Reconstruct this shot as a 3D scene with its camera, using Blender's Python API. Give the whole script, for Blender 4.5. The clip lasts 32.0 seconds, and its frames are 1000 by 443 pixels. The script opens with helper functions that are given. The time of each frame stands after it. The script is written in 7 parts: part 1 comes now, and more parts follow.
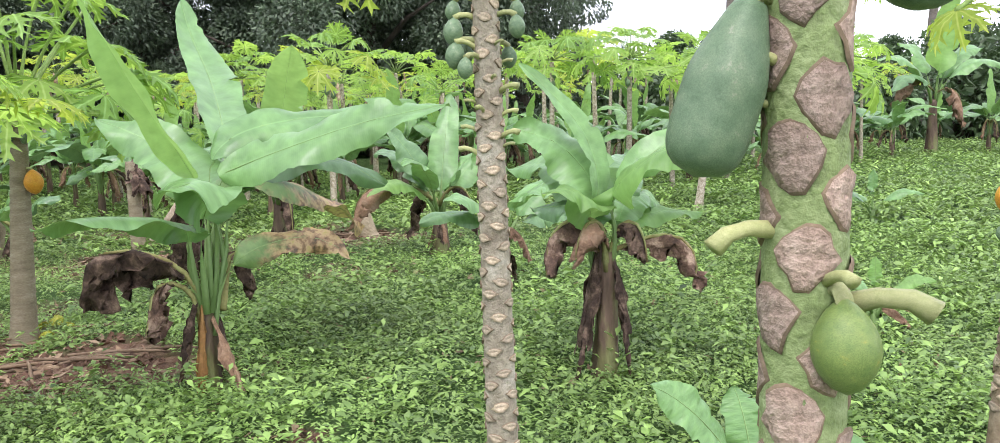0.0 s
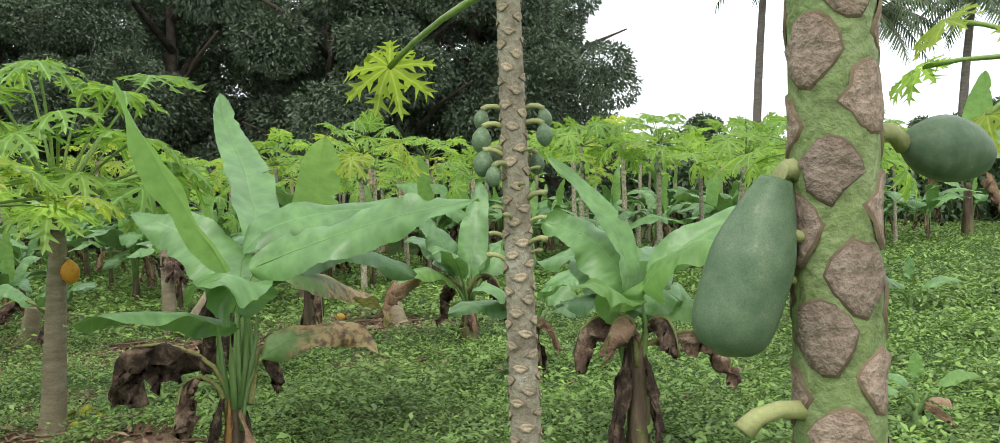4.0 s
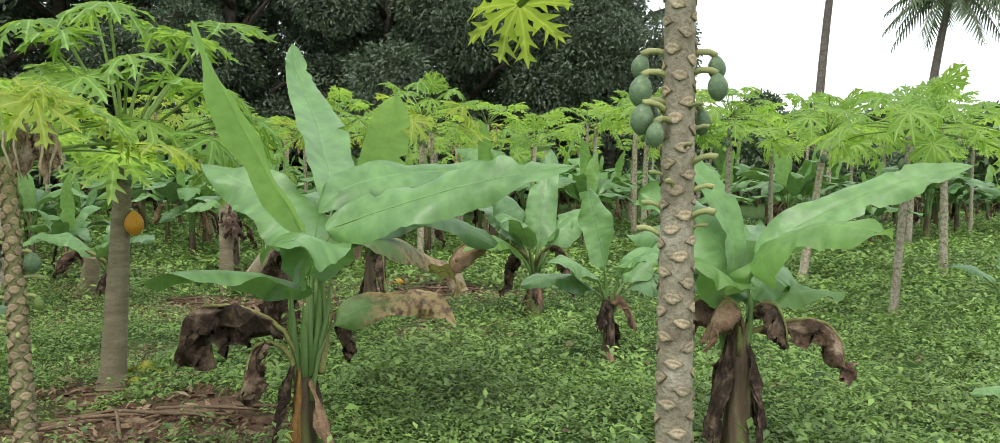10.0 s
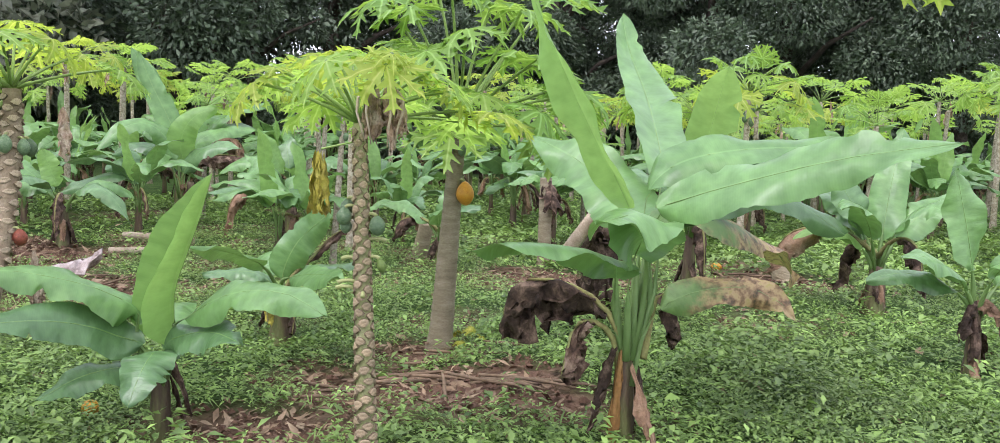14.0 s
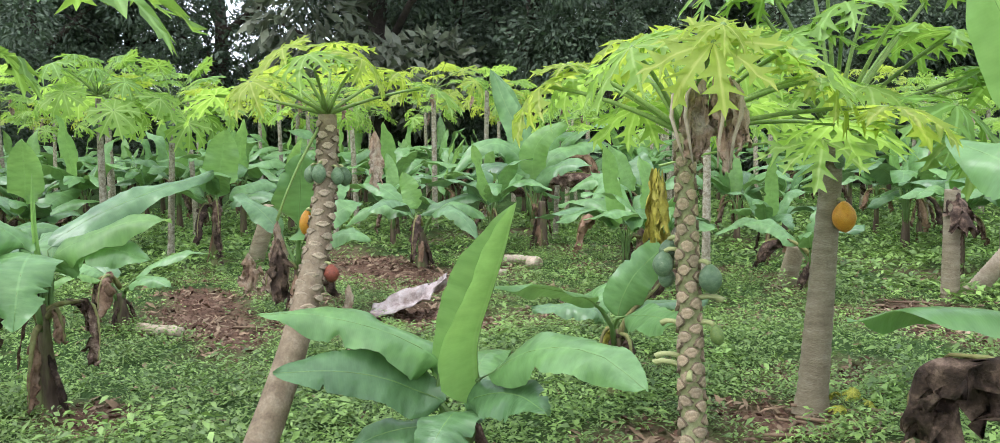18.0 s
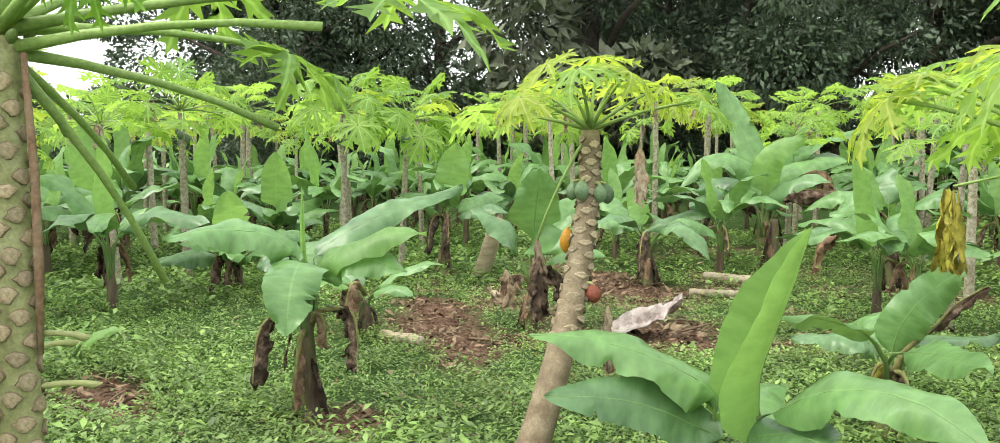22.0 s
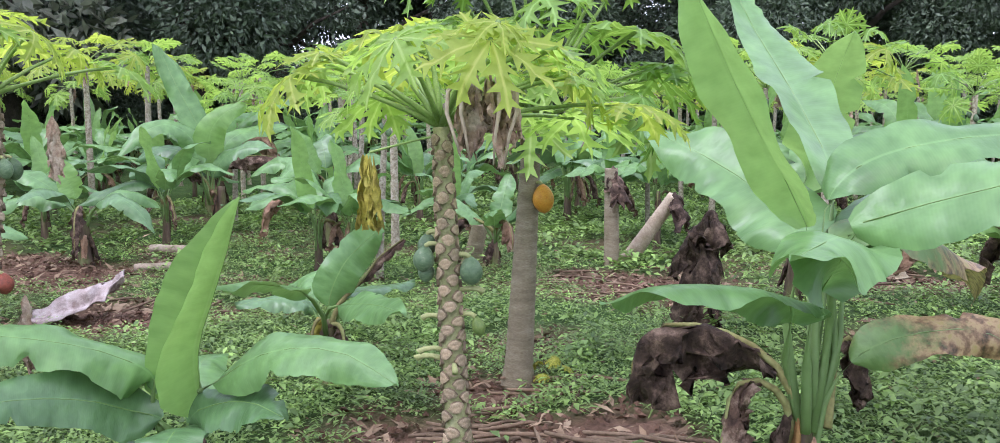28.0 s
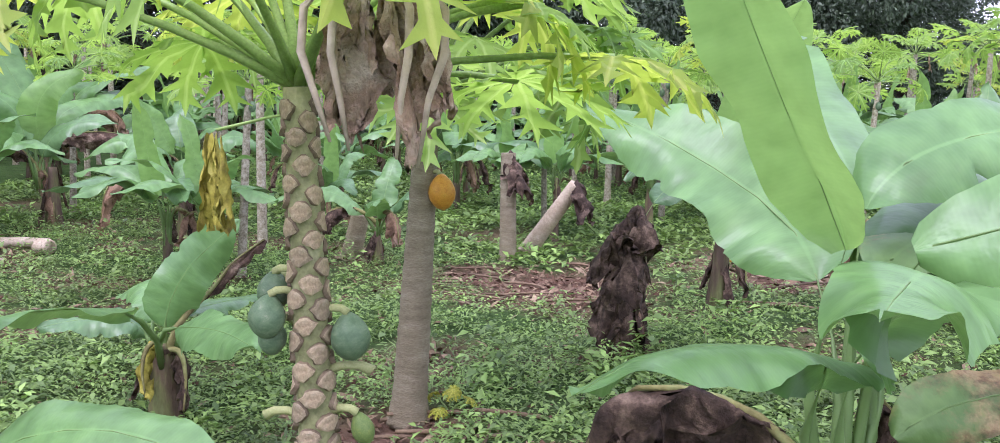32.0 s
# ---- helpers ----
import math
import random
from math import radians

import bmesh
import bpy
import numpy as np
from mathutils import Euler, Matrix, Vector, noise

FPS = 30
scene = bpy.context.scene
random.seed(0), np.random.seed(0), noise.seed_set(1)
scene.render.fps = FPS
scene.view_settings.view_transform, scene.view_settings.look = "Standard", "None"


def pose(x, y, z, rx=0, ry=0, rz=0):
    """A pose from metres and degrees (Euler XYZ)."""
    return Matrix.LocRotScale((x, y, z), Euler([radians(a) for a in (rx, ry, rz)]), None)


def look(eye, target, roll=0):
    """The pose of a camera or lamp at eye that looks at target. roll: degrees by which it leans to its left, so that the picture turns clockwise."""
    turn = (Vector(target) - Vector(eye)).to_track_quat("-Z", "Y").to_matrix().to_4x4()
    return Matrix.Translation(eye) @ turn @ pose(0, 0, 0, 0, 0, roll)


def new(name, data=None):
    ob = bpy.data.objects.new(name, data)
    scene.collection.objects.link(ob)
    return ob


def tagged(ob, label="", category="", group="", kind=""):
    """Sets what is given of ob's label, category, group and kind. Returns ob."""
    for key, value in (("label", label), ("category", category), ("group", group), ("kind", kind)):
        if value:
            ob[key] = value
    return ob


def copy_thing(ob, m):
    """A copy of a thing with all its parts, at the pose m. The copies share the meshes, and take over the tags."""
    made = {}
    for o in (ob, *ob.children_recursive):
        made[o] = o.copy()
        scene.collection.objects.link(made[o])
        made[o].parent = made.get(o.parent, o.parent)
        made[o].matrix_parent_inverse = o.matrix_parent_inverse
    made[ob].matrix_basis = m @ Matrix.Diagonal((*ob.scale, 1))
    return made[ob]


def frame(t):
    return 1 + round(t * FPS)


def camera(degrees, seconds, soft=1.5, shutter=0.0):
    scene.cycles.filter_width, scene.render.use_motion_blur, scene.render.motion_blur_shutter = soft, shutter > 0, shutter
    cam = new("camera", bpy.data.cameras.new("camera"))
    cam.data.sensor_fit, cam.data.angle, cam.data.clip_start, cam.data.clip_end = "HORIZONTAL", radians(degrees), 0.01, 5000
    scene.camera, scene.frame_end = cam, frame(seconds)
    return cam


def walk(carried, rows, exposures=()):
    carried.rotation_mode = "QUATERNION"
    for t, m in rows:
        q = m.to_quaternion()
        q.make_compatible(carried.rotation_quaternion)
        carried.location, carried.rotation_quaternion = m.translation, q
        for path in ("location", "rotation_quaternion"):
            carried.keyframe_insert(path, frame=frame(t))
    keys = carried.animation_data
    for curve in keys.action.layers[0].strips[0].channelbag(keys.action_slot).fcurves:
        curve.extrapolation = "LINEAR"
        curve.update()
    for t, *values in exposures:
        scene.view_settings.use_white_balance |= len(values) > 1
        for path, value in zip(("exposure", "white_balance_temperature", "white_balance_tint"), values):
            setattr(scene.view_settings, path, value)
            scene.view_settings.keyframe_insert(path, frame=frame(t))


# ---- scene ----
cam = camera(60.39, 32.0, soft=0.5)
PATH = (
    (0, (0.084, -0.297, 1.630), (-0.356, 4.637, 0.949), -0.84),
    (0.5, (0.099, -0.297, 1.652), (-0.582, 4.618, 1.038), -0.68),
    (1, (0.128, -0.303, 1.667), (-0.495, 4.632, 1.155), -0.32),
    (1.5, (0.134, -0.318, 1.669), (-0.399, 4.632, 1.204), -0.18),
    (2, (0.123, -0.337, 1.672), (-0.405, 4.623, 1.329), -0.46),
    (2.5, (0.107, -0.328, 1.686), (-0.421, 4.642, 1.556), -1.19),
    (4.5, (0.089, -0.272, 1.696), (-0.552, 4.679, 1.432), -0.75),
    (5, (0.092, -0.270, 1.697), (-0.575, 4.675, 1.379), -0.70),
    (5.5, (0.095, -0.267, 1.693), (-0.594, 4.673, 1.335), -0.95),
    (6, (0.109, -0.268, 1.695), (-0.596, 4.667, 1.313), -1.38),
    (6.5, (0.127, -0.273, 1.698), (-0.524, 4.669, 1.307), -1.40),
    (7, (0.141, -0.284, 1.698), (-0.252, 4.686, 1.306), -1.10),
    (7.5, (0.149, -0.286, 1.694), (-0.098, 4.692, 1.298), -0.91),
    (8, (0.132, -0.258, 1.686), (-0.175, 4.715, 1.278), -0.19),
    (8.5, (0.077, -0.218, 1.678), (-0.509, 4.728, 1.239), 0.46),
    (9, (-0.011, -0.090, 1.669), (-0.627, 4.851, 1.221), 0.71),
    (9.5, (-0.128, 0.011, 1.676), (-0.775, 4.950, 1.247), 1.13),
    (10, (-0.189, 0.018, 1.668), (-1.052, 4.928, 1.279), 1.41),
    (10.5, (-0.213, 0.006, 1.670), (-1.633, 4.786, 1.305), 1.48),
    (11, (-0.236, -0.018, 1.670), (-2.145, 4.590, 1.320), 1.22),
    (11.5, (-0.253, -0.019, 1.668), (-2.234, 4.559, 1.323), 1.48),
    (12, (-0.275, -0.026, 1.675), (-2.391, 4.493, 1.356), 1.67),
    (12.5, (-0.287, -0.029, 1.669), (-2.497, 4.445, 1.358), 1.87),
    (13, (-0.317, -0.012, 1.642), (-2.566, 4.435, 1.238), 2.42),
    (13.5, (-0.338, 0.052, 1.630), (-2.623, 4.467, 1.099), 2.83),
    (14, (-0.374, 0.237, 1.631), (-2.885, 4.524, 1.070), 2.22),
    (14.5, (-0.406, 0.381, 1.630), (-3.055, 4.585, 1.081), 1.91),
    (16.5, (-0.734, 0.798, 1.623), (-3.443, 4.967, 1.090), -0.08),
    (17, (-0.807, 0.846, 1.616), (-4.021, 4.643, 1.116), -0.18),
    (17.5, (-0.876, 1.008, 1.637), (-4.651, 4.245, 1.123), -0.69),
    (18, (-0.918, 1.069, 1.627), (-4.972, 3.948, 1.104), -0.73),
    (18.5, (-0.930, 1.086, 1.633), (-5.065, 3.845, 1.097), -0.48),
    (19, (-0.954, 1.061, 1.646), (-5.139, 3.745, 1.116), -0.44),
    (19.5, (-0.975, 1.041, 1.643), (-5.198, 3.666, 1.115), -0.23),
    (20, (-0.985, 1.032, 1.637), (-5.240, 3.603, 1.099), 0.02),
    (20.5, (-1.001, 1.034, 1.630), (-5.306, 3.514, 1.063), 0.11),
    (21, (-1.043, 0.999, 1.642), (-5.438, 3.313, 1.066), -0.12),
    (21.5, (-1.140, 0.945, 1.660), (-5.657, 3.032, 1.174), -0.63),
    (22, (-1.220, 0.876, 1.648), (-5.831, 2.757, 1.210), -0.63),
    (22.5, (-1.282, 0.810, 1.647), (-6.003, 2.407, 1.247), -0.47),
    (23, (-1.320, 0.735, 1.655), (-6.202, 1.750, 1.289), -0.08),
    (23.5, (-1.332, 0.690, 1.654), (-6.289, 1.259, 1.329), 0.36),
    (24, (-1.337, 0.692, 1.660), (-6.303, 1.186, 1.347), 0.96),
    (24.5, (-1.322, 0.746, 1.663), (-6.227, 1.664, 1.355), 1.47),
    (25, (-1.292, 0.793, 1.664), (-6.047, 2.303, 1.343), 1.77),
    (25.5, (-1.270, 0.803, 1.642), (-5.787, 2.916, 1.272), 2.18),
    (27.5, (-1.177, 0.910, 1.654), (-4.394, 4.696, 1.091), 2.24),
    (28, (-1.155, 0.949, 1.668), (-3.818, 5.130, 1.009), -0.14),
    (28.5, (-1.098, 0.993, 1.679), (-3.225, 5.492, 1.186), -1.20),
    (29, (-1.135, 0.987, 1.676), (-3.297, 5.476, 1.266), -1.77),
    (29.5, (-1.212, 1.060, 1.659), (-3.618, 5.424, 1.253), -2.30),
    (30, (-1.338, 1.272, 1.658), (-3.818, 5.593, 1.242), -3.27),
    (30.5, (-1.392, 1.430, 1.661), (-3.881, 5.745, 1.221), -3.57),
    (31, (-1.428, 1.496, 1.651), (-3.890, 5.810, 1.079), -2.79),
    (31.5, (-1.548, 1.624, 1.608), (-3.835, 6.006, 0.850), -0.99),
    (32, (-1.713, 1.762, 1.618), (-3.757, 6.261, 0.860), 1.28),
)
EXPOSURES = ((0, 0.95, 6150, 21), (1, 0.62, 6500, 12), (2, 0.54, 6600, 10), (3.5, 0.33, 6500, 9), (6, 0.35, 6500, 8), (8, 0.6, 6700, 5), (9, 0.37, 6900, 3), (10, 0.36, 6550, 8), (12, 0.53, 6100, 22), (14, 0.8, 6050, 22), (17, 0.77, 5800, 18), (20, 0.93, 6500, 8), (22, 0.98, 6750, 6), (23, 0.87, 6900, 4), (24, 1.02, 7650, 2), (25.5, 0.93, 6500, 11), (28, 0.76, 5650, 27), (29, 0.67, 6250, 25), (30, 0.68, 6100, 28), (31, 0.75, 5900, 32), (32, 0.85, 5650, 33))
walk(cam, [(t, look(eye, target, roll)) for t, eye, target, roll in PATH], EXPOSURES)

# ---- light ----
world = bpy.data.worlds.new("overcast_sky")
scene.world = world
world.use_nodes = True
wn, wl = world.node_tree.nodes, world.node_tree.links
sky = wn.new("ShaderNodeTexSky")
sky.sky_type, sky.sun_disc = "NISHITA", False
sky.sun_elevation, sky.sun_rotation = radians(58), radians(150)
sky.dust_density, sky.air_density = 6.0, 1.0
veil = wn.new("ShaderNodeMix")
veil.data_type = "RGBA"
veil.inputs[0].default_value = 0.72
veil.inputs[7].default_value = (9.3, 9.7, 10.0, 1)
wl.new(sky.outputs[0], veil.inputs[6])
wl.new(veil.outputs[2], wn["Background"].inputs[0])
wn["Background"].inputs[1].default_value = 0.15
sun = new("sun", bpy.data.lights.new("sun", "SUN"))
sun.data.energy, sun.data.angle, sun.data.color = 1.3, radians(25), (1.0, 0.96, 0.9)
sun.matrix_world = look((-10, -22, 40), (0, 0, 0))


# ---- materials ----
def nodes(name):
    m = bpy.data.materials.new(name)
    m.use_nodes = True
    return m, m.node_tree.nodes, m.node_tree.links, m.node_tree.nodes["Principled BSDF"]


def ramp(n, l, src, stops):
    r = n.new("ShaderNodeValToRGB")
    while len(r.color_ramp.elements) < len(stops):
        r.color_ramp.elements.new(0.5)
    for e, (p, c) in zip(r.color_ramp.elements, stops):
        e.position, e.color = p, (*c, 1)
    l.new(src, r.inputs[0])
    return r.outputs[0]


def noise_tex(n, l, scale, detail=4, rough=0.6, coord=None):
    t = n.new("ShaderNodeTexNoise")
    t.inputs["Scale"].default_value, t.inputs["Detail"].default_value, t.inputs["Roughness"].default_value = scale, detail, rough
    if coord is None:
        coord = n.new("ShaderNodeTexCoord").outputs["Object"]
    l.new(coord, t.inputs["Vector"])
    return t.outputs[0]


def mixc(n, l, fac, a, b, kind="MIX"):
    x = n.new("ShaderNodeMix")
    x.data_type, x.blend_type = "RGBA", kind
    for i, v in ((0, fac), (6, a), (7, b)):
        if isinstance(v, (int, float)):
            x.inputs[i].default_value = v
        elif isinstance(v, tuple):
            x.inputs[i].default_value = (*v, 1)
        else:
            l.new(v, x.inputs[i])
    return x.outputs[2]


def bump(n, l, b, height, strength=0.4, dist=0.01):
    k = n.new("ShaderNodeBump")
    k.inputs["Strength"].default_value, k.inputs["Distance"].default_value = strength, dist
    l.new(height, k.inputs["Height"])
    l.new(k.outputs[0], b.inputs["Normal"])


def leaf_material(name, dark, light, through_col, gloss=0.45, stripes=0.0, glow=0.3, spots=None, island=False, edge=None, veins=False):
    """Green blade: varied from leaf to leaf, veined, light shows through it."""
    m, n, l, b = nodes(name)
    if island:
        rnd = n.new("ShaderNodeNewGeometry").outputs["Random Per Island"]
    else:
        rnd = n.new("ShaderNodeObjectInfo").outputs["Random"]
    col = ramp(n, l, rnd, [(0.0, dark), (1.0, light)])
    if island:
        col = mixc(n, l, 1.0, col, ramp(n, l, noise_tex(n, l, 0.9, 4, 0.7), [(0.35, (0.54, 0.52, 0.50)), (0.62, (1.42, 1.48, 1.2))]), "MULTIPLY")
    coarse = noise_tex(n, l, 5.0, 3)
    col = mixc(n, l, 0.45, col, ramp(n, l, coarse, [(0.3, tuple(c * 0.55 for c in dark)), (0.7, tuple(c * 1.12 for c in light))]))
    if stripes:
        w = n.new("ShaderNodeTexWave")
        w.bands_direction = "X"
        uv = n.new("ShaderNodeTexCoord").outputs["UV"]
        l.new(uv, w.inputs["Vector"])
        w.inputs["Scale"].default_value, w.inputs["Distortion"].default_value = stripes, 0.35
        w.inputs["Detail"].default_value = 2
        col = mixc(n, l, 0.07, col, ramp(n, l, w.outputs[1], [(0.2, dark), (0.8, light)]))
        ripple = n.new("ShaderNodeTexNoise")
        mp = n.new("ShaderNodeMapping")
        mp.inputs["Scale"].default_value = (17, 1.3, 1)
        l.new(uv, mp.inputs[0])
        l.new(mp.outputs[0], ripple.inputs["Vector"])
        ripple.inputs["Scale"].default_value, ripple.inputs["Detail"].default_value = 1.0, 3
        col = mixc(n, l, 0.75, col, ramp(n, l, ripple.outputs[0], [(0.30, (0.68, 0.72, 0.66)), (0.5, (1, 1, 1)), (0.68, (1.28, 1.22, 1.22))]), "MULTIPLY")
        bump(n, l, b, ripple.outputs[0], 0.3, 0.018)
        sep = n.new("ShaderNodeSeparateXYZ")
        l.new(uv, sep.inputs[0])
        rim = n.new("ShaderNodeMath")
        rim.operation = "ABSOLUTE"
        l.new(sep.outputs[1], rim.inputs[0])
        worn = n.new("ShaderNodeMath")
        worn.operation = "MULTIPLY_ADD"
        l.new(noise_tex(n, l, 9.0, 4), worn.inputs[0])
        worn.inputs[1].default_value = 0.55
        l.new(rim.outputs[0], worn.inputs[2])
        col = mixc(n, l, ramp(n, l, worn.outputs[0], [(1.26, (0, 0, 0)), (1.32, (1, 1, 1))]), col, (0.26, 0.19, 0.09))
        col = mixc(n, l, ramp(n, l, rim.outputs[0], [(0.02, (0.32, 0.32, 0.32)), (0.06, (0, 0, 0))]), col, tuple(c * 1.35 for c in light))
        if edge:
            add = n.new("ShaderNodeMath")
            add.operation = "ADD"
            l.new(sep.outputs[0], add.inputs[0])
            l.new(noise_tex(n, l, 7.0, 5), add.inputs[1])
            blot = n.new("ShaderNodeMath")
            blot.operation = "MULTIPLY_ADD"
            l.new(noise_tex(n, l, 34.0, 5, 0.7), blot.inputs[0])
            blot.inputs[1].default_value = 0.55
            l.new(add.outputs[0], blot.inputs[2])
            hem = n.new("ShaderNodeMath")
            hem.operation = "MULTIPLY_ADD"
            l.new(rim.outputs[0], hem.inputs[0])
            hem.inputs[1].default_value = 0.22
            l.new(blot.outputs[0], hem.inputs[2])
            halve = n.new("ShaderNodeMath")
            halve.operation = "MULTIPLY"
            halve.inputs[1].default_value = 0.5
            l.new(hem.outputs[0], halve.inputs[0])
            f = ramp(n, l, halve.outputs[0], [((edge + 0.16) / 2, (0, 0, 0)), ((edge + 0.46) / 2, (1, 1, 1))])
            brown = ramp(n, l, noise_tex(n, l, 25.0, 5), [(0.34, (0.05, 0.03, 0.02)), (0.46, (0.22, 0.125, 0.065)), (0.58, (0.42, 0.30, 0.15)), (0.72, (0.30, 0.28, 0.07))])
            col = mixc(n, l, f, col, brown)
    else:
        bump(n, l, b, noise_tex(n, l, 60.0, 3), 0.35, 0.004)
    if veins:
        sep = n.new("ShaderNodeSeparateXYZ")
        l.new(n.new("ShaderNodeTexCoord").outputs["UV"], sep.inputs[0])
        rib = n.new("ShaderNodeMath")
        rib.operation = "ABSOLUTE"
        l.new(sep.outputs[1], rib.inputs[0])
        col = mixc(n, l, ramp(n, l, rib.outputs[0], [(0.0, (0.75, 0.75, 0.75)), (0.014, (0.5, 0.5, 0.5)), (0.024, (0, 0, 0))]), col, tuple(min(0.7, 0.08 + 1.35 * c) for c in light))
    if spots:
        f = ramp(n, l, noise_tex(n, l, 26.0, 3), [(0.59, (0, 0, 0)), (0.64, (1, 1, 1))])
        col = mixc(n, l, f, col, spots)
    l.new(col, b.inputs["Base Color"])
    b.inputs["Roughness"].default_value = gloss
    b.inputs["Specular IOR Level"].default_value = 0.5
    t = n.new("ShaderNodeBsdfTranslucent")
    l.new(mixc(n, l, 0.5, col, through_col), t.inputs[0])
    mix = n.new("ShaderNodeMixShader")
    mix.inputs[0].default_value = glow
    l.new(b.outputs[0], mix.inputs[1])
    l.new(t.outputs[0], mix.inputs[2])
    l.new(mix.outputs[0], n["Material Output"].inputs[0])
    return m


def rough_material(name, stops, scale=8.0, rough=0.8, bumps=0.5, fine=60.0, dist=0.01, stretch=None, island=False):
    m, n, l, b = nodes(name)
    coord = n.new("ShaderNodeTexCoord").outputs["Object"]
    if stretch:
        mp = n.new("ShaderNodeMapping")
        mp.inputs["Scale"].default_value = stretch
        l.new(coord, mp.inputs[0])
        coord = mp.outputs[0]
    big, small = noise_tex(n, l, scale, 5, 0.65, coord), noise_tex(n, l, fine, 4, 0.6, coord)
    col = ramp(n, l, big, stops)
    col = mixc(n, l, 0.45, col, ramp(n, l, small, [(0.3, (0.25, 0.25, 0.25)), (0.7, (1, 1, 1))]), "MULTIPLY")
    rnd = n.new("ShaderNodeNewGeometry").outputs["Random Per Island"] if island else n.new("ShaderNodeObjectInfo").outputs["Random"]
    col = mixc(n, l, 1.0, col, ramp(n, l, rnd, [(0, (0.75, 0.75, 0.75)), (1, (1.15, 1.12, 1.1))]), "MULTIPLY")
    l.new(col, b.inputs["Base Color"])
    b.inputs["Roughness"].default_value = rough
    b.inputs["Specular IOR Level"].default_value = 0.25
    h = n.new("ShaderNodeMath")
    h.operation = "ADD"
    l.new(big, h.inputs[0])
    l.new(small, h.inputs[1])
    bump(n, l, b, h.outputs[0], bumps, dist)
    return m


BANANA = leaf_material("banana_leaf", (0.105, 0.225, 0.072), (0.185, 0.345, 0.118), (0.26, 0.46, 0.07), 0.35, 34, 0.23)
# lime of young blades; also paints light showing through one mature upright leaf
BANANA_YOUNG_OR_BACKLIT = leaf_material("young_or_backlit_banana_leaf", (0.17, 0.33, 0.095), (0.24, 0.42, 0.125), (0.42, 0.66, 0.14), 0.42, 34, 0.48)
BANANA_DULL = leaf_material("old_banana_leaf", (0.07, 0.155, 0.058), (0.13, 0.245, 0.095), (0.19, 0.33, 0.08), 0.33, 34, 0.14)
BANANA_BURNT = leaf_material("withering_banana_leaf", (0.11, 0.22, 0.07), (0.16, 0.27, 0.08), (0.25, 0.35, 0.05), 0.5, 34, 0.2, edge=0.92)
BANANA_DEAD = rough_material("dead_banana_leaf", [(0.32, (0.022, 0.015, 0.011)), (0.5, (0.075, 0.050, 0.036)), (0.66, (0.24, 0.17, 0.125))], 13, 0.85, 0.8, 70, 0.01)
BANANA_RUST = rough_material("rusty_dead_leaf", [(0.32, (0.035, 0.022, 0.016)), (0.5, (0.13, 0.082, 0.058)), (0.64, (0.36, 0.27, 0.20))], 13, 0.85, 0.8, 70, 0.01)
BANANA_TAN = rough_material("tan_dead_leaf", [(0.3, (0.15, 0.09, 0.06)), (0.5, (0.30, 0.19, 0.12)), (0.7, (0.38, 0.28, 0.2))], 9, 0.85, 0.8, 70, 0.01)
ORANGE_SHEATH = rough_material("orange_sheath", [(0.3, (0.30, 0.14, 0.04)), (0.7, (0.45, 0.27, 0.1))], 8, 0.7, 0.4, 50, 0.005)
DRY_STALK = rough_material("dry_banana_stalk", [(0.3, (0.10, 0.075, 0.035)), (0.5, (0.24, 0.23, 0.085)), (0.7, (0.30, 0.36, 0.14))], 7, 0.7, 0.4, 50, 0.004)
MIDRIB = leaf_material("banana_midrib", (0.13, 0.23, 0.065), (0.22, 0.34, 0.12), (0.40, 0.56, 0.12), 0.42, 0, 0.3)
PSEUDOSTEM = rough_material("banana_stem", [(0.3, (0.06, 0.042, 0.03)), (0.46, (0.14, 0.10, 0.07)), (0.58, (0.18, 0.19, 0.075)), (0.75, (0.28, 0.33, 0.15))], 5, 0.65, 0.7, 45, 0.01, (1, 1, 0.25))
GREEN_STEM = rough_material("green_banana_stem", [(0.3, (0.12, 0.2, 0.06)), (0.6, (0.22, 0.34, 0.13)), (0.8, (0.3, 0.4, 0.2))], 5, 0.5, 0.3, 45, 0.005, (1, 1, 0.25))
PAPAYA = leaf_material("papaya_leaf", (0.13, 0.27, 0.05), (0.25, 0.42, 0.085), (0.38, 0.58, 0.06), 0.5, 0, 0.52, veins=True)
PAPAYA_PALE = leaf_material("pale_papaya_leaf", (0.22, 0.40, 0.07), (0.35, 0.54, 0.12), (0.46, 0.70, 0.08), 0.5, 0, 0.62, veins=True)
PAPAYA_LIME = leaf_material("lime_papaya_leaf", (0.30, 0.43, 0.06), (0.44, 0.55, 0.09), (0.54, 0.70, 0.06), 0.5, 0, 0.62, veins=True)
PAPAYA_DARK = leaf_material("dark_papaya_leaf", (0.11, 0.25, 0.035), (0.17, 0.33, 0.05), (0.28, 0.5, 0.04), 0.5, 0, 0.45, veins=True)
PAPAYA_YELLOW = leaf_material("yellow_papaya_leaf", (0.23, 0.29, 0.018), (0.39, 0.37, 0.022), (0.40, 0.38, 0.02), 0.6, 0, 0.18, spots=(0.14, 0.10, 0.02), veins=True)
YELLOW_LIMP = rough_material("limp_yellow_leaf", [(0.3, (0.16, 0.13, 0.03)), (0.5, (0.38, 0.34, 0.05)), (0.7, (0.50, 0.47, 0.10))], 9, 0.7, 0.5, 60, 0.006)
PAPAYA_DEAD = rough_material("withered_papaya_leaf", [(0.3, (0.22, 0.13, 0.085)), (0.48, (0.42, 0.30, 0.21)), (0.68, (0.62, 0.53, 0.41))], 14, 0.85, 0.9, 80, 0.01)
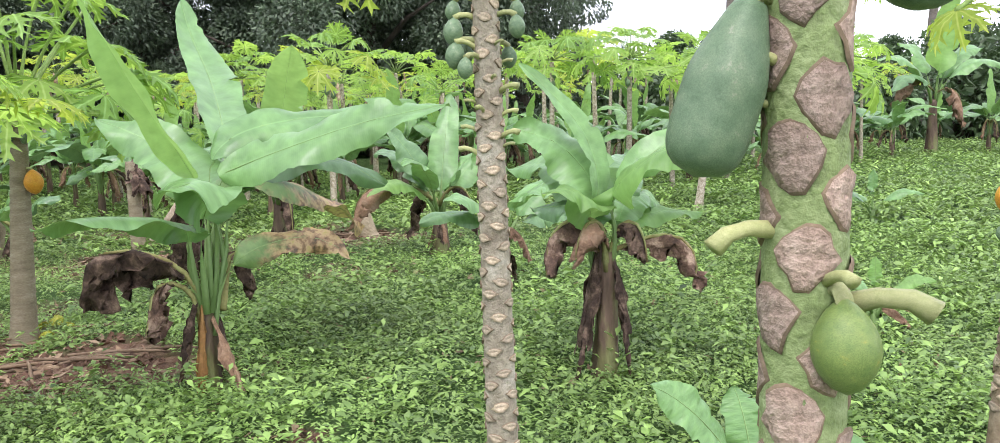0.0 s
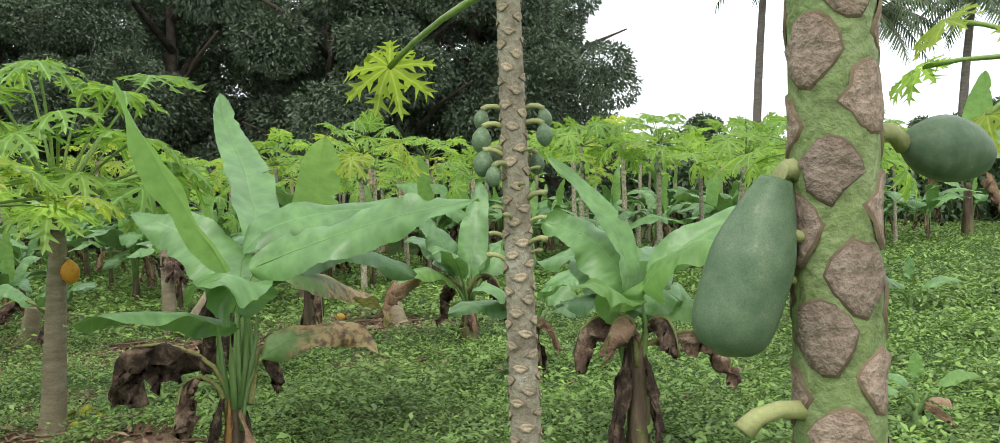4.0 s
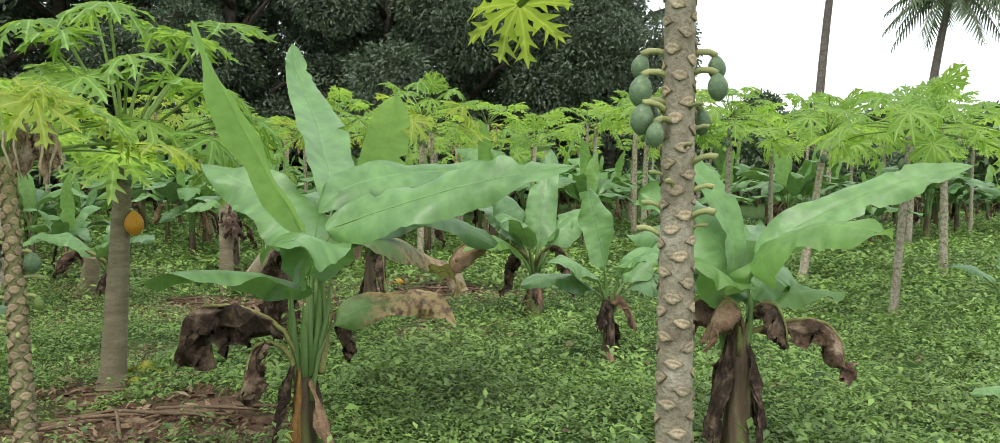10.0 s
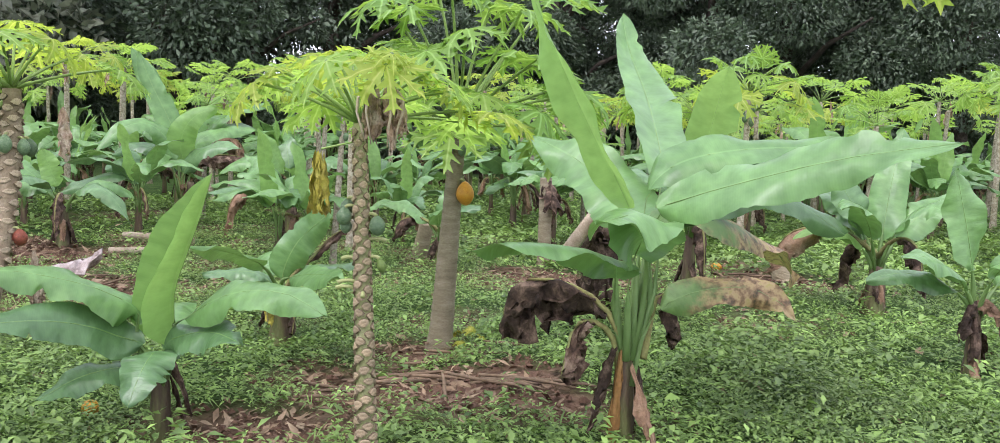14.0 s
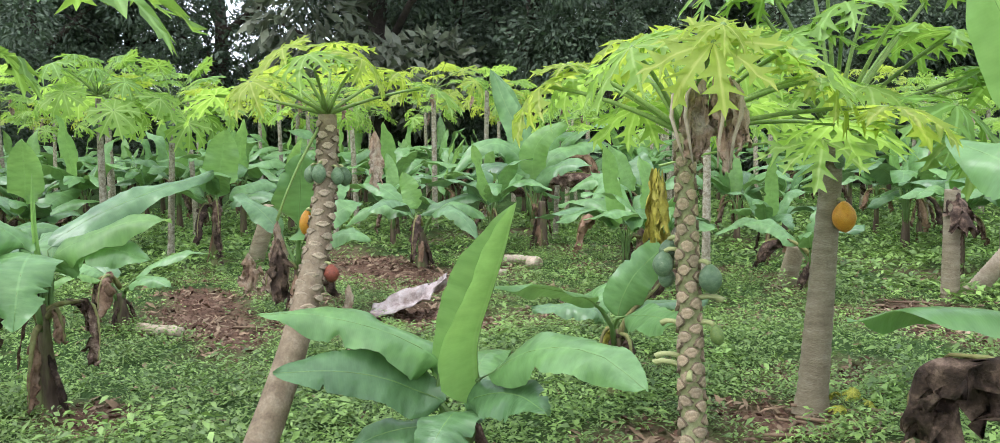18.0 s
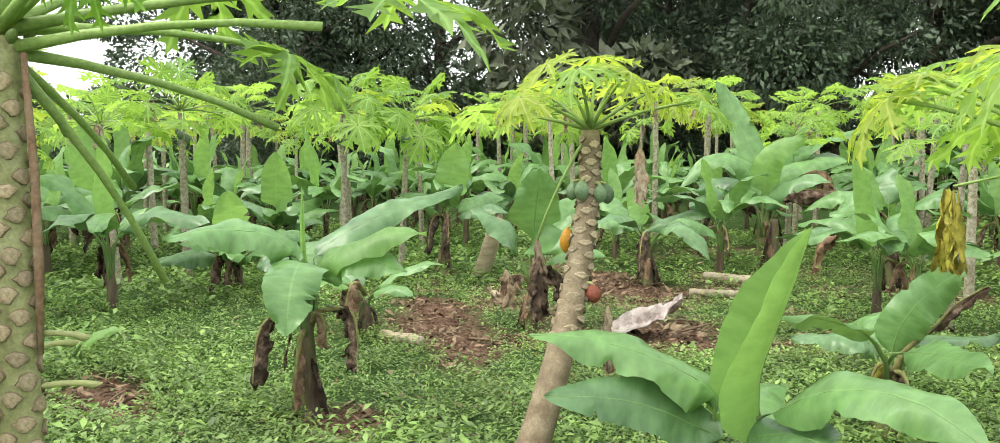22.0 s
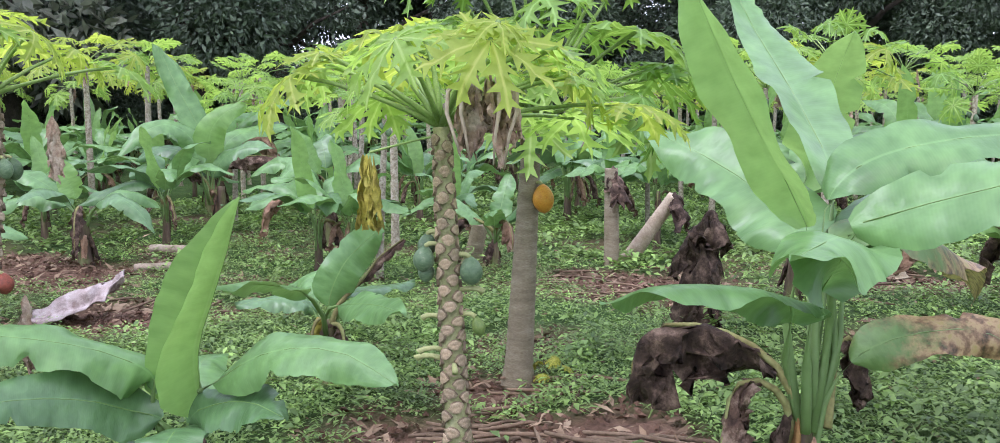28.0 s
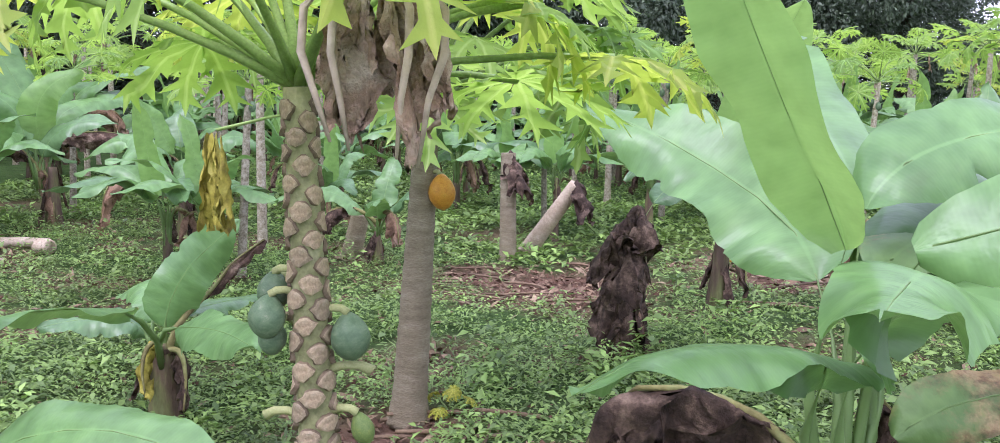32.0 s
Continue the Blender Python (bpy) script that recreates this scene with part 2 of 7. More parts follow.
PETIOLE = rough_material("papaya_petiole", [(0.3, (0.22, 0.36, 0.09)), (0.7, (0.34, 0.47, 0.16))], 4, 0.4, 0.1, 60, 0.001)
TRUNK = rough_material("papaya_trunk", [(0.25, (0.13, 0.095, 0.06)), (0.5, (0.235, 0.185, 0.12)), (0.75, (0.36, 0.31, 0.22))], 10, 0.75, 0.6, 90, 0.006)
TRUNK_BEIGE = rough_material("beige_papaya_trunk", [(0.28, (0.21, 0.175, 0.125)), (0.5, (0.39, 0.35, 0.26)), (0.7, (0.56, 0.53, 0.43))], 12, 0.75, 0.7, 90, 0.008)
TRUNK_PALE = rough_material("old_papaya_trunk", [(0.25, (0.235, 0.19, 0.12)), (0.5, (0.36, 0.31, 0.205)), (0.75, (0.48, 0.435, 0.31))], 7, 0.8, 0.8, 70, 0.008, (1, 1, 3.5))
TRUNK_SPOTTED = rough_material("spotted_papaya_trunk", [(0.30, (0.19, 0.16, 0.10)), (0.45, (0.37, 0.33, 0.24)), (0.6, (0.55, 0.51, 0.41))], 26, 0.75, 0.9, 90, 0.012)
TRUNK_GREEN = rough_material("green_papaya_trunk", [(0.25, (0.17, 0.22, 0.085)), (0.5, (0.27, 0.36, 0.14)), (0.75, (0.38, 0.45, 0.23))], 30, 0.55, 0.6, 120, 0.004)
TRUNK_OLIVE = rough_material("olive_papaya_trunk", [(0.25, (0.19, 0.20, 0.09)), (0.5, (0.31, 0.32, 0.15)), (0.75, (0.43, 0.44, 0.25))], 14, 0.65, 0.5, 100, 0.004)
SCAR = rough_material("leaf_scar", [(0.25, (0.25, 0.18, 0.135)), (0.5, (0.36, 0.275, 0.215)), (0.75, (0.46, 0.37, 0.30))], 40, 0.85, 0.8, 160, 0.004)
SCAR_RIM = rough_material("scar_rim", [(0.3, (0.15, 0.11, 0.07)), (0.7, (0.27, 0.21, 0.14))], 40, 0.85, 0.5, 120, 0.003)
SCAR_TAN = rough_material("tan_leaf_scar", [(0.25, (0.25, 0.18, 0.115)), (0.5, (0.39, 0.31, 0.20)), (0.75, (0.52, 0.44, 0.31))], 60, 0.85, 0.8, 160, 0.003)
SCAR_PALE = rough_material("pale_leaf_scar", [(0.25, (0.33, 0.26, 0.17)), (0.5, (0.45, 0.37, 0.26)), (0.75, (0.54, 0.46, 0.34))], 40, 0.8, 0.6, 160, 0.003)
FRUIT = rough_material("green_papaya_skin", [(0.25, (0.085, 0.15, 0.08)), (0.48, (0.14, 0.22, 0.125)), (0.62, (0.185, 0.265, 0.155)), (0.72, (0.34, 0.36, 0.27))], 6, 0.42, 0.15, 120, 0.002)
FRUIT_LIGHT = rough_material("young_papaya_skin", [(0.25, (0.10, 0.17, 0.05)), (0.6, (0.17, 0.24, 0.07)), (0.8, (0.36, 0.33, 0.07))], 9, 0.4, 0.15, 90, 0.002)
FRUIT_RIPE = rough_material("ripe_papaya_skin", [(0.25, (0.50, 0.20, 0.025)), (0.55, (0.66, 0.33, 0.04)), (0.85, (0.55, 0.40, 0.06))], 9, 0.4, 0.2, 60, 0.003)
FRUIT_ROT = rough_material("rotten_papaya_skin", [(0.25, (0.10, 0.05, 0.035)), (0.55, (0.28, 0.08, 0.05)), (0.85, (0.4, 0.13, 0.08))], 9, 0.6, 0.4, 60, 0.004)
STALK = rough_material("fruit_stalk", [(0.3, (0.34, 0.38, 0.15)), (0.7, (0.46, 0.48, 0.23))], 14, 0.5, 0.3, 90, 0.002)
WEED = leaf_material("weed_leaf", (0.022, 0.058, 0.014), (0.31, 0.47, 0.13), (0.26, 0.42, 0.08), 0.5, 0, 0.25, island=True)
GRASS = leaf_material("grass_blade", (0.09, 0.17, 0.04), (0.22, 0.33, 0.09), (0.3, 0.42, 0.08), 0.5, 0, 0.25, island=True)
TREE_LEAF = leaf_material("tree_leaf", (0.034, 0.056, 0.036), (0.125, 0.172, 0.108), (0.10, 0.15, 0.07), 0.55, 0, 0.12, island=True)
TEAK_LEAF = leaf_material("broad_grey_leaf", (0.09, 0.11, 0.075), (0.22, 0.24, 0.17), (0.14, 0.17, 0.09), 0.55, 0, 0.12, island=True)
FAR_LEAF = leaf_material("far_tree_leaf", (0.035, 0.075, 0.03), (0.09, 0.14, 0.06), (0.1, 0.18, 0.05), 0.5, 0, 0.15, island=True)
PALM_LEAF = leaf_material("palm_leaflet", (0.04, 0.075, 0.03), (0.10, 0.15, 0.06), (0.1, 0.18, 0.05), 0.5, 0, 0.15, island=True)
BARK = rough_material("tree_bark", [(0.3, (0.04, 0.032, 0.025)), (0.7, (0.12, 0.10, 0.08))], 4, 0.9, 0.8, 30, 0.03)
PALM_BARK = rough_material("palm_bark", [(0.3, (0.14, 0.12, 0.10)), (0.7, (0.28, 0.25, 0.22))], 3, 0.9, 0.6, 20, 0.03, (1, 1, 4))
STICK = rough_material("dry_stick", [(0.3, (0.12, 0.08, 0.05)), (0.7, (0.30, 0.22, 0.145))], 9, 0.85, 0.5, 60, 0.004)
CUT_WOOD = rough_material("cut_papaya_stem", [(0.3, (0.36, 0.29, 0.2)), (0.7, (0.55, 0.48, 0.37))], 9, 0.85, 0.5, 60, 0.004)
SACK = rough_material("woven_sack", [(0.35, (0.20, 0.15, 0.13)), (0.5, (0.42, 0.36, 0.34)), (0.7, (0.60, 0.55, 0.53))], 9, 0.75, 0.5, 150, 0.004)
CLOD = rough_material("soil_clod", [(0.3, (0.10, 0.055, 0.035)), (0.7, (0.22, 0.13, 0.085))], 9, 0.95, 0.9, 60, 0.01)

LITTER = rough_material("dry_litter", [(0.3, (0.13, 0.085, 0.055)), (0.5, (0.27, 0.19, 0.12)), (0.7, (0.42, 0.33, 0.22))], 3, 0.9, 0.3, 30, 0.004, island=True)
GROUND, _n, _l, _b = nodes("weedy_soil")
_p = _n.new("ShaderNodeNewGeometry").outputs["Position"]
_att = _n.new("ShaderNodeAttribute")
_att.attribute_name = "bare"
_soil = ramp(_n, _l, noise_tex(_n, _l, 3.5, 8, 0.7, _p), [(0.3, (0.075, 0.043, 0.03)), (0.5, (0.155, 0.095, 0.065)), (0.72, (0.26, 0.175, 0.125))])
_green = ramp(_n, _l, noise_tex(_n, _l, 6.0, 8, 0.75, _p), [(0.35, (0.03, 0.055, 0.018)), (0.55, (0.06, 0.11, 0.032)), (0.7, (0.10, 0.10, 0.045))])
_mixd = mixc(_n, _l, _att.outputs["Fac"], _green, _soil)
_l.new(_mixd, _b.inputs["Base Color"])
_b.inputs["Roughness"].default_value = 0.95
_b.inputs["Specular IOR Level"].default_value = 0.1
bump(_n, _l, _b, noise_tex(_n, _l, 14.0, 8, 0.7, _p), 0.9, 0.05)


# ---- mesh helpers ----
def mesh(name, verts, faces, mat, uvs=None, smooth=True):
    me = bpy.data.meshes.new(name)
    me.from_pydata([tuple(v) for v in verts], [], faces)
    if uvs is not None:
        layer = me.uv_layers.new(name="uv")
        idx = np.zeros(len(me.loops), np.int32)
        me.loops.foreach_get("vertex_index", idx)
        layer.data.foreach_set("uv", np.asarray(uvs, np.float32)[idx].ravel())
    if smooth:
        me.shade_smooth()
    me.materials.append(mat)
    return me


def bulk_mesh(name, verts, quads, mat):
    """Many four-cornered pieces at once."""
    me = bpy.data.meshes.new(name)
    nq = len(quads)
    me.vertices.add(len(verts))
    me.vertices.foreach_set("co", np.asarray(verts, np.float32).ravel())
    me.loops.add(nq * 4)
    me.loops.foreach_set("vertex_index", np.asarray(quads, np.int32).ravel())
    me.polygons.add(nq)
    me.polygons.foreach_set("loop_start", np.arange(0, nq * 4, 4, dtype=np.int32))
    me.update(calc_edges=True)
    me.materials.append(mat)
    return me


def part(name, me, parent, label="", m=None):
    ob = new(name, me)
    ob.parent = parent
    if m is not None:
        ob.matrix_basis = m
    if label:
        ob["label"] = label
    return ob


def thing(name, at, label, category, group="", kind=""):
    ob = new(name)
    ob.location = at
    ob.empty_display_size = 0.1
    return tagged(ob, label, category, group, kind)


def tube(pts, radii, sides=8, cap=True):
    """Verts and faces of a round rod along pts."""
    pts = [Vector(p) for p in pts]
    verts, faces = [], []
    ref = Vector((0.31, 0.17, 0.94)).normalized()
    for i, p in enumerate(pts):
        t = (pts[min(i + 1, len(pts) - 1)] - pts[max(i - 1, 0)]).normalized()
        r = ref if abs(t.dot(ref)) < 0.95 else Vector((1, 0, 0))
        u = t.cross(r).normalized()
        v = t.cross(u)
        for k in range(sides):
            a = 2 * math.pi * k / sides
            verts.append(p + radii[i] * (math.cos(a) * u + math.sin(a) * v))
    for i in range(len(pts) - 1):
        for k in range(sides):
            a, b = i * sides + k, i * sides + (k + 1) % sides
            faces.append((a, b, b + sides, a + sides))
    if cap:
        faces.append(tuple(range(sides))[::-1])
        faces.append(tuple(range(len(verts) - sides, len(verts))))
    return verts, faces


def bezier(tip, arch, n, start=(0, 0, 0)):
    """A bowed line from start to start + tip; arch lifts its middle."""
    s, e = Vector(start), Vector(start) + Vector(tip)
    c = (s + e) / 2 + Vector((0, 0, arch))
    return [(1 - t) ** 2 * s + 2 * t * (1 - t) * c + t * t * e for t in [i / (n - 1) for i in range(n)]]


def join(*pieces):
    verts, faces = [], []
    for v, f in pieces:
        k = len(verts)
        verts += list(v)
        faces += [tuple(i + k for i in q) for q in f]
    return verts, faces


# ---- ground ----
def step(a, b, x):
    x = min(1, max(0, (x - a) / (b - a)))
    return x * x * (3 - 2 * x)


def height(x, y):
    h = 0.2 - 0.2 * step(-2.6, -3.9, x) * step(1.0, 2.5, y + 0.25 * (-3 - x))
    h += 0.1 * step(-7.0, -10.0, x) + 0.10 * step(2.0, 7.0, x) * step(6, 12, y)
    return h + 0.02 * math.sin(1.7 * x + 0.6) * math.cos(1.3 * y) + 0.015 * math.sin(3.1 * x - 2.2 * y)


BARE = ((-10.4, -2.75, 0.9, 0.6), (-3.05, 4.2, 1.4, 0.6), (-3.4, 3.3, 0.8, 0.5), (-2.75, 4.45, 0.6, 0.35), (-3.1, 4.25, 1.0, 0.42), (-3.75, 5.0, 0.55, 0.35), (-8.1, 3.15, 1.2, 0.42), (-6.3, 1.9, 0.45, 0.3), (-10.3, -1.5, 1.0, 0.8),
        (-3.6, 3.2, 0.7, 0.5), (-7.4, 4.9, 0.9, 0.6), (-9.5, 5.6, 1.5, 0.7), (-1.1, 3.15, 0.14, 0.1), (-6.9, 0.6, 0.7, 0.35),
        (-4.3, 8.4, 1.2, 0.7), (-2.2, 8.8, 0.9, 0.5), (-8.8, 3.4, 0.9, 0.4))


def bare(x, y):
    k = 0.0
    for bx, by, rx, ry in BARE:
        d = math.hypot((x - bx) / rx, (y - by) / ry)
        k = max(k, 1 - step(0.45, 1.25, d + 0.45 * noise.noise((x * 2.3, y * 2.3, 3)) + 0.2 * noise.noise((x * 7, y * 7, 3))))
    worn = step(-1.0, -2.4, x) * step(4.4, 6.4, y) + step(-6.2, -7.5, x) * step(2.0, 3.5, y)
    return max(k, min(1, worn) * step(-0.15, 0.35, noise.noise((x * 1.1, y * 1.1, 11)) + 0.4 * noise.noise((x * 4, y * 4, 2))) * 0.7)


def lin(a, b, fine0, fine1, near, far):
    v, x = [], a
    while x < b:
        v.append(x)
        x += near if fine0 <= x <= fine1 else far
    return v + [b]


gx = [-900, -400, -180, -90, -55] + lin(-34, 24, -11.5, 4.5, 0.14, 0.9) + [40, 90, 180, 400, 900]
gy = [-900, -300, -100, -40, -15] + lin(-8, 36, -2.2, 10.5, 0.14, 0.9) + [55, 90, 180, 400, 900]
gv, gf, gb = [], [], []
for y in gy:
    for x in gx:
        near = -12 < x < 5 and -2.5 < y < 11
        k = bare(x, y) if near else 0.0
        gv.append((x, y, height(x, y) - 0.03 * k + (0.025 * noise.noise((x * 3.5, y * 3.5, 0)) + 0.05 * k * noise.noise((x * 7, y * 7, 5)) if near else 0)))
        gb.append(k)
for j in range(len(gy) - 1):
    for i in range(len(gx) - 1):
        a = j * len(gx) + i
        gf.append((a, a + 1, a + 1 + len(gx), a + len(gx)))
ground_mesh = mesh("ground", gv, gf, GROUND)
ground_mesh.attributes.new("bare", "FLOAT", "POINT").data.foreach_set("value", np.array(gb, np.float32))
tagged(new("ground", ground_mesh), "weedy reddish-brown plantation soil with bare patches", "ground", kind="structure")


# ---- banana plants ----
def leaf_line(tip, arch, n, drop, rise=None, bow=(0, 0)):
    """The midrib: up out of the stem, over an arch and out to the tip."""
    p0, p3 = Vector((0, 0, -drop)), Vector(tip)
    p1 = Vector((0.10 * p3.x, 0.10 * p3.y, max(0.04, 0.25 * p3.z) + 0.5 * max(0, arch - 0.1)))
    p2 = Vector((0.58 * p3.x, 0.58 * p3.y, 0.62 * p3.z + arch * 1.15))
    if rise is not None:
        p1 = Vector((0.06 * p3.x + bow[0], 0.06 * p3.y + bow[1], rise))
        p2 = Vector((0.45 * p3.x + bow[0] * 0.8, 0.45 * p3.y + bow[1] * 0.8, rise + 0.45 * (p3.z - rise) + arch))
    return [(1 - s) ** 3 * p0 + 3 * s * (1 - s) ** 2 * p1 + 3 * s * s * (1 - s) * p2 + s ** 3 * p3 for s in [k / (n - 1) for k in range(n)]]


def through_points(pts, n):
    """A smooth line through pts, in n even steps."""
    pts = [Vector(p) for p in pts]
    pts = [pts[0] * 2 - pts[1]] + pts + [pts[-1] * 2 - pts[-2]]
    fine = []
    for k in range(1, len(pts) - 2):
        a, b, c, d = pts[k - 1:k + 3]
        for i in range(12):
            q = i / 12
            fine.append(0.5 * (2 * b + (c - a) * q + (2 * a - 5 * b + 4 * c - d) * q * q + (3 * b - a - 3 * c + d) * q ** 3))
    fine.append(pts[-2])
    run = [0.0]
    for p, q in zip(fine, fine[1:]):
        run.append(run[-1] + (q - p).length)
    out, k = [], 0
    for i in range(n):
        want = run[-1] * i / (n - 1)
        while k < len(run) - 2 and run[k + 1] < want:
            k += 1
        out.append(fine[k].lerp(fine[k + 1], min(1.0, (want - run[k]) / max(1e-6, run[k + 1] - run[k]))))
    return out


def blade(tip, arch, width, face=(0, -0.3, 0.9), seed=0, mat=None, drop=0.2, fold=0.22, hang=0.30, wave=0.095, rows=30, half=5, ragged=0.018, fused=False, rise=None, bow=(0, 0), via=None, stalk=0.3):
    """A long banana blade along a bowed midrib, and the midrib itself. face: where its upper side looks. via: places on the midrib."""
    rng = random.Random(seed)
    line = through_points(via, 41) if via else leaf_line(tip, arch, 41, drop, rise, bow)
    bare_stalk = stalk if via else min(0.42, (drop + 0.10) / (Vector(tip).length + drop) + 0.03)
    v0 = Vector(tip)
    flat = Vector((v0.x, v0.y, 0))
    flat = flat.normalized() if flat.length > 0.05 else Vector((0, -1, 0))
    side0 = Vector((flat.y, -flat.x, 0))
    tm = (line[34] - line[18]).normalized()
    sm = (side0 - tm * side0.dot(tm)).normalized()
    nm0, fv = sm.cross(tm), Vector(face)
    roll = math.atan2(fv.dot(tm.cross(nm0)), fv.dot(nm0))
    verts, faces, uvs = [], [], []
    ph, ph2, tw = rng.uniform(0, 6), rng.uniform(0, 6), rng.uniform(-0.25, 0.25)
    tears = [(rng.uniform(0.2, 0.95), rng.choice((-1, 1)), rng.uniform(0.15, 0.4)) for _ in range(rng.randrange(1, 4) if ragged > 0.01 else 0)]
    for i in range(rows + 1):
        u = i / rows
        k = (bare_stalk + (1 - bare_stalk) * u) * 40
        a = min(int(k), 39)
        p = line[a].lerp(line[a + 1], k - a)
        t = (line[a + 1] - line[a]).normalized()
        q = Matrix.Rotation(roll * step(-0.1, 0.35, u) + tw * u, 3, t)
        sd = (side0 - t * side0.dot(t)).normalized()
        nm = (q @ sd.cross(t)).normalized()
        sd = q @ sd
        if via:
            sd = t.cross(fv).normalized()
            nm = sd.cross(t)
        w = width / 2 * min(1, (u / 0.16 + 0.02)) ** 0.55 * (1 - 0.14 * u) * max(0.0, 1 - u ** 4) ** 0.72
        for j in range(-half, half + 1):
            x = j / half
            e = abs(x)
            g = max(0.003, w * (1 + 0.05 * math.sin(7 * u + ph + x) + (rng.uniform(-ragged, ragged) if e == 1 else 0)))
            for tu, ts, td in tears:
                if ts * x > 0 and abs(u - tu) < 0.018:
                    g *= 1 - td * e
            z = g * (e * math.sin(fold) - hang * e * e) + wave * width * e * e * (math.sin(11 * u + ph + (2.1 if x < 0 else 0)) + 0.3 * math.sin(27 * u + ph2 + 2 * x)) + 0.005 * width * e * math.sin(60 * u + ph2)
            verts.append(p + sd * (g * x * math.cos(fold)) + nm * z)
            uvs.append((u, x))
    m = 2 * half + 1
    for i in range(rows):
        for j in range(m - 1):
            a = i * m + j
            faces.append((a, a + 1, a + 1 + m, a + m))
    rib = tube([line[i] for i in range(0, 41, 4)], [max(0.015, 0.042 * width + 0.004) * (1 - i / 10) ** 0.85 * (1 if i < 3 else 0.02 if mat is BANANA_YOUNG_OR_BACKLIT else 0.16) + 0.001 for i in range(11)], 7)
    if fused:
        nv = len(verts)
        me = mesh("leaf", verts + rib[0], faces + [tuple(k + nv for k in q) for q in rib[1]], mat, uvs + [(0, 0)] * len(rib[0]))
        me.materials.append(MIDRIB)
        for q in range(len(faces), len(me.polygons)):
            me.polygons[q].material_index = 1
        return me, None
    return mesh("leaf", verts, faces, mat, uvs), mesh("midrib", rib[0], rib[1], MIDRIB)


def rag(tip, arch, width, seed, mat, start=(0, 0, 0)):
    """A withered blade, crumpled and curled round its midrib, hanging."""
    rng = random.Random(seed)
    n, m = 22, 13
    line = bezier(tip, arch, n, start)
    verts, faces = [], []
    o = Vector((rng.uniform(-9, 9), rng.uniform(-9, 9), 0))
    v0 = Vector(tip)
    side = Vector((v0.y, -v0.x, 0))
    side = side.normalized() if side.length > 0.02 else Vector((1, 0, 0))
    turn = rng.uniform(-0.8, 0.8)
    for i, p in enumerate(line):
        u = i / (n - 1)
        w = width / 2 * (0.22 + 0.78 * math.sin(math.pi * min(1, 0.08 + 0.86 * u ** 1.3)) ** 0.7)
        t = (line[min(i + 1, n - 1)] - line[max(i - 1, 0)]).normalized()
        sd = (side - t * side.dot(t)).normalized()
        nm = sd.cross(t)
        for j in range(m):
            a = (j / (m - 1) - 0.5) * 2
            ang = a * 1.35 + turn * u * 0.6
            ridge = 1 + 0.16 * math.sin(a * 15 + seed) * (0.3 + 0.7 * u)
            q = noise.noise_vector(Vector((u * 3.5, a * 1.6, 0)) + o) * (0.34 * width) + noise.noise_vector(Vector((u * 10, a * 5, 5)) + o) * (0.20 * width)
            fray = 1 + (0.35 * noise.noise((u * 14, seed, a)) if abs(a) > 0.9 else 0)
            verts.append(p + sd * (math.sin(ang) * w * 0.7 * ridge) + Vector((0, 0, -1.25 * w * abs(a) ** 1.2 * fray)) - nm * (0.25 * w * (1 - math.cos(ang))) + q * (0.2 + abs(a)) * min(1, 3 * u + 0.1))
    for i in range(n - 1):
        for j in range(m - 1):
            k = i * m + j
            faces.append((k, k + 1, k + 1 + m, k + m))
    return mesh("dead_leaf", verts, faces, mat)


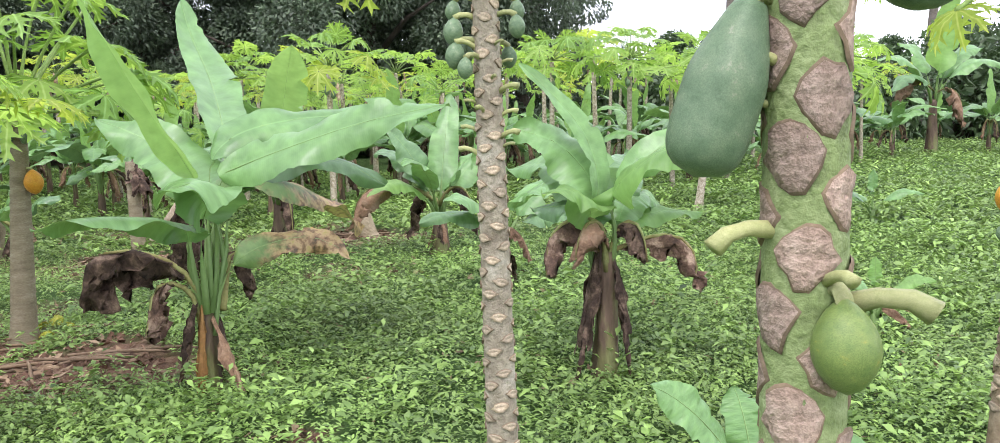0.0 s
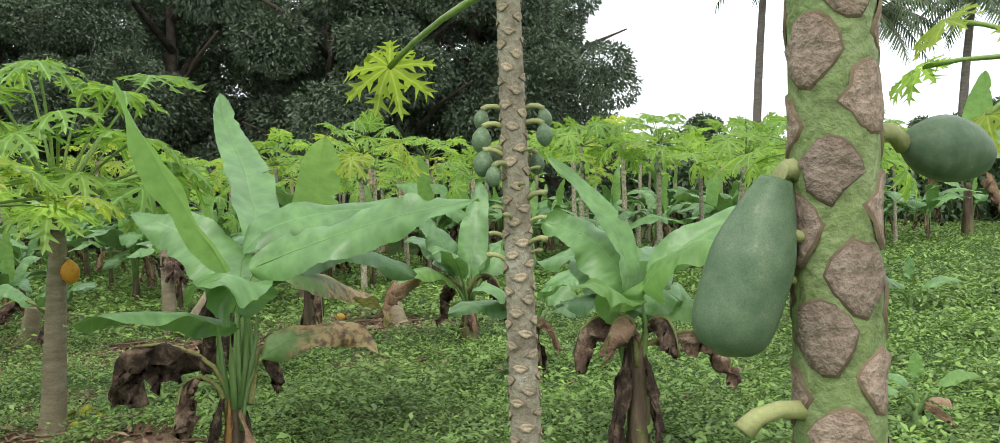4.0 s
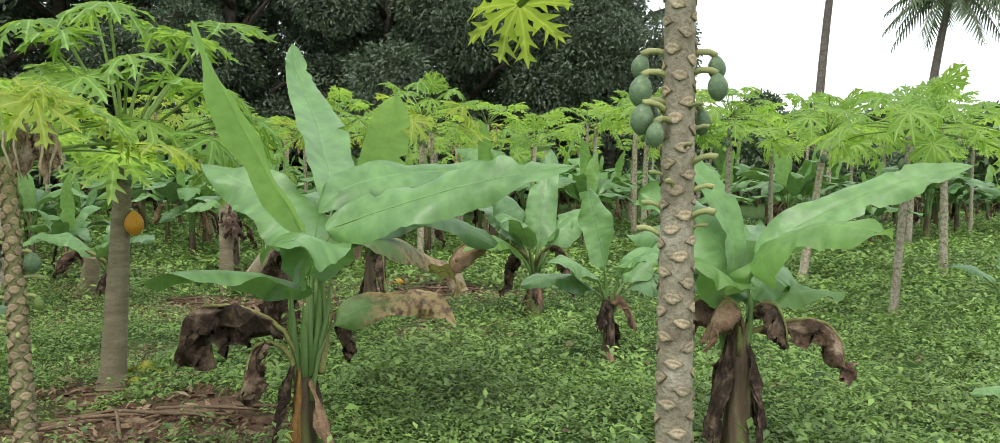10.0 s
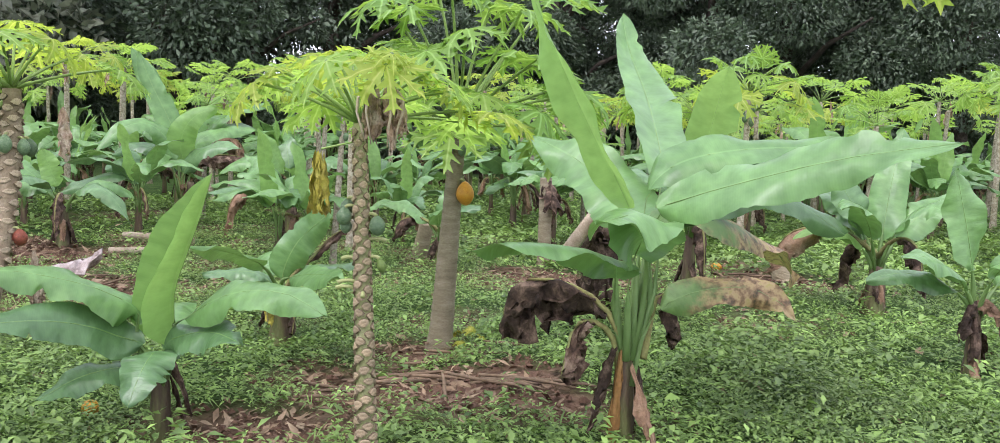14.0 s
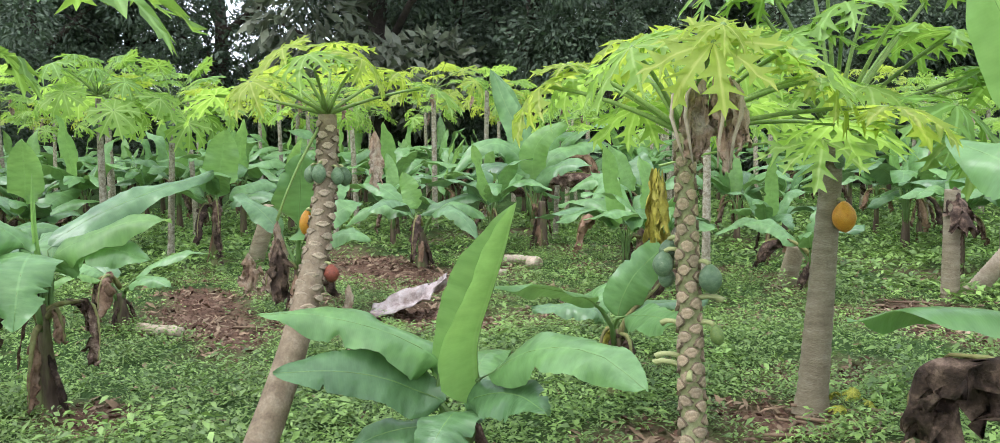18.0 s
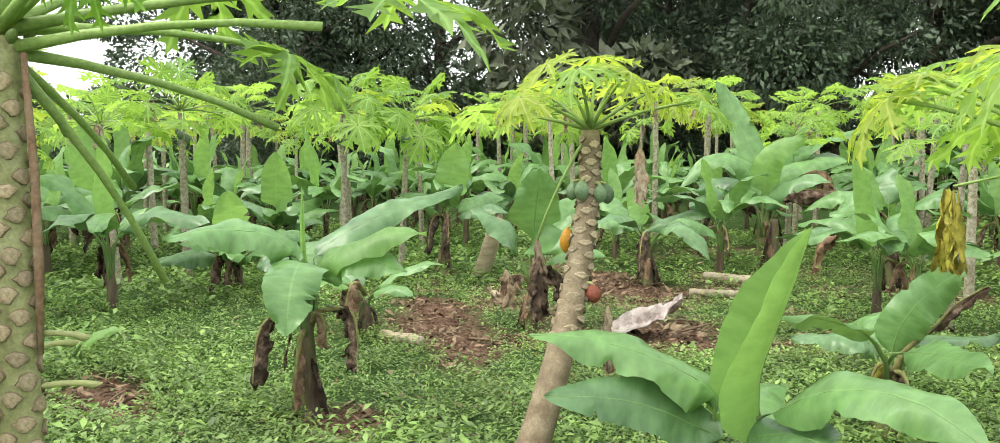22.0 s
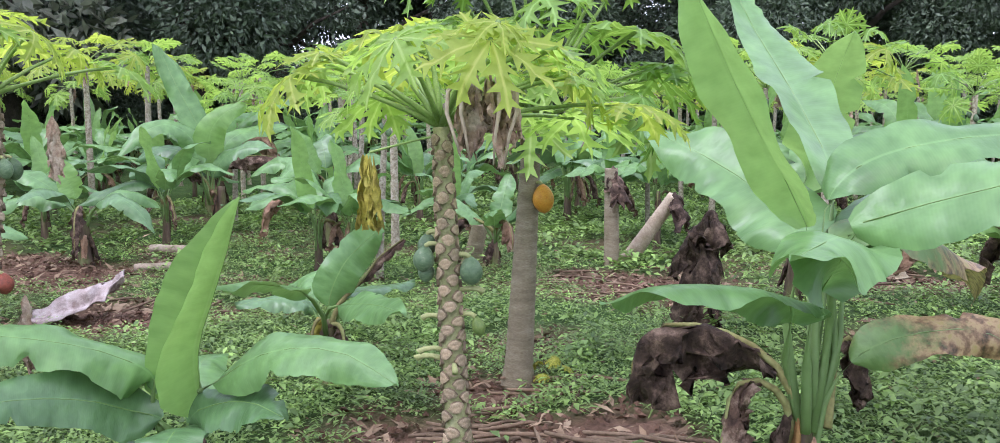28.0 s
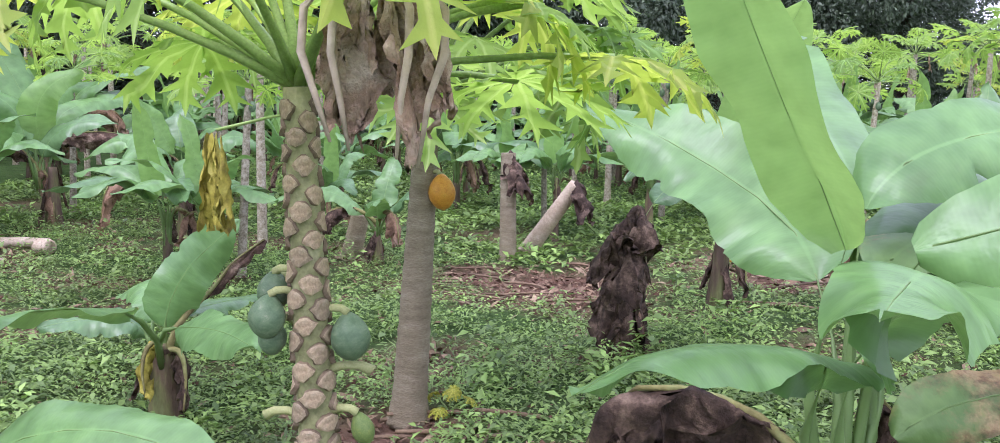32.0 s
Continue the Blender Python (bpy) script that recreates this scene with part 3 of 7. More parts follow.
def wilted(tip, arch, width, seed, mat, start=(0, 0, 0), via=None, bare=10):
    """A dead blade on its stalk: out, over and down, both halves hanging from the midrib, rims curled."""
    rng = random.Random(seed)
    p0, e = Vector(start), Vector(start) + Vector(tip)
    flat = Vector((tip[0], tip[1], 0))
    p1, p2 = p0 + flat * 0.35 + Vector((0, 0, arch * 0.8 + 0.04)), p0 + flat * 1.08 + Vector((0, 0, max(arch * 0.9, tip[2] * 0.25 + arch * 0.8)))
    n, m = 34, 15
    line = [(1 - q) ** 3 * p0 + 3 * q * (1 - q) ** 2 * p1 + 3 * q * q * (1 - q) * p2 + q ** 3 * e for q in [i / (n - 1) for i in range(n)]]
    if via:
        line = through_points(via, n)
    side = Vector((flat.y, -flat.x, 0)).normalized()
    off = Vector((rng.uniform(-9, 9), rng.uniform(-9, 9), 0))
    verts, faces = [], []
    lop, ph = rng.uniform(0.75, 1.25), rng.uniform(0, 6)
    r0 = bare
    for i in range(r0, n):
        u = (i - r0) / (n - 1 - r0)
        t = (line[min(i + 1, n - 1)] - line[i - 1]).normalized()
        sd = (side - t * side.dot(t)).normalized()
        dn = t.cross(sd)
        if dn.z > 0:
            dn = -dn
        dn = (dn + Vector((0, 0, -0.8))).normalized()
        w = width * 0.62 * (0.12 + 0.88 * step(0.0, 0.4, u)) * (1 - 0.8 * max(0, u - 0.72) / 0.28)
        for j in range(m):
            a = (j / (m - 1) - 0.5) * 2
            h = abs(a)
            ww = w * (lop if a > 0 else 2 - lop) * (1 + (0.30 * noise.noise((u * 9, seed, 3 * a)) + 0.30 * noise.noise((u * 23, seed, 2 * a))) * h)
            pleat = 0.10 * width * (math.sin(u * 30 + ph + 2.5 * h) + 0.6 * noise.noise((u * 25, seed, a))) * h
            q = noise.noise_vector(Vector((u * 4, a * 2, 0)) + off) * (0.24 * width) * (0.3 + h) + noise.noise_vector(Vector((u * 12, a * 6, 4)) + off) * (0.17 * width) * (0.25 + h)
            curl = math.sin(h * 2.6)
            verts.append(line[i] + sd * (math.copysign(1, a) * ww * 0.34 * curl + pleat * 0.4) + dn * (ww * 0.95 * h ** 1.15) + t * pleat + q)
    for i in range(n - r0 - 1):
        for j in range(m - 1):
            k = i * m + j
            faces.append((k, k + 1, k + 1 + m, k + m))
    rod = tube(line[::3], [0.020 * (1 - 0.85 * min(1, k / 9)) + 0.002 for k in range(len(line[::3]))], 7)
    nv, nf = len(verts), len(faces)
    me = mesh("dead_leaf", verts + rod[0], faces + [tuple(k + nv for k in f) for f in rod[1]], mat)
    me.materials.append(DRY_STALK)
    for k in range(nf, len(me.polygons)):
        me.polygons[k].material_index = 1
    return me


def pseudostem(h, r, seed, lean=(0, 0)):
    rng = random.Random(seed)
    n, sides = 12, 14
    verts, faces = [], []
    for i in range(n + 1):
        u = i / n
        c = Vector((lean[0] * u, lean[1] * u, h * u))
        rr = r * (1.25 - 0.65 * u) * (1.12 if u < 0.06 else 1)
        for k in range(sides):
            a = 2 * math.pi * k / sides
            lob = 1 + 0.10 * math.sin(3 * a + 5 * u + seed) + 0.07 * math.sin(7 * a - 8 * u) + rng.uniform(-0.04, 0.04)
            verts.append(c + rr * lob * Vector((math.cos(a), math.sin(a), 0)))
    for i in range(n):
        for k in range(sides):
            a, b = i * sides + k, i * sides + (k + 1) % sides
            faces.append((a, b, b + sides, a + sides))
    faces.append(tuple(range(n * sides, (n + 1) * sides)))
    return mesh("pseudostem", verts, faces, PSEUDOSTEM if h > 0.3 else GREEN_STEM)


def banana(at, h, r, leaves, dead=(), label="", seed=1, group="banana plants", sheaths=3, z=None, fused=False):
    """leaves: (tip from the stem's top, arch, width, where it faces, material); dead: (tip, arch, width, material, start height)."""
    x, y = at
    zz = height(x, y) - 0.03 if z is None else z
    ob = thing("banana_plant", (x, y, zz), label, "banana plant", group)
    drop = 0.24 * h
    part("pseudostem", pseudostem(h * 0.82, r, seed), ob, "brown-sheathed banana stem")
    for i, (tip, arch, width, face, mat, *more) in enumerate(leaves):
        a = math.atan2(tip[1], tip[0])
        lm, rm = blade(tip, arch, width, face if isinstance(face, tuple) else (0.1, -0.4, 0.85), seed * 31 + i, mat, drop, fold=more[0] if more else 0.22, hang=0.0 if more and more[0] > 0.4 else 0.26 + 0.42 * max(0, 1 - abs(tip[2]) / Vector(tip).length) ** 1.5, rise=more[1] if len(more) > 1 else None, bow=more[2] if len(more) > 2 else (0, 0), rows=18 if fused else 30, half=3 if fused else 5, fused=fused)
        lf = part("leaf", lm, ob, m=Matrix.Translation((0.35 * r * math.cos(a), 0.35 * r * math.sin(a), h - 0.012 * (i % 5))))
        if rm:
            part("midrib", rm, lf, "pale green midrib")
    for i, (tip, arch, width, mat, sh) in enumerate(dead):
        if mat is BANANA_BURNT:
            lm, rm = blade(tip, arch, width, (0.1, -0.6, 0.75), seed * 57 + i, mat, 0.12)
            part("midrib", rm, part("leaf", lm, ob, "green leaf withering brown from its tip", Matrix.Translation((0, 0, sh))), "pale green midrib")
            continue
        part("dead_leaf", (wilted if math.hypot(tip[0], tip[1]) > 0.21 else rag)(tip, arch, width * (1.0 if math.hypot(tip[0], tip[1]) > 0.21 else 0.8), seed * 57 + i, mat, (0, 0, sh)), ob, "withered brown hanging leaf")
    rng = random.Random(seed)
    for i in range(sheaths):
        a = rng.uniform(0, 6.28)
        l = h * rng.uniform(0.4, 0.65)
        me = rag((0.13 * math.cos(a), 0.13 * math.sin(a), -l), 0.10, 0.05 + 0.05 * rng.random(), seed * 91 + i, rng.choice((BANANA_DEAD, BANANA_TAN, BANANA_DEAD)), (0, 0, h * rng.uniform(0.65, 0.8)))
        part("dry_sheath", me, ob, "torn dry leaf sheath")
    return ob


def shaped_banana(at, h, r, leaves, dead, label, seed, z=None, sheaths=3, stem_label="brown-sheathed banana stem"):
    """A banana plant whose leaves are drawn one by one. leaves: (places on the midrib, width, face, material, bare share, fold); dead: (places, width, material, bare rows)."""
    x, y = at
    ob = thing("banana_plant", (x, y, height(x, y) - 0.03 if z is None else z), label, "banana plant", "banana plants")
    part("pseudostem", pseudostem(h, r, seed), ob, stem_label)
    for i, (pts, width, face, mat, stalk, fold, *more) in enumerate(leaves):
        a = math.atan2(pts[-1][1], pts[-1][0])
        out = Vector((math.cos(a), math.sin(a), 0))
        turn = 2.4 * i + seed
        pts = [Vector(pts[0]) + out * 0.02, Vector(pts[1]) * 0.96 + out * 0.045 + Vector((0.035 * math.cos(turn), 0.035 * math.sin(turn), 0.05 * math.sin(3 * turn)))] + [Vector(p) for p in pts[2:]]
        lm, rm = blade(pts[-1], 0, width, face, seed * 31 + i, mat, fold=fold, hang=more[0] if more else 0.3, wave=more[1] if len(more) > 1 else 0.10, rows=44, half=6, ragged=0.004 if mat is BANANA_YOUNG_OR_BACKLIT else 0.035, via=pts, stalk=stalk)
        part("midrib", rm, part("leaf", lm, ob), "pale green midrib")
    for i, (pts, width, mat, rows) in enumerate(dead):
        tip = Vector(pts[-1]) - Vector(pts[0])
        if rows < 3:
            part("dry_sheath", rag(tip, 0.05, width, seed * 57 + i, mat, pts[0]), ob, "torn dry leaf sheath")
        else:
            part("dead_leaf", wilted(tip, 0, width, seed * 57 + i, mat, pts[0], pts, rows), ob, "withered brown hanging leaf")
    rng = random.Random(seed)
    for i in range(sheaths):
        a = rng.uniform(0, 6.28)
        l = h * rng.uniform(0.5, 0.8)
        me = rag((0.10 * math.cos(a), 0.10 * math.sin(a), -l), 0.08, 0.05 + 0.05 * rng.random(), seed * 91 + i, rng.choice((BANANA_DEAD, BANANA_RUST, BANANA_DEAD)), (0.05 * math.cos(a), 0.05 * math.sin(a), h * rng.uniform(0.8, 1.2)))
        part("dry_sheath", me, ob, "torn dry leaf sheath")
    return ob


# ---- papaya trees ----
TEETH = ((0.15, 0.055, 0.11), (0.27, 0.095, 0.20), (0.36, 0.085, 0.29), (0.56, 0.25, 0.35), (0.50, 0.07, 0.44), (0.62, 0.09, 0.50), (0.78, 0.26, 0.54), (0.70, 0.065, 0.64), (0.80, 0.06, 0.71), (0.93, 0.17, 0.75), (0.88, 0.04, 0.84))
FEW_TEETH = ((0.26, 0.09, 0.20), (0.38, 0.08, 0.30), (0.58, 0.27, 0.37), (0.53, 0.07, 0.46), (0.80, 0.26, 0.56), (0.77, 0.05, 0.70))


def hand_leaf_mesh(seed, mat, sag=0.6, teeth=TEETH, lobes=9, tilt=None, wide=1.0):
    """A hand-shaped papaya leaf of unit size: deep lobes, each with pointed side lobes, creased along the ribs and bending down; stalk at the origin, ahead along x."""
    rng = random.Random(seed)
    verts, faces, uvs = [], [], []
    spread = 158
    for q in range(lobes):
        ang = radians(-spread + 2 * spread * q / (lobes - 1)) + rng.uniform(-0.05, 0.05)
        c = abs(q - (lobes - 1) / 2) / ((lobes - 1) / 2)
        ln = (1.0 - 0.40 * c * c) * rng.uniform(0.9, 1.08)
        bend, swing, twist = max(0.05, sag * rng.uniform(0.55, 1.5)), rng.uniform(-0.2, 0.2), rng.uniform(-0.35, 0.35)
        d, sd = Vector((math.cos(ang), math.sin(ang), 0)), Vector((-math.sin(ang), math.cos(ang), 0))

        def spot(l, w):
            """A place l out along the lobe and w to its side."""
            l, w = l * ln, w * (0.45 + 0.55 * ln)
            th = min(2.0, bend * math.hypot(l, w))
            out = math.sin(th) / th if th > 0.01 else 1.0
            z = -(1 - math.cos(th)) / bend + 0.34 * abs(w) * (1 - 2.4 * abs(w)) + twist * w * l + 0.14 * l * noise.noise((l * 4, 7 * w + 3 * q, seed)) + 0.003 * (q % 2)
            return d * (l * out) + sd * (w * out + swing * l * l * 0.5) + Vector((0, 0, z))

        for sg in (-1, 1):
            k0 = len(verts)
            row = [(0.02, 0.004, 0.0)] + [(l * rng.uniform(0.97, 1.03), w * wide * rng.uniform(0.85, 1.15), m) for l, w, m in teeth] + [(1.0, 0.0, 0.97)]
            for l, w, m in row:
                verts += [spot(m, 0), spot(l, sg * w)]
                uvs += [(m, 0), (l, sg * w)]
            for i in range(len(row) - 1):
                a = k0 + 2 * i
                faces.append((a, a + 2, a + 3, a + 1) if sg > 0 else (a, a + 1, a + 3, a + 2))
    if tilt is None:
        return mesh("leaf", verts, faces, mat, uvs)
    q = Matrix.Rotation(tilt, 3, "Y")
    rod = tube([(-1.9, 0, 0.0), (-1.2, 0, 0.12), (-0.5, 0, 0.11), (0, 0, 0)], [0.034, 0.024, 0.020, 0.022], 6)
    nv = len(verts)
    me = mesh("leaf", [q @ v for v in verts] + rod[0], faces + [tuple(k + nv for k in f) for f in rod[1]], mat, uvs + [(0, 1)] * len(rod[0]))
    me.materials.append(PETIOLE)
    for k in range(len(faces), len(me.polygons)):
        me.polygons[k].material_index = 1
    return me


STALKED = {}
LEAVES = {}
for k, m in enumerate((PAPAYA, PAPAYA_PALE, PAPAYA_DARK, PAPAYA_YELLOW, PAPAYA_LIME)):
    LEAVES[m] = [hand_leaf_mesh(i + 10 * k, m, (0.95 if m is PAPAYA_YELLOW else 0.5) + 0.22 * i, wide=1.45 if m is PAPAYA_YELLOW else 1.0) for i in range(4)]
UNIT_ROD = mesh("petiole", *tube([(0, 0, 0), (0.25, 0, 0.035), (0.5, 0, 0.05), (0.75, 0, 0.04), (1, 0, 0)], [0.030, 0.022, 0.018, 0.016, 0.02], 7), PETIOLE)


def rod_pose(a, b, thick=1.0):
    """Lays the unit petiole from a to b."""
    a, b = Vector(a), Vector(b)
    d = b - a
    q = d.to_track_quat("X", "Z").to_matrix().to_4x4()
    return Matrix.Translation(a) @ q @ Matrix.Diagonal((d.length, thick, thick, 1))


def add_leaf(tree, hub, end, size, rng, mat, thick=0.4, droop=None, roll=None):
    """A petiole from hub to end with a leaf on it; the leaf points outward and a little down."""
    hub, end = Vector(hub), Vector(end)
    out = end - hub
    az = math.atan2(out.y, out.x)
    me = rng.choice(LEAVES[mat])
    tilt = droop if droop is not None else rng.uniform(0.15, 0.75) - 0.5 * min(0.6, out.z)
    lf = part("leaf", me, tree, m=Matrix.Translation(end) @ Euler((rng.uniform(-0.25, 0.25) if roll is None else roll, tilt, az + rng.uniform(-0.2, 0.2))).to_matrix().to_4x4() @ Matrix.Scale(size, 4))
    rod = part("petiole", UNIT_ROD, lf, "long pale green leaf stalk")
    rod.matrix_parent_inverse = lf.matrix_basis.inverted()
    rod.matrix_basis = rod_pose(hub, end, thick)
    return lf


def scar_mesh(r, w, h, mat, name="leaf_scar", proud=0.0, rim=True, seed=0):
    """A raised rounded diamond that hugs a trunk of radius r, centred on +x."""
    verts, faces = [], []
    rings = ((1.0, 0.0), (0.9, 0.10), (0.5, 0.05), (0.0, 0.03))
    n = 14
    rg = random.Random(seed)
    rough = [rg.uniform(0.86, 1.12) for _ in range(n)]
    for s, lift in rings:
        for k in range(n):
            a = 2 * math.pi * k / n
            ca, sa = math.cos(a), math.sin(a)
            rad = 1 / (abs(ca) ** 1.12 + abs(sa) ** 1.12) ** (1 / 1.12)
            rad *= rough[k]
            if sa > 0.8:
                rad *= 0.86
            y, z = s * w / 2 * rad * ca, s * h / 2 * rad * sa
            th = y / r
            rr = r * (0.995 + lift * 0.75) + proud * r * (0 if s == 1.0 else 1) * (1 - 0.6 * (z / h + 0.5))
            verts.append((rr * math.cos(th), rr * math.sin(th), z))
    for i in range(len(rings) - 1):
        for k in range(n):
            a, b = i * n + k, i * n + (k + 1) % n
            faces.append((a, b, b + n, a + n))
    me = mesh(name, verts, faces, mat)
    me.materials.append(SCAR_RIM)
    for k in range(n if rim else 0):
        me.polygons[k].material_index = 1
    return me


def fruit_mesh(mat, neck=0.35, name="fruit", full=False):
    """A unit papaya hanging from the origin, one metre long: pear-shaped, faintly ribbed."""
    verts, faces = [], []
    n, sides = (26, 25) if full else (14, 15)
    for i in range(n + 1):
        u = i / n
        r = 0.26 * math.sin(math.pi * min(1.0, u * 0.97 + 0.015)) ** 0.62 * (1 - neck * (1 - u) ** 1.5) * 1.08
        if full:
            r = 0.232 * (0.58 + 0.42 * step(0.0, 0.5, u)) * max(0.0, 1 - ((u - 0.5) / 0.5) ** 6 if u > 0.5 else 1 - 0.55 * (1 - u / 0.5) ** 5) ** 0.55
        if i == n:
            r = 0.012
        for k in range(sides):
            a = 2 * math.pi * k / sides
            rr = r * (1 + 0.035 * math.cos(5 * a))
            verts.append((rr * math.cos(a), rr * math.sin(a), -u - 0.0))
    for i in range(n):
        for k in range(sides):
            a, b = i * sides + k, i * sides + (k + 1) % sides
            faces.append((b, a, a + sides, b + sides))
    faces.append(tuple(range(sides)))
    faces.append(tuple(range(n * sides, (n + 1) * sides))[::-1])
    return mesh(name, verts, faces, mat)


FRUITS = {"green": fruit_mesh(FRUIT, 0.5), "long": fruit_mesh(FRUIT, 0.5, full=True), "round": fruit_mesh(FRUIT, 0.08), "light": fruit_mesh(FRUIT_LIGHT, 0.15), "ripe": fruit_mesh(FRUIT_RIPE, 0.1), "rot": fruit_mesh(FRUIT_ROT, 0.05)}
STUB = mesh("fruit_stalk", *tube([(0, 0, 0), (0.4, 0, 0.10), (0.75, 0, 0.06), (1.0, 0, -0.12)], [0.16, 0.13, 0.14, 0.17], 8), STALK)


class Trunk:
    def __init__(self, tree, base, top, r0, r1, mat, bow=0.0, rings=0, label="grey papaya trunk", flare=0.25):
        """A tapered stem in the tree's own space; bow pushes its middle downwards along the lean."""
        self.base, self.top, self.r0, self.r1 = Vector(base), Vector(top), r0, r1
        lean = Vector((self.top.x - self.base.x, self.top.y - self.base.y, 0))
        self.ctrl = (self.base + self.top) / 2 + lean * bow
        n = 60 if rings else 20
        pts = [self.at(i / n) for i in range(n + 1)]
        rad = [self.radius(i / n) * (1 + flare * max(0, 1 - i / n * 8) ** 2) * (1 + (0.035 * math.sin(i * 2.2) if rings else 0)) for i in range(n + 1)]
        v, f = tube(pts, rad, 18)
        part("trunk", mesh("trunk", v, f, mat), tree, label)

    def at(self, u):
        return (1 - u) ** 2 * self.base + 2 * u * (1 - u) * self.ctrl + u * u * self.top

    def radius(self, u):
        return self.r0 + (self.r1 - self.r0) * u

    def u_of(self, z):
        return min(1, max(0, (z - self.base.z) / (self.top.z - self.base.z)))


def scars(tree, tr, z0, z1, stepz, w, h, mat, turn=0.0, jitter=0.12, seed=4, proud=0.0, rim=True):
    """Leaf scars wound up the trunk in a spiral."""
    rng = random.Random(seed)
    kinds = [scar_mesh((tr.radius(tr.u_of(z0)) + tr.radius(tr.u_of(z1))) / 2, w, h, mat, "leaf_scar", proud, rim, seed * 9 + q) for q in range(4)]
    rm = (tr.radius(tr.u_of(z0)) + tr.radius(tr.u_of(z1))) / 2
    z, i = z0, 0
    while z < z1 and i < 300:
        u = tr.u_of(z)
        k = tr.radius(u) / rm
        s = rng.uniform(1 - jitter, 1 + jitter)
        m = Matrix.Translation(tr.at(u)) @ Matrix.Rotation(turn + i * radians(137.5) + rng.uniform(-0.1, 0.1), 4, "Z") @ Matrix.Rotation(rng.uniform(-0.28, 0.28), 4, "X") @ Matrix.Diagonal((k, k, s, 1))
        part("leaf_scar", rng.choice(kinds), tree, m=m)
        z += stepz * rng.uniform(0.85, 1.15)
        i += 1


def add_fruit(tree, tr, z, az, size, kind="green", fat=1.0, reach=0.05, tilt=0.25, stalk=True, label="green unripe papaya"):
    u = tr.u_of(z)
    c, r = tr.at(u), tr.radius(u)
    d = Vector((math.cos(az), math.sin(az), 0))
    at = c + d * (r + reach)
    ob = part("fruit", FRUITS[kind], tree, label, Matrix.Translation(at) @ Matrix.Rotation(az, 4, "Z") @ Matrix.Rotation(-tilt, 4, "Y") @ Matrix.Diagonal((size * fat, size * fat, size, 1)))
    if stalk:
        rod = part("stalk", STUB, ob, "thick pale fruit stalk")
        rod.matrix_parent_inverse = ob.matrix_basis.inverted()
        rod.matrix_basis = rod_pose(c + d * r * 0.8, at + Vector((0, 0, 0.004)), max(0.05, size * 0.45))
    return ob


def add_stub(tree, tr, z, az, length=0.05, lift=0.2):
    u = tr.u_of(z)
    c, r = tr.at(u), tr.radius(u)
    d = Vector((math.cos(az), math.sin(az), lift))
    part("fruit_stalk", STUB, tree, "bare pale green fruit stalk", rod_pose(c + d * r * 0.85, c + d * (r + length), min(0.055, length)))


def crown(tree, hub, count, reach, size, seed, mats, low=-0.35, high=0.75, joined=False):
    """A whorl of stalked leaves round hub, the lower ones hanging; joined: all in one mesh, for trees far off."""
    rng = random.Random(seed)
    bm = bmesh.new()
    mats = mats[:1] if joined else mats
    for i in range(count):
        az = i * radians(137.5) + rng.uniform(-0.25, 0.25)
        k = i / max(1, count - 1)
        el = low + (high - low) * k + rng.uniform(-0.1, 0.1)
        ln = reach * (1.08 - 0.35 * k) * rng.uniform(0.8, 1.15)
        mat = mats[min(len(mats) - 1, int(k * len(mats)))] if rng.random() > 0.2 else rng.choice(mats)
        v = rng.randrange(4)
        if (mat, v) not in STALKED:
            STALKED[mat, v] = hand_leaf_mesh(900 + v, mat, 0.5 + 0.2 * v, FEW_TEETH, 9, 0.05 + 0.25 * v)
        d = Vector((math.cos(az) * math.cos(el), math.sin(az) * math.cos(el), math.sin(el)))
        s = ln / 1.9 * (0.9 + 0.3 * size / reach)
        m = Matrix.Translation(Vector(hub) + d * (1.9 * s)) @ d.to_track_quat("X", "Z").to_matrix().to_4x4() @ Matrix.Rotation(rng.uniform(-0.3, 0.3), 4, "X") @ Matrix.Scale(s, 4)
        if joined:
            me = STALKED[mat, v].copy()
            me.transform(m)
            bm.from_mesh(me)
            bpy.data.meshes.remove(me)
        else:
            part("leaf", STALKED[mat, v], tree, m=m)
    if joined:
        me = bpy.data.meshes.new("crown")
        bm.to_mesh(me)
        me.materials.append(mats[0])
        me.materials.append(PETIOLE)
        part("crown", me, tree, "spreading crown of lobed leaves")
    bm.free()


def papaya(at, label, z=None, group="papaya trees"):
    x, y = at
    return thing("papaya_tree", (x, y, height(x, y) - 0.02 if z is None else z), label, "papaya tree", group)

# ---- near papaya trees ----
G, Y_, D_, P_ = PAPAYA, PAPAYA_YELLOW, PAPAYA_DARK, PAPAYA_PALE
rng = random.Random(7)

t = papaya((0.245, 0.33), "papaya tree with green scarred trunk and hanging unripe fruit")
tr = Trunk(t, (0.03, 0, 0), (-0.02, 0, 2.45), 0.0375, 0.0245, TRUNK_GREEN, label="green papaya trunk with grey leaf scars")
scars(t, tr, 0.35, 2.35, 0.0146, 0.053, 0.062, SCAR, 0.9, rim=True)
add_fruit(t, tr, 1.50, math.pi + 0.25, 0.125, "long", 0.98, 0.012, 0.32)
add_fruit(t, tr, 1.47, 2.0, 0.09, "long", 1.0, 0.08, 0.2)
add_fruit(t, tr, 1.525, 0.30, 0.072, "round", 1.2, 0.022, 1.40)
add_fruit(t, tr, 1.298, -1.10, 0.066, "light", 1.35, 0.008, 0.12, label="yellowing green small papaya")
add_stub(t, tr, 1.455, -2.6, 0.028, 0.15)
add_stub(t, tr, 1.345, -2.75, 0.045, -0.1)
add_stub(t, tr, 1.285, -0.35, 0.055, 0.1)
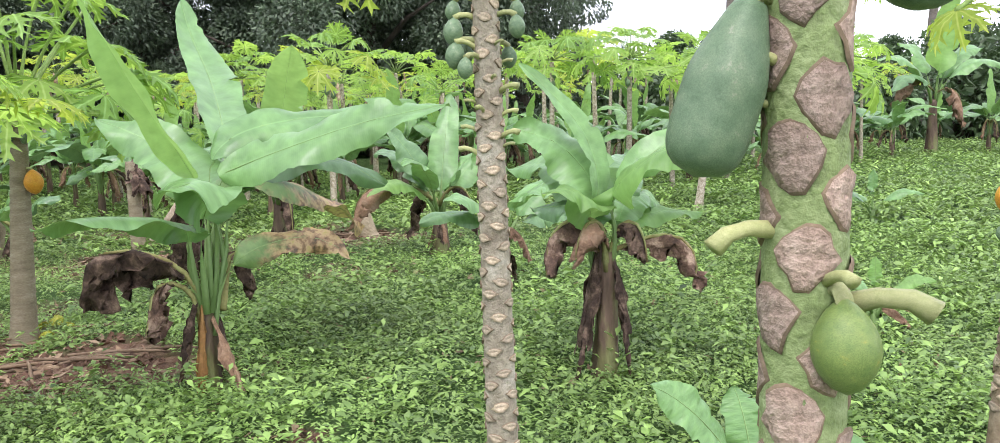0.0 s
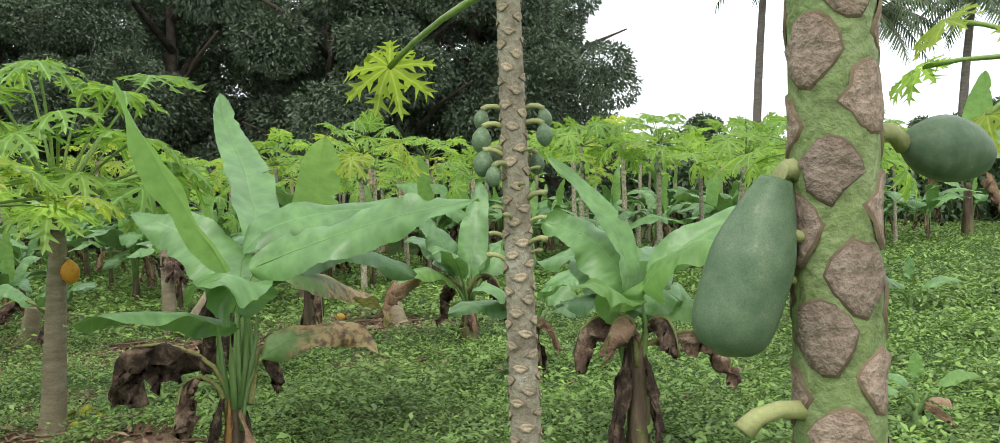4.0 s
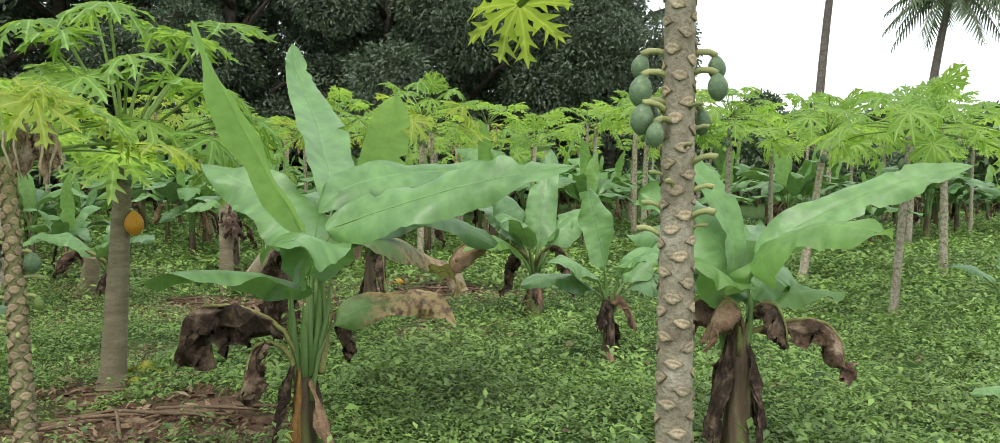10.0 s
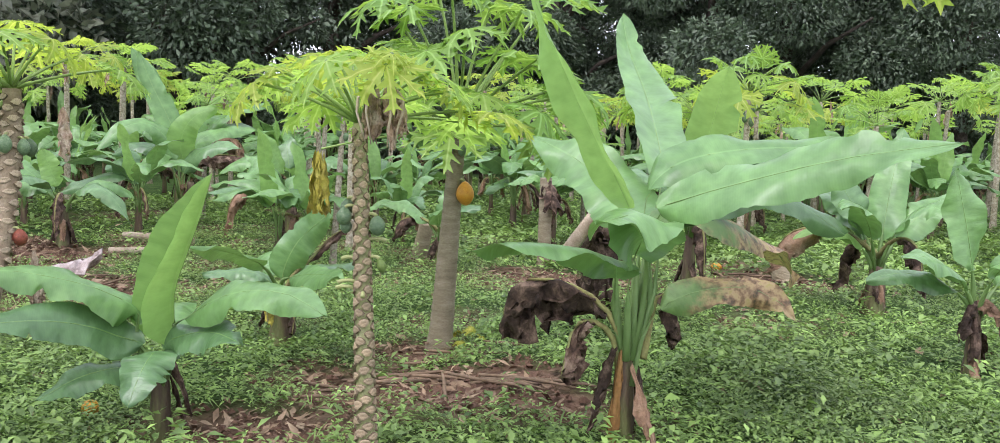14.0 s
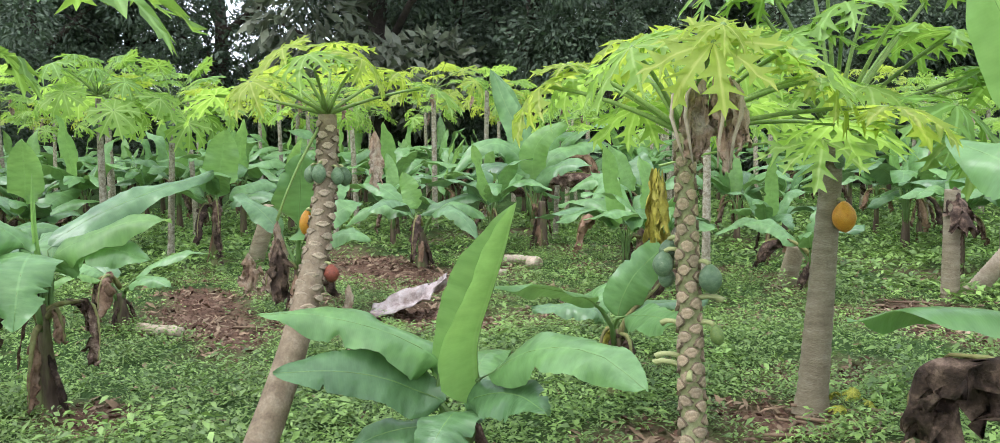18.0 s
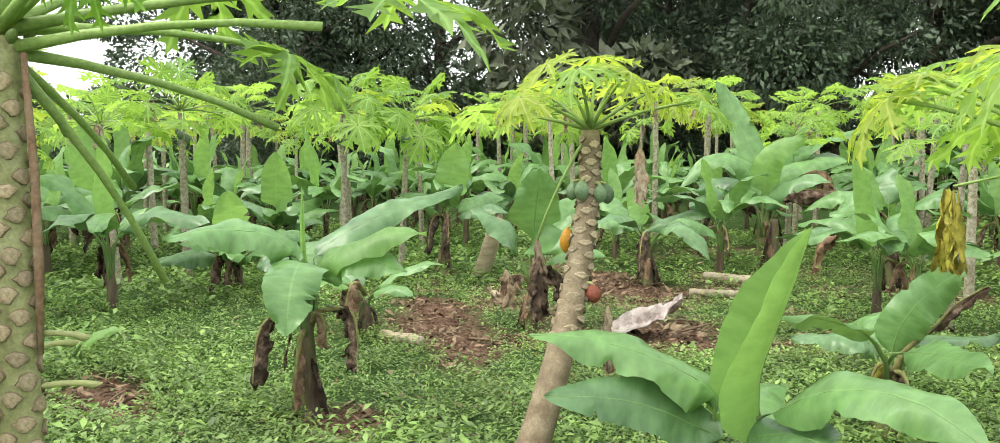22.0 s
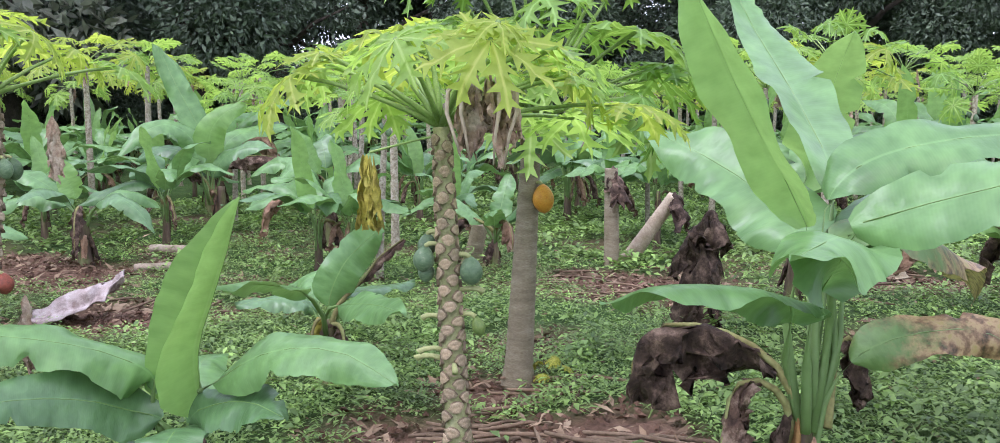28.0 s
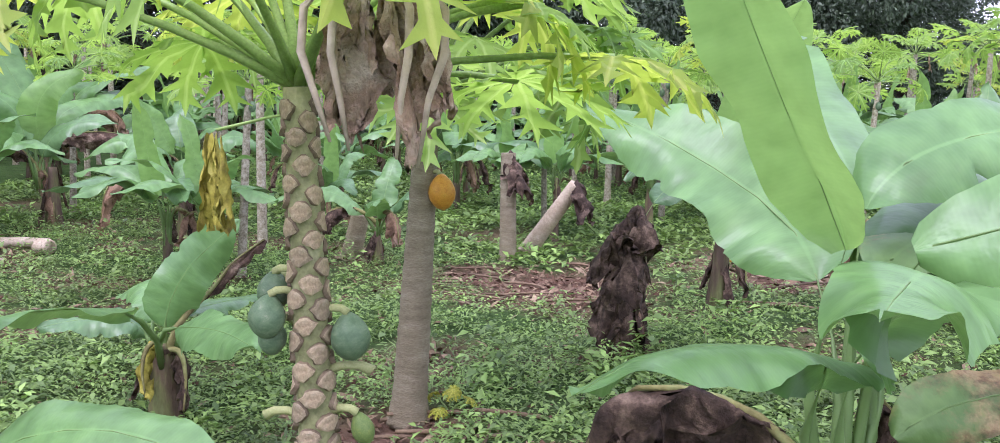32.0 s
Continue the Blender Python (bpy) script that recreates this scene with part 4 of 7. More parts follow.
add_stub(t, tr, 1.43, -2.9, 0.02, 0.0)
add_stub(t, tr, 1.30, -1.3, 0.03, 0.3)
crown(t, (-0.02, 0, 2.45), 10, 0.5, 0.32, 3, (P_, G), 0.1, 0.9)

t = papaya((-0.13, 1.9), "tall slender papaya tree with cluster of small green fruit")
tr = Trunk(t, (0.03, 0, 0), (-0.03, 0, 2.42), 0.047, 0.027, TRUNK_BEIGE, label="beige papaya trunk covered in leaf scars")
scars(t, tr, 0.35, 2.3, 0.0112, 0.048, 0.030, SCAR_PALE, 0.4, proud=0.05)
for z, az, s in ((1.70, math.pi, 0.055), (1.655, math.pi + 0.25, 0.07), (1.595, math.pi + 0.4, 0.07), (1.555, -2.2, 0.055), (1.70, 0.2, 0.055), (1.66, -0.2, 0.06), (1.60, 2.4, 0.06), (1.59, 0.9, 0.06)):
    add_fruit(t, tr, z, az, s, "round", 1.3, 0.045, 0.1)
for i, (z, az) in enumerate(((1.53, 0.0), (1.51, 3.3), (1.46, -0.4), (1.43, 3.5), (1.40, -0.2), (1.345, -0.5), (1.32, -0.3), (1.36, 3.0), (1.30, 2.9), (1.49, -1.2), (1.41, -1.9), (1.57, 3.6), (1.575, -0.8))):
    add_stub(t, tr, z, az, 0.028 + 0.010 * (i % 3), 0.35)
add_leaf(t, (-0.02, 0, 2.02), (-0.41, 0.32, 1.86), 0.19, rng, PAPAYA_LIME, 0.5, 0.75)
add_leaf(t, (-0.03, 0, 2.42), (-0.35, 0.05, 2.22), 0.2, rng, P_, 0.4, 0.8)
crown(t, (-0.03, 0, 2.45), 9, 0.5, 0.3, 5, (P_, G), 0.15, 0.9)

t = papaya((1.42, 2.4), "slim papaya tree with ripening orange fruit")
tr = Trunk(t, (-0.03, 0, 0), (0.05, 0, 1.86), 0.043, 0.028, TRUNK, label="grey papaya trunk with leaf scars")
scars(t, tr, 0.5, 1.8, 0.012, 0.055, 0.042, SCAR_PALE, 1.0, proud=0.1)
add_fruit(t, tr, 1.22, math.pi + 0.3, 0.11, "ripe", 1.45, 0.03, 0.05, label="ripe orange papaya")
add_fruit(t, tr, 1.14, -0.5, 0.085, "ripe", 1.4, 0.03, 0.05, label="ripe orange papaya")
for z, az, s in ((1.20, -0.1, 0.07), (1.62, math.pi, 0.1), (1.56, math.pi + 0.5, 0.09), (1.7, -2.4, 0.09), (1.08, math.pi, 0.05)):
    add_fruit(t, tr, z, az, s, "round", 1.2, 0.03, 0.1)
for e in ((-0.35, -0.05, 1.98), (-0.2, -0.3, 1.95), (-0.33, 0.2, 1.88), (0.1, -0.35, 2.02), (0.38, 0.0, 1.95), (0.15, 0.35, 2.0), (-0.05, -0.1, 2.15), (-0.28, -0.15, 1.70)):
    add_leaf(t, (0.05, 0, 1.86), e, 0.155, rng, rng.choice((P_, PAPAYA_LIME)), 0.45)

t = papaya((-2.57, 2.87), "short papaya tree with pale yellow-green crown and a withered hanging leaf")
tr = Trunk(t, (0.06, 0.02, 0), (0, 0, 1.46), 0.040, 0.0235, TRUNK_OLIVE, label="olive papaya trunk with raised brown leaf scars")
scars(t, tr, 0.1, 1.44, 0.0088, 0.046, 0.042, SCAR_TAN, 0.2, proud=0.30)
for z, az, s in ((1.13, math.pi + 0.7, 0.075), (1.08, math.pi + 0.3, 0.06), (1.10, 0.35, 0.082), (1.16, math.pi + 0.1, 0.07)):
    add_fruit(t, tr, z, az, s, "round", 1.45, 0.035, 0.1)
add_fruit(t, tr, 0.93, 0.4, 0.06, "light", 1.2, 0.04, 0.3)
for i, (z, az) in enumerate(((0.92, 3.5), (0.83, 3.9), (0.80, 3.5), (0.79, -0.9), (1.0, 0.5), (1.14, 2.8))):
    add_stub(t, tr, z, az, 0.055 + 0.012 * (i % 3), 0.05)
hub = Vector((0, 0, 1.46))
LM = PAPAYA_LIME
for e, s, m in (((-0.30, -0.26, 0.14), 0.20, LM), ((0.04, -0.24, 0.22), 0.22, P_), ((0.36, -0.30, 0.20), 0.20, LM), ((0.40, -0.10, 0.19), 0.22, P_), ((0.30, 0.17, 0.15), 0.22, LM),
                ((-0.05, 0.34, 0.08), 0.22, P_), ((-0.34, 0.16, 0.08), 0.22, P_), ((-0.18, 0.46, 0.20), 0.24, P_), ((-0.36, 0.30, 0.18), 0.22, LM), ((0.12, 0.08, 0.26), 0.22, P_),
                ((-0.12, -0.02, 0.26), 0.22, LM), ((-0.38, -0.06, 0.18), 0.22, P_), ((0.2, 0.4, 0.02), 0.24, P_), ((0.42, 0.30, 0.06), 0.22, LM)):
    add_leaf(t, hub, hub + Vector(e), s * 1.02, rng, m, 0.36, rng.uniform(0.0, 0.75))
    if m is LM:
        add_leaf(t, hub, hub + Vector(e) * 0.75 + Vector((rng.uniform(-0.12, 0.12), rng.uniform(-0.12, 0.12), 0.09)), s * 0.62, rng, rng.choice((P_, PAPAYA_LIME)), 0.4, rng.uniform(-0.2, 0.6))
for i, (q, w, ln, dz) in enumerate(((-0.05, 0.055, 0.15, 0.0), (-0.03, 0.07, 0.18, 0.015), (0.0, 0.06, 0.13, 0.02), (0.03, 0.07, 0.16, 0.015), (0.05, 0.055, 0.13, 0.0), (0.005, 0.05, 0.21, 0.02))):
    part("withered_leaf", rag((0.012 * (i - 2), 0.01, -ln), 0.03, w, 700 + i, PAPAYA_DEAD, (0.31 + 0.83 * q, -0.23 + 0.56 * q - (0.015 if i == 5 else 0), 1.575 + dz)), t, "curled brown withered papaya leaf")
for i, q in enumerate((-0.06, -0.035, 0.03, 0.06)):
    x, y, k = 0.315 + 0.83 * q, -0.26 + 0.56 * q, q / 0.06
    v, f = tube([(x - 0.01 * k, y, 1.58), (x + 0.022 * k, y - 0.008, 1.55), (x + 0.024 * k, y - 0.012, 1.50), (x + 0.004 * k, y - 0.012, 1.45), (x - 0.012 * k, y - 0.008, 1.40 - 0.01 * i)], [0.003, 0.005, 0.005, 0.004, 0.002], 6)
    part("curled_rim", mesh("curled_rim", v, f, CUT_WOOD), t, "pale curled rim of the withered leaf")
part("petiole", UNIT_ROD, t, "long pale green leaf stalk", rod_pose(hub, hub + Vector((0.29, -0.21, 0.16)), 0.4))

t = papaya((-7.3, 8.4), "slim papaya tree with pale spotted trunk among the bananas")
tr = Trunk(t, (0.0, 0, 0), (0, 0, 1.9), 0.05, 0.036, TRUNK_SPOTTED, rings=1)
crown(t, (0, 0, 1.92), 11, 0.48, 0.36, 21, (P_, G), -0.1, 0.9)

t = papaya((-3.72, 5.2), "papaya tree with smooth grey ringed trunk and one ripe orange fruit")
tr = Trunk(t, (-0.02, 0, 0), (0.06, 0.03, 1.55), 0.088, 0.052, TRUNK_PALE, rings=1, label="smooth grey ringed papaya trunk")
add_fruit(t, tr, 1.22, -0.1, 0.17, "ripe", 1.35, 0.035, 0.1, label="ripe orange papaya")
for z, az, s in ((1.52, -1.8, 0.12), (1.50, -0.6, 0.11), (1.50, 3.4, 0.11)):
    add_fruit(t, tr, z, az, s, "green", 1.1, 0.02, 0.1)
hub = Vector((0.06, 0.03, 1.58))
for e, s, m in (((-0.40, -0.35, 0.84), 0.40, G), ((0.05, -0.23, 0.97), 0.40, G), ((0.15, 0.15, 0.86), 0.38, G), ((0.42, 0.52, 0.95), 0.40, G), ((0.55, 0.5, 0.25), 0.40, D_),
                ((-0.2, -0.52, 0.48), 0.38, P_), ((0.44, -0.42, 0.22), 0.38, P_), ((0.62, 0.05, 0.0), 0.38, P_), ((0.14, -0.6, 0.47), 0.38, G), ((-0.66, -0.49, 0.47), 0.38, G),
                ((-0.01, 0.61, 0.56), 0.36, D_), ((-0.55, 0.2, 0.6), 0.36, G), ((0.72, -0.2, 0.45), 0.40, G), ((0.75, 0.15, 0.3), 0.38, D_), ((0.35, -0.62, -0.02), 0.34, P_), ((-0.25, 0.05, 0.98), 0.34, G),
                ((0.50, -0.05, 0.78), 0.38, G), ((-0.1, -0.45, 0.75), 0.36, G), ((0.3, -0.4, 0.62), 0.38, G), ((-0.5, -0.2, 0.55), 0.36, G), ((0.82, -0.35, 0.12), 0.36, D_), ((-0.45, -0.55, 0.25), 0.34, P_), ((0.2, -0.55, 0.2), 0.34, P_)):
    add_leaf(t, hub, hub + Vector(e), s, rng, m, 0.6)
for i in range(4):
    part("yellow_leaf", rag((-0.03 + 0.02 * i, 0.01 * i, -0.40), 0.05, 0.10, 720 + i, YELLOW_LIMP, (-0.66 + 0.035 * i, -0.61 - 0.01 * i, 1.40)), t, "limp yellow hanging papaya leaf")
part("petiole", UNIT_ROD, t, "long pale green leaf stalk", rod_pose(hub, (-0.61, -0.61, 1.41), 0.4))

t = papaya((-4.15, 2.0), "leaning papaya tree with curved trunk, green and spoiled fruit", z=0.02)
tr = Trunk(t, (0, 0, 0), (-0.80, 0.88, 1.70), 0.078, 0.046, TRUNK, 0.5, label="curved leaning papaya trunk")
scars(t, tr, 0.75, 1.66, 0.011, 0.07, 0.045, SCAR_PALE, 0.3, proud=0.2)
add_fruit(t, tr, 1.23, -2.4, 0.13, "ripe", 1.0, 0.03, 0.1, label="overripe yellow papaya")
add_fruit(t, tr, 0.98, 0.6, 0.09, "rot", 1.5, 0.03, 0.1, label="rotten red-brown papaya")
for z, az, s in ((1.46, -0.9, 0.10), (1.44, 0.2, 0.09), (1.44, 1.0, 0.10), (1.45, -1.7, 0.09)):
    add_fruit(t, tr, z, az, s, "round", 1.3, 0.03, 0.1)
hub = Vector((-0.80, 0.88, 1.70))
for e, s, m in (((-0.30, -0.46, 0.10), 0.24, P_), ((-0.36, -0.15, 0.22), 0.26, G), ((0.21, -0.18, 0.27), 0.28, G), ((0.25, 0.07, 0.26), 0.26, G), ((0.0, 0.41, 0.21), 0.26, G), ((0.27, 0.45, 0.13), 0.24, P_),
                ((0.18, -0.45, 0.14), 0.24, G), ((-0.1, 0.1, 0.36), 0.26, G), ((-0.3, 0.3, 0.25), 0.26, G), ((-0.05, -0.2, 0.32), 0.26, G)):
    add_leaf(t, hub, hub + Vector(e), s * 0.98, rng, PAPAYA_LIME if m is G and s < 0.27 else P_, 0.42)
for i, (a, b, c, ln) in enumerate(((-0.86, 0.62, 1.18, 0.36), (-0.80, 0.60, 1.10, 0.30), (-0.62, 1.05, 1.62, 0.24), (-0.70, 0.92, 0.85, 0.32), (-1.10, 0.55, 1.00, 0.16))):
    part("withered_leaf", rag((0.03, 0.01, -ln), 0.05, 0.13, 740 + i, PAPAYA_DEAD if i != 1 else BANANA_DEAD, (a, b, c)), t, "brown withered leaf")
part("petiole", UNIT_ROD, t, "drooping leaf stalk", rod_pose(hub, (-0.86, 0.62, 1.18), 0.4))

t = papaya((-3.68, 0.55), "papaya tree with long drooping leaf stalks and a yellow spotted leaf")
tr = Trunk(t, (0.03, 0, 0), (0, 0, 1.74), 0.052, 0.046, TRUNK_OLIVE, label="olive papaya trunk with round leaf scars")
scars(t, tr, 0.2, 1.66, 0.0125, 0.060, 0.054, SCAR_TAN, 0.5, proud=0.12)
hub = Vector((0, 0, 1.76))
for e, s, m, dr, ro in (((0.0, -0.62, -0.40), 0.34, D_, 0.35, -0.95), ((0.34, -0.50, -0.60), 0.50, Y_, 0.75, -0.35), ((-0.30, -0.38, 0.10), 0.36, G, 0.1, -0.2), ((-0.55, -0.60, 0.16), 0.36, G, 0.2, -0.3), ((0.0, -0.50, 0.10), 0.34, G, 0.1, -0.3), ((0.42, 0.22, 0.10), 0.17, D_, 1.1, 0.6),
                    ((0.13, 0.98, 0.12), 0.38, G, 0.1, 0.2), ((-0.55, 0.5, 0.28), 0.36, G, 0.3, 0), ((-0.6, -0.3, 0.3), 0.36, G, 0.3, 0), ((0.35, 0.55, 0.36), 0.36, G, 0.0, 0.1), ((0.3, -0.35, 0.5), 0.38, G, 0.2, 0), ((-0.2, 0.2, 0.6), 0.34, G, 0.2, 0), ((-0.3, -0.75, 0.1), 0.34, G, 0.2, -0.4), ((-0.35, 0.75, 0.0), 0.34, G, 0.3, 0.3)):
    add_leaf(t, hub, hub + Vector(e), s, rng, m, 0.62, dr, ro)
for e in ((0.12, -0.85, -0.02), (0.25, -0.7, -0.05), (0.36, -0.51, -0.13), (-0.11, 0.68, -0.24), (-0.32, 0.36, -0.70), (-0.54, 0.28, -0.42), (0.29, 0.74, 0.0), (-0.5, 0.1, -0.25)):
    part("petiole", UNIT_ROD, t, "bare leaf stalk without blade", rod_pose(hub + Vector((0, 0, -0.05)), hub + Vector(e), 0.62))
v, f = tube([(0.045, 0.055, 1.70), (0.05, 0.065, 1.4), (0.05, 0.062, 1.15), (0.052, 0.055, 0.95)], [0.008, 0.011, 0.012, 0.008], 7)
part("dry_stalk", mesh("dry_stalk", v, f, BANANA_TAN), t, "dry brown leaf stalk hanging along the trunk")
for z, az in ((1.74, -0.8), (1.77, -1.9), (1.72, 0.5), (1.76, 2.0), (1.70, -0.2)):
    add_fruit(t, tr, z, az, 0.045, "light", 1.1, 0.01, 2.4, False, "small pale flower bud")
for z, az in ((1.06, -2.0), (1.0, 1.2), (0.9, -2.2), (0.86, 1.6), (0.95, 2.4)):
    add_stub(t, tr, z, az, 0.13, -0.05)

# ---- papaya trees further off, each with its own place ----
for i, (x, y, h, r, n, lean, mats) in enumerate(((-9.47, -0.54, 2.0, 0.07, 9, (0.05, -0.1), (PAPAYA_LIME, P_, G)), (-11.42, 3.02, 1.95, 0.065, 13, (0.1, 0.0), (P_, G)), (-14.1, 3.66, 2.05, 0.06, 12, (0, 0), (P_, G)), (-10.43, -1.3, 2.1, 0.065, 12, (0, 0), (P_, G)), (-12.3, 1.27, 2.0, 0.075, 12, (0, 0), (P_, G)), (-11.9, 3.85, 1.9, 0.06, 13, (0.05, 0.1), (P_, PAPAYA_LIME, G)),
        (-16.3, 4.06, 2.1, 0.07, 12, (0, 0), (G, P_)), (2.1, 8.6, 1.75, 0.06, 13, (0.06, 0), (P_, G)), (3.6, 12.0, 2.0, 0.08, 13, (-0.1, 0), (P_, G)), (1.7, 11.2, 1.8, 0.075, 13, (0.2, 0), (P_, G)),
        (4.4, 16.5, 2.1, 0.08, 12, (0, 0), (G, P_)), (0.9, 13.0, 2.1, 0.07, 14, (0, 0), (P_, G)), (-0.3, 13.8, 2.1, 0.07, 14, (0, 0.1), (P_, G)), (-3.4, 11.8, 2.1, 0.07, 13, (0, 0), (PAPAYA_LIME, P_, G)), (-5.4, 13.6, 2.1, 0.07, 13, (0, 0), (P_, G)))):
    t = papaya((x, y), "papaya tree with spreading yellow-green crown in the plantation row")
    tr = Trunk(t, (0, 0, 0), (lean[0], lean[1], h), r * 0.72, r * 0.5, TRUNK_SPOTTED, rings=1)
    crown(t, (lean[0], lean[1], h + 0.03), n + 7, 0.60, 0.44, 60 + i, mats, -0.25, 1.0)
    for k in range(4):
        add_fruit(t, tr, h - 0.15 - 0.05 * k, k * 1.9 + i, 0.12, "round", 1.2, 0.01, 0.1, False)

t = papaya((-5.0, 9.2), "dead papaya trunk, pale and bare")
tr = Trunk(t, (0, 0, 0), (-0.02, 0, 1.05), 0.085, 0.07, TRUNK_PALE, rings=1, label="pale bare papaya trunk")
part("dead_leaf", rag((0.2, -0.1, -0.35), 0.1, 0.3, 771, BANANA_DEAD, (0, 0, 1.08)), t, "dead brown leaf draped over the stump")
t = papaya((-4.75, 9.6), "leaning pale papaya stump with dead leaf on top")
tr = Trunk(t, (-0.25, 0, 0), (0.28, 0, 0.75), 0.09, 0.07, CUT_WOOD, rings=1, label="pale leaning stump")
part("dead_leaf", rag((0.2, -0.15, -0.3), 0.1, 0.3, 772, BANANA_DEAD, (0.28, 0, 0.8)), t, "dead brown leaf")
for x, y, lx, ly, h in ((-6.4, 8.6, 0.12, 0, 0.45), (-2.2, 9.0, -0.1, 0.05, 0.3), (-10.5, 4.4, 0.35, 0.1, 0.7)):
    t = papaya((x, y), "cut papaya stump with peeling bark")
    Trunk(t, (0, 0, 0), (lx, ly, h), 0.10, 0.085, TRUNK_PALE, rings=1, label="cut grey stump")

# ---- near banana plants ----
B_, BY, BD, BB, DD, DT = BANANA, BANANA_YOUNG_OR_BACKLIT, BANANA_DULL, BANANA_BURNT, BANANA_DEAD, BANANA_TAN
shaped_banana((-1.79, 3.82), 0.55, 0.055, [
    # mature leaf seen from below: lime colour stands in for light through it
    ([(0.02, -0.02, 0.45), (0.01, 0.0, 0.84), (0.0, -0.04, 1.13), (-0.10, -0.13, 1.36), (-0.20, -0.22, 1.60), (-0.29, -0.30, 1.84), (-0.36, -0.38, 2.05)], 0.27, (-0.55, -0.80, 0.22), BY, 0.40, 0.42, 0.1, 0.08),
    ([(0.02, -0.02, 0.45), (0.02, 0.08, 0.88), (-0.01, 0.38, 1.23), (-0.21, 0.80, 1.47), (-0.46, 1.24, 1.71), (-0.71, 1.58, 1.98), (-0.88, 1.84, 2.23)], 0.32, (0.55, -0.75, 0.35), B_, 0.30, 0.36, 0.1, 0.09),
    ([(0.02, -0.02, 0.45), (0.02, 0.01, 0.84), (0.10, -0.06, 1.10), (0.22, -0.06, 1.18), (0.49, -0.07, 1.28), (0.88, -0.09, 1.40), (1.29, -0.13, 1.48)], 0.30, (0.05, -0.72, 0.68), B_, 0.38, 0.2, 0.35, 0.10),
    ([(0.02, -0.02, 0.45), (0.02, 0.01, 0.84), (0.02, 0.09, 1.14), (0.07, 0.14, 1.28), (0.21, 0.25, 1.37), (0.48, 0.44, 1.42), (0.85, 0.68, 1.42)], 0.28, (0.05, -0.65, 0.75), B_, 0.42, 0.2, 0.35, 0.10),
    ([(0.02, -0.02, 0.45), (0.02, 0.0, 0.78), (-0.08, 0.20, 1.04), (-0.20, 0.33, 1.16), (-0.42, 0.42, 1.28), (-0.61, 0.47, 1.36), (-0.80, 0.52, 1.42)], 0.36, (0.30, -0.76, 0.58), B_, 0.40, 0.15, 0.2, 0.12),
    ([(0.02, -0.02, 0.45), (-0.01, -0.02, 0.68), (-0.01, -0.14, 0.89), (-0.09, -0.28, 0.96), (-0.20, -0.47, 1.0), (-0.29, -0.64, 1.01), (-0.36, -0.80, 0.98)], 0.26, (-0.30, -0.22, 0.93), B_, 0.32, 0.1, 0.55, 0.10),
    ([(0.02, -0.02, 0.45), (0.02, 0.01, 0.84), (0.13, -0.17, 1.05), (0.15, -0.27, 1.14), (0.11, -0.41, 1.13), (0.08, -0.58, 1.11)], 0.34, (0.05, -0.35, 0.93), B_, 0.45, 0.1, 0.55, 0.16),
    ([(0.02, -0.02, 0.45), (0.07, 0.01, 0.78), (0.05, 0.03, 0.99), (0.13, 0.21, 1.12), (0.26, 0.38, 1.09), (0.32, 0.75, 0.99), (0.36, 1.28, 0.83), (0.39, 1.68, 0.61)], 0.30, (0.25, -0.50, 0.83), BB, 0.27, 0.15, 0.45, 0.14),
    ([(0.03, -0.02, 0.33), (0.06, 0.01, 0.59), (0.14, 0.06, 0.69), (0.27, 0.13, 0.77), (0.46, 0.23, 0.80), (0.60, 0.30, 0.74), (0.67, 0.33, 0.66)], 0.18, (0.15, -0.75, 0.64), BB, 0.36, 0.1, 0.4, 0.14),
    ([(0.02, 0.0, 0.45), (0.03, 0.05, 0.80), (0.10, 0.20, 1.08), (0.28, 0.42, 1.20), (0.55, 0.62, 1.17), (0.78, 0.75, 1.02)], 0.26, (0.1, -0.6, 0.8), BD, 0.34, 0.15, 0.45, 0.12)],
    [([(0.0, -0.02, 0.28), (-0.02, -0.03, 0.56), (-0.14, -0.05, 0.71), (-0.30, -0.11, 0.78), (-0.45, -0.16, 0.77), (-0.52, -0.19, 0.67), (-0.53, -0.19, 0.53)], 0.29, DD, 13),
     ([(0.0, -0.02, 0.28), (-0.04, -0.04, 0.53), (-0.12, -0.10, 0.62), (-0.19, -0.15, 0.59), (-0.20, -0.19, 0.48), (-0.21, -0.22, 0.37)], 0.17, BANANA_RUST, 18),
     ([(0.07, 0.04, 0.45), (0.07, 0.18, 0.71), (0.13, 0.22, 0.69), (0.15, 0.25, 0.56), (0.14, 0.26, 0.46)], 0.13, DD, 14),
     ([(0.0, -0.05, 0.50), (-0.02, -0.09, 0.40), (-0.02, -0.10, 0.2), (-0.01, -0.11, 0.02)], 0.06, ORANGE_SHEATH, 2),
     ([(0.05, -0.03, 0.44), (0.12, -0.05, 0.40), (0.17, -0.07, 0.22), (0.23, -0.10, 0.02)], 0.08, DT, 2)],
    "large banana plant with broad upright leaves and withered brown lower leaves", 3, sheaths=5)
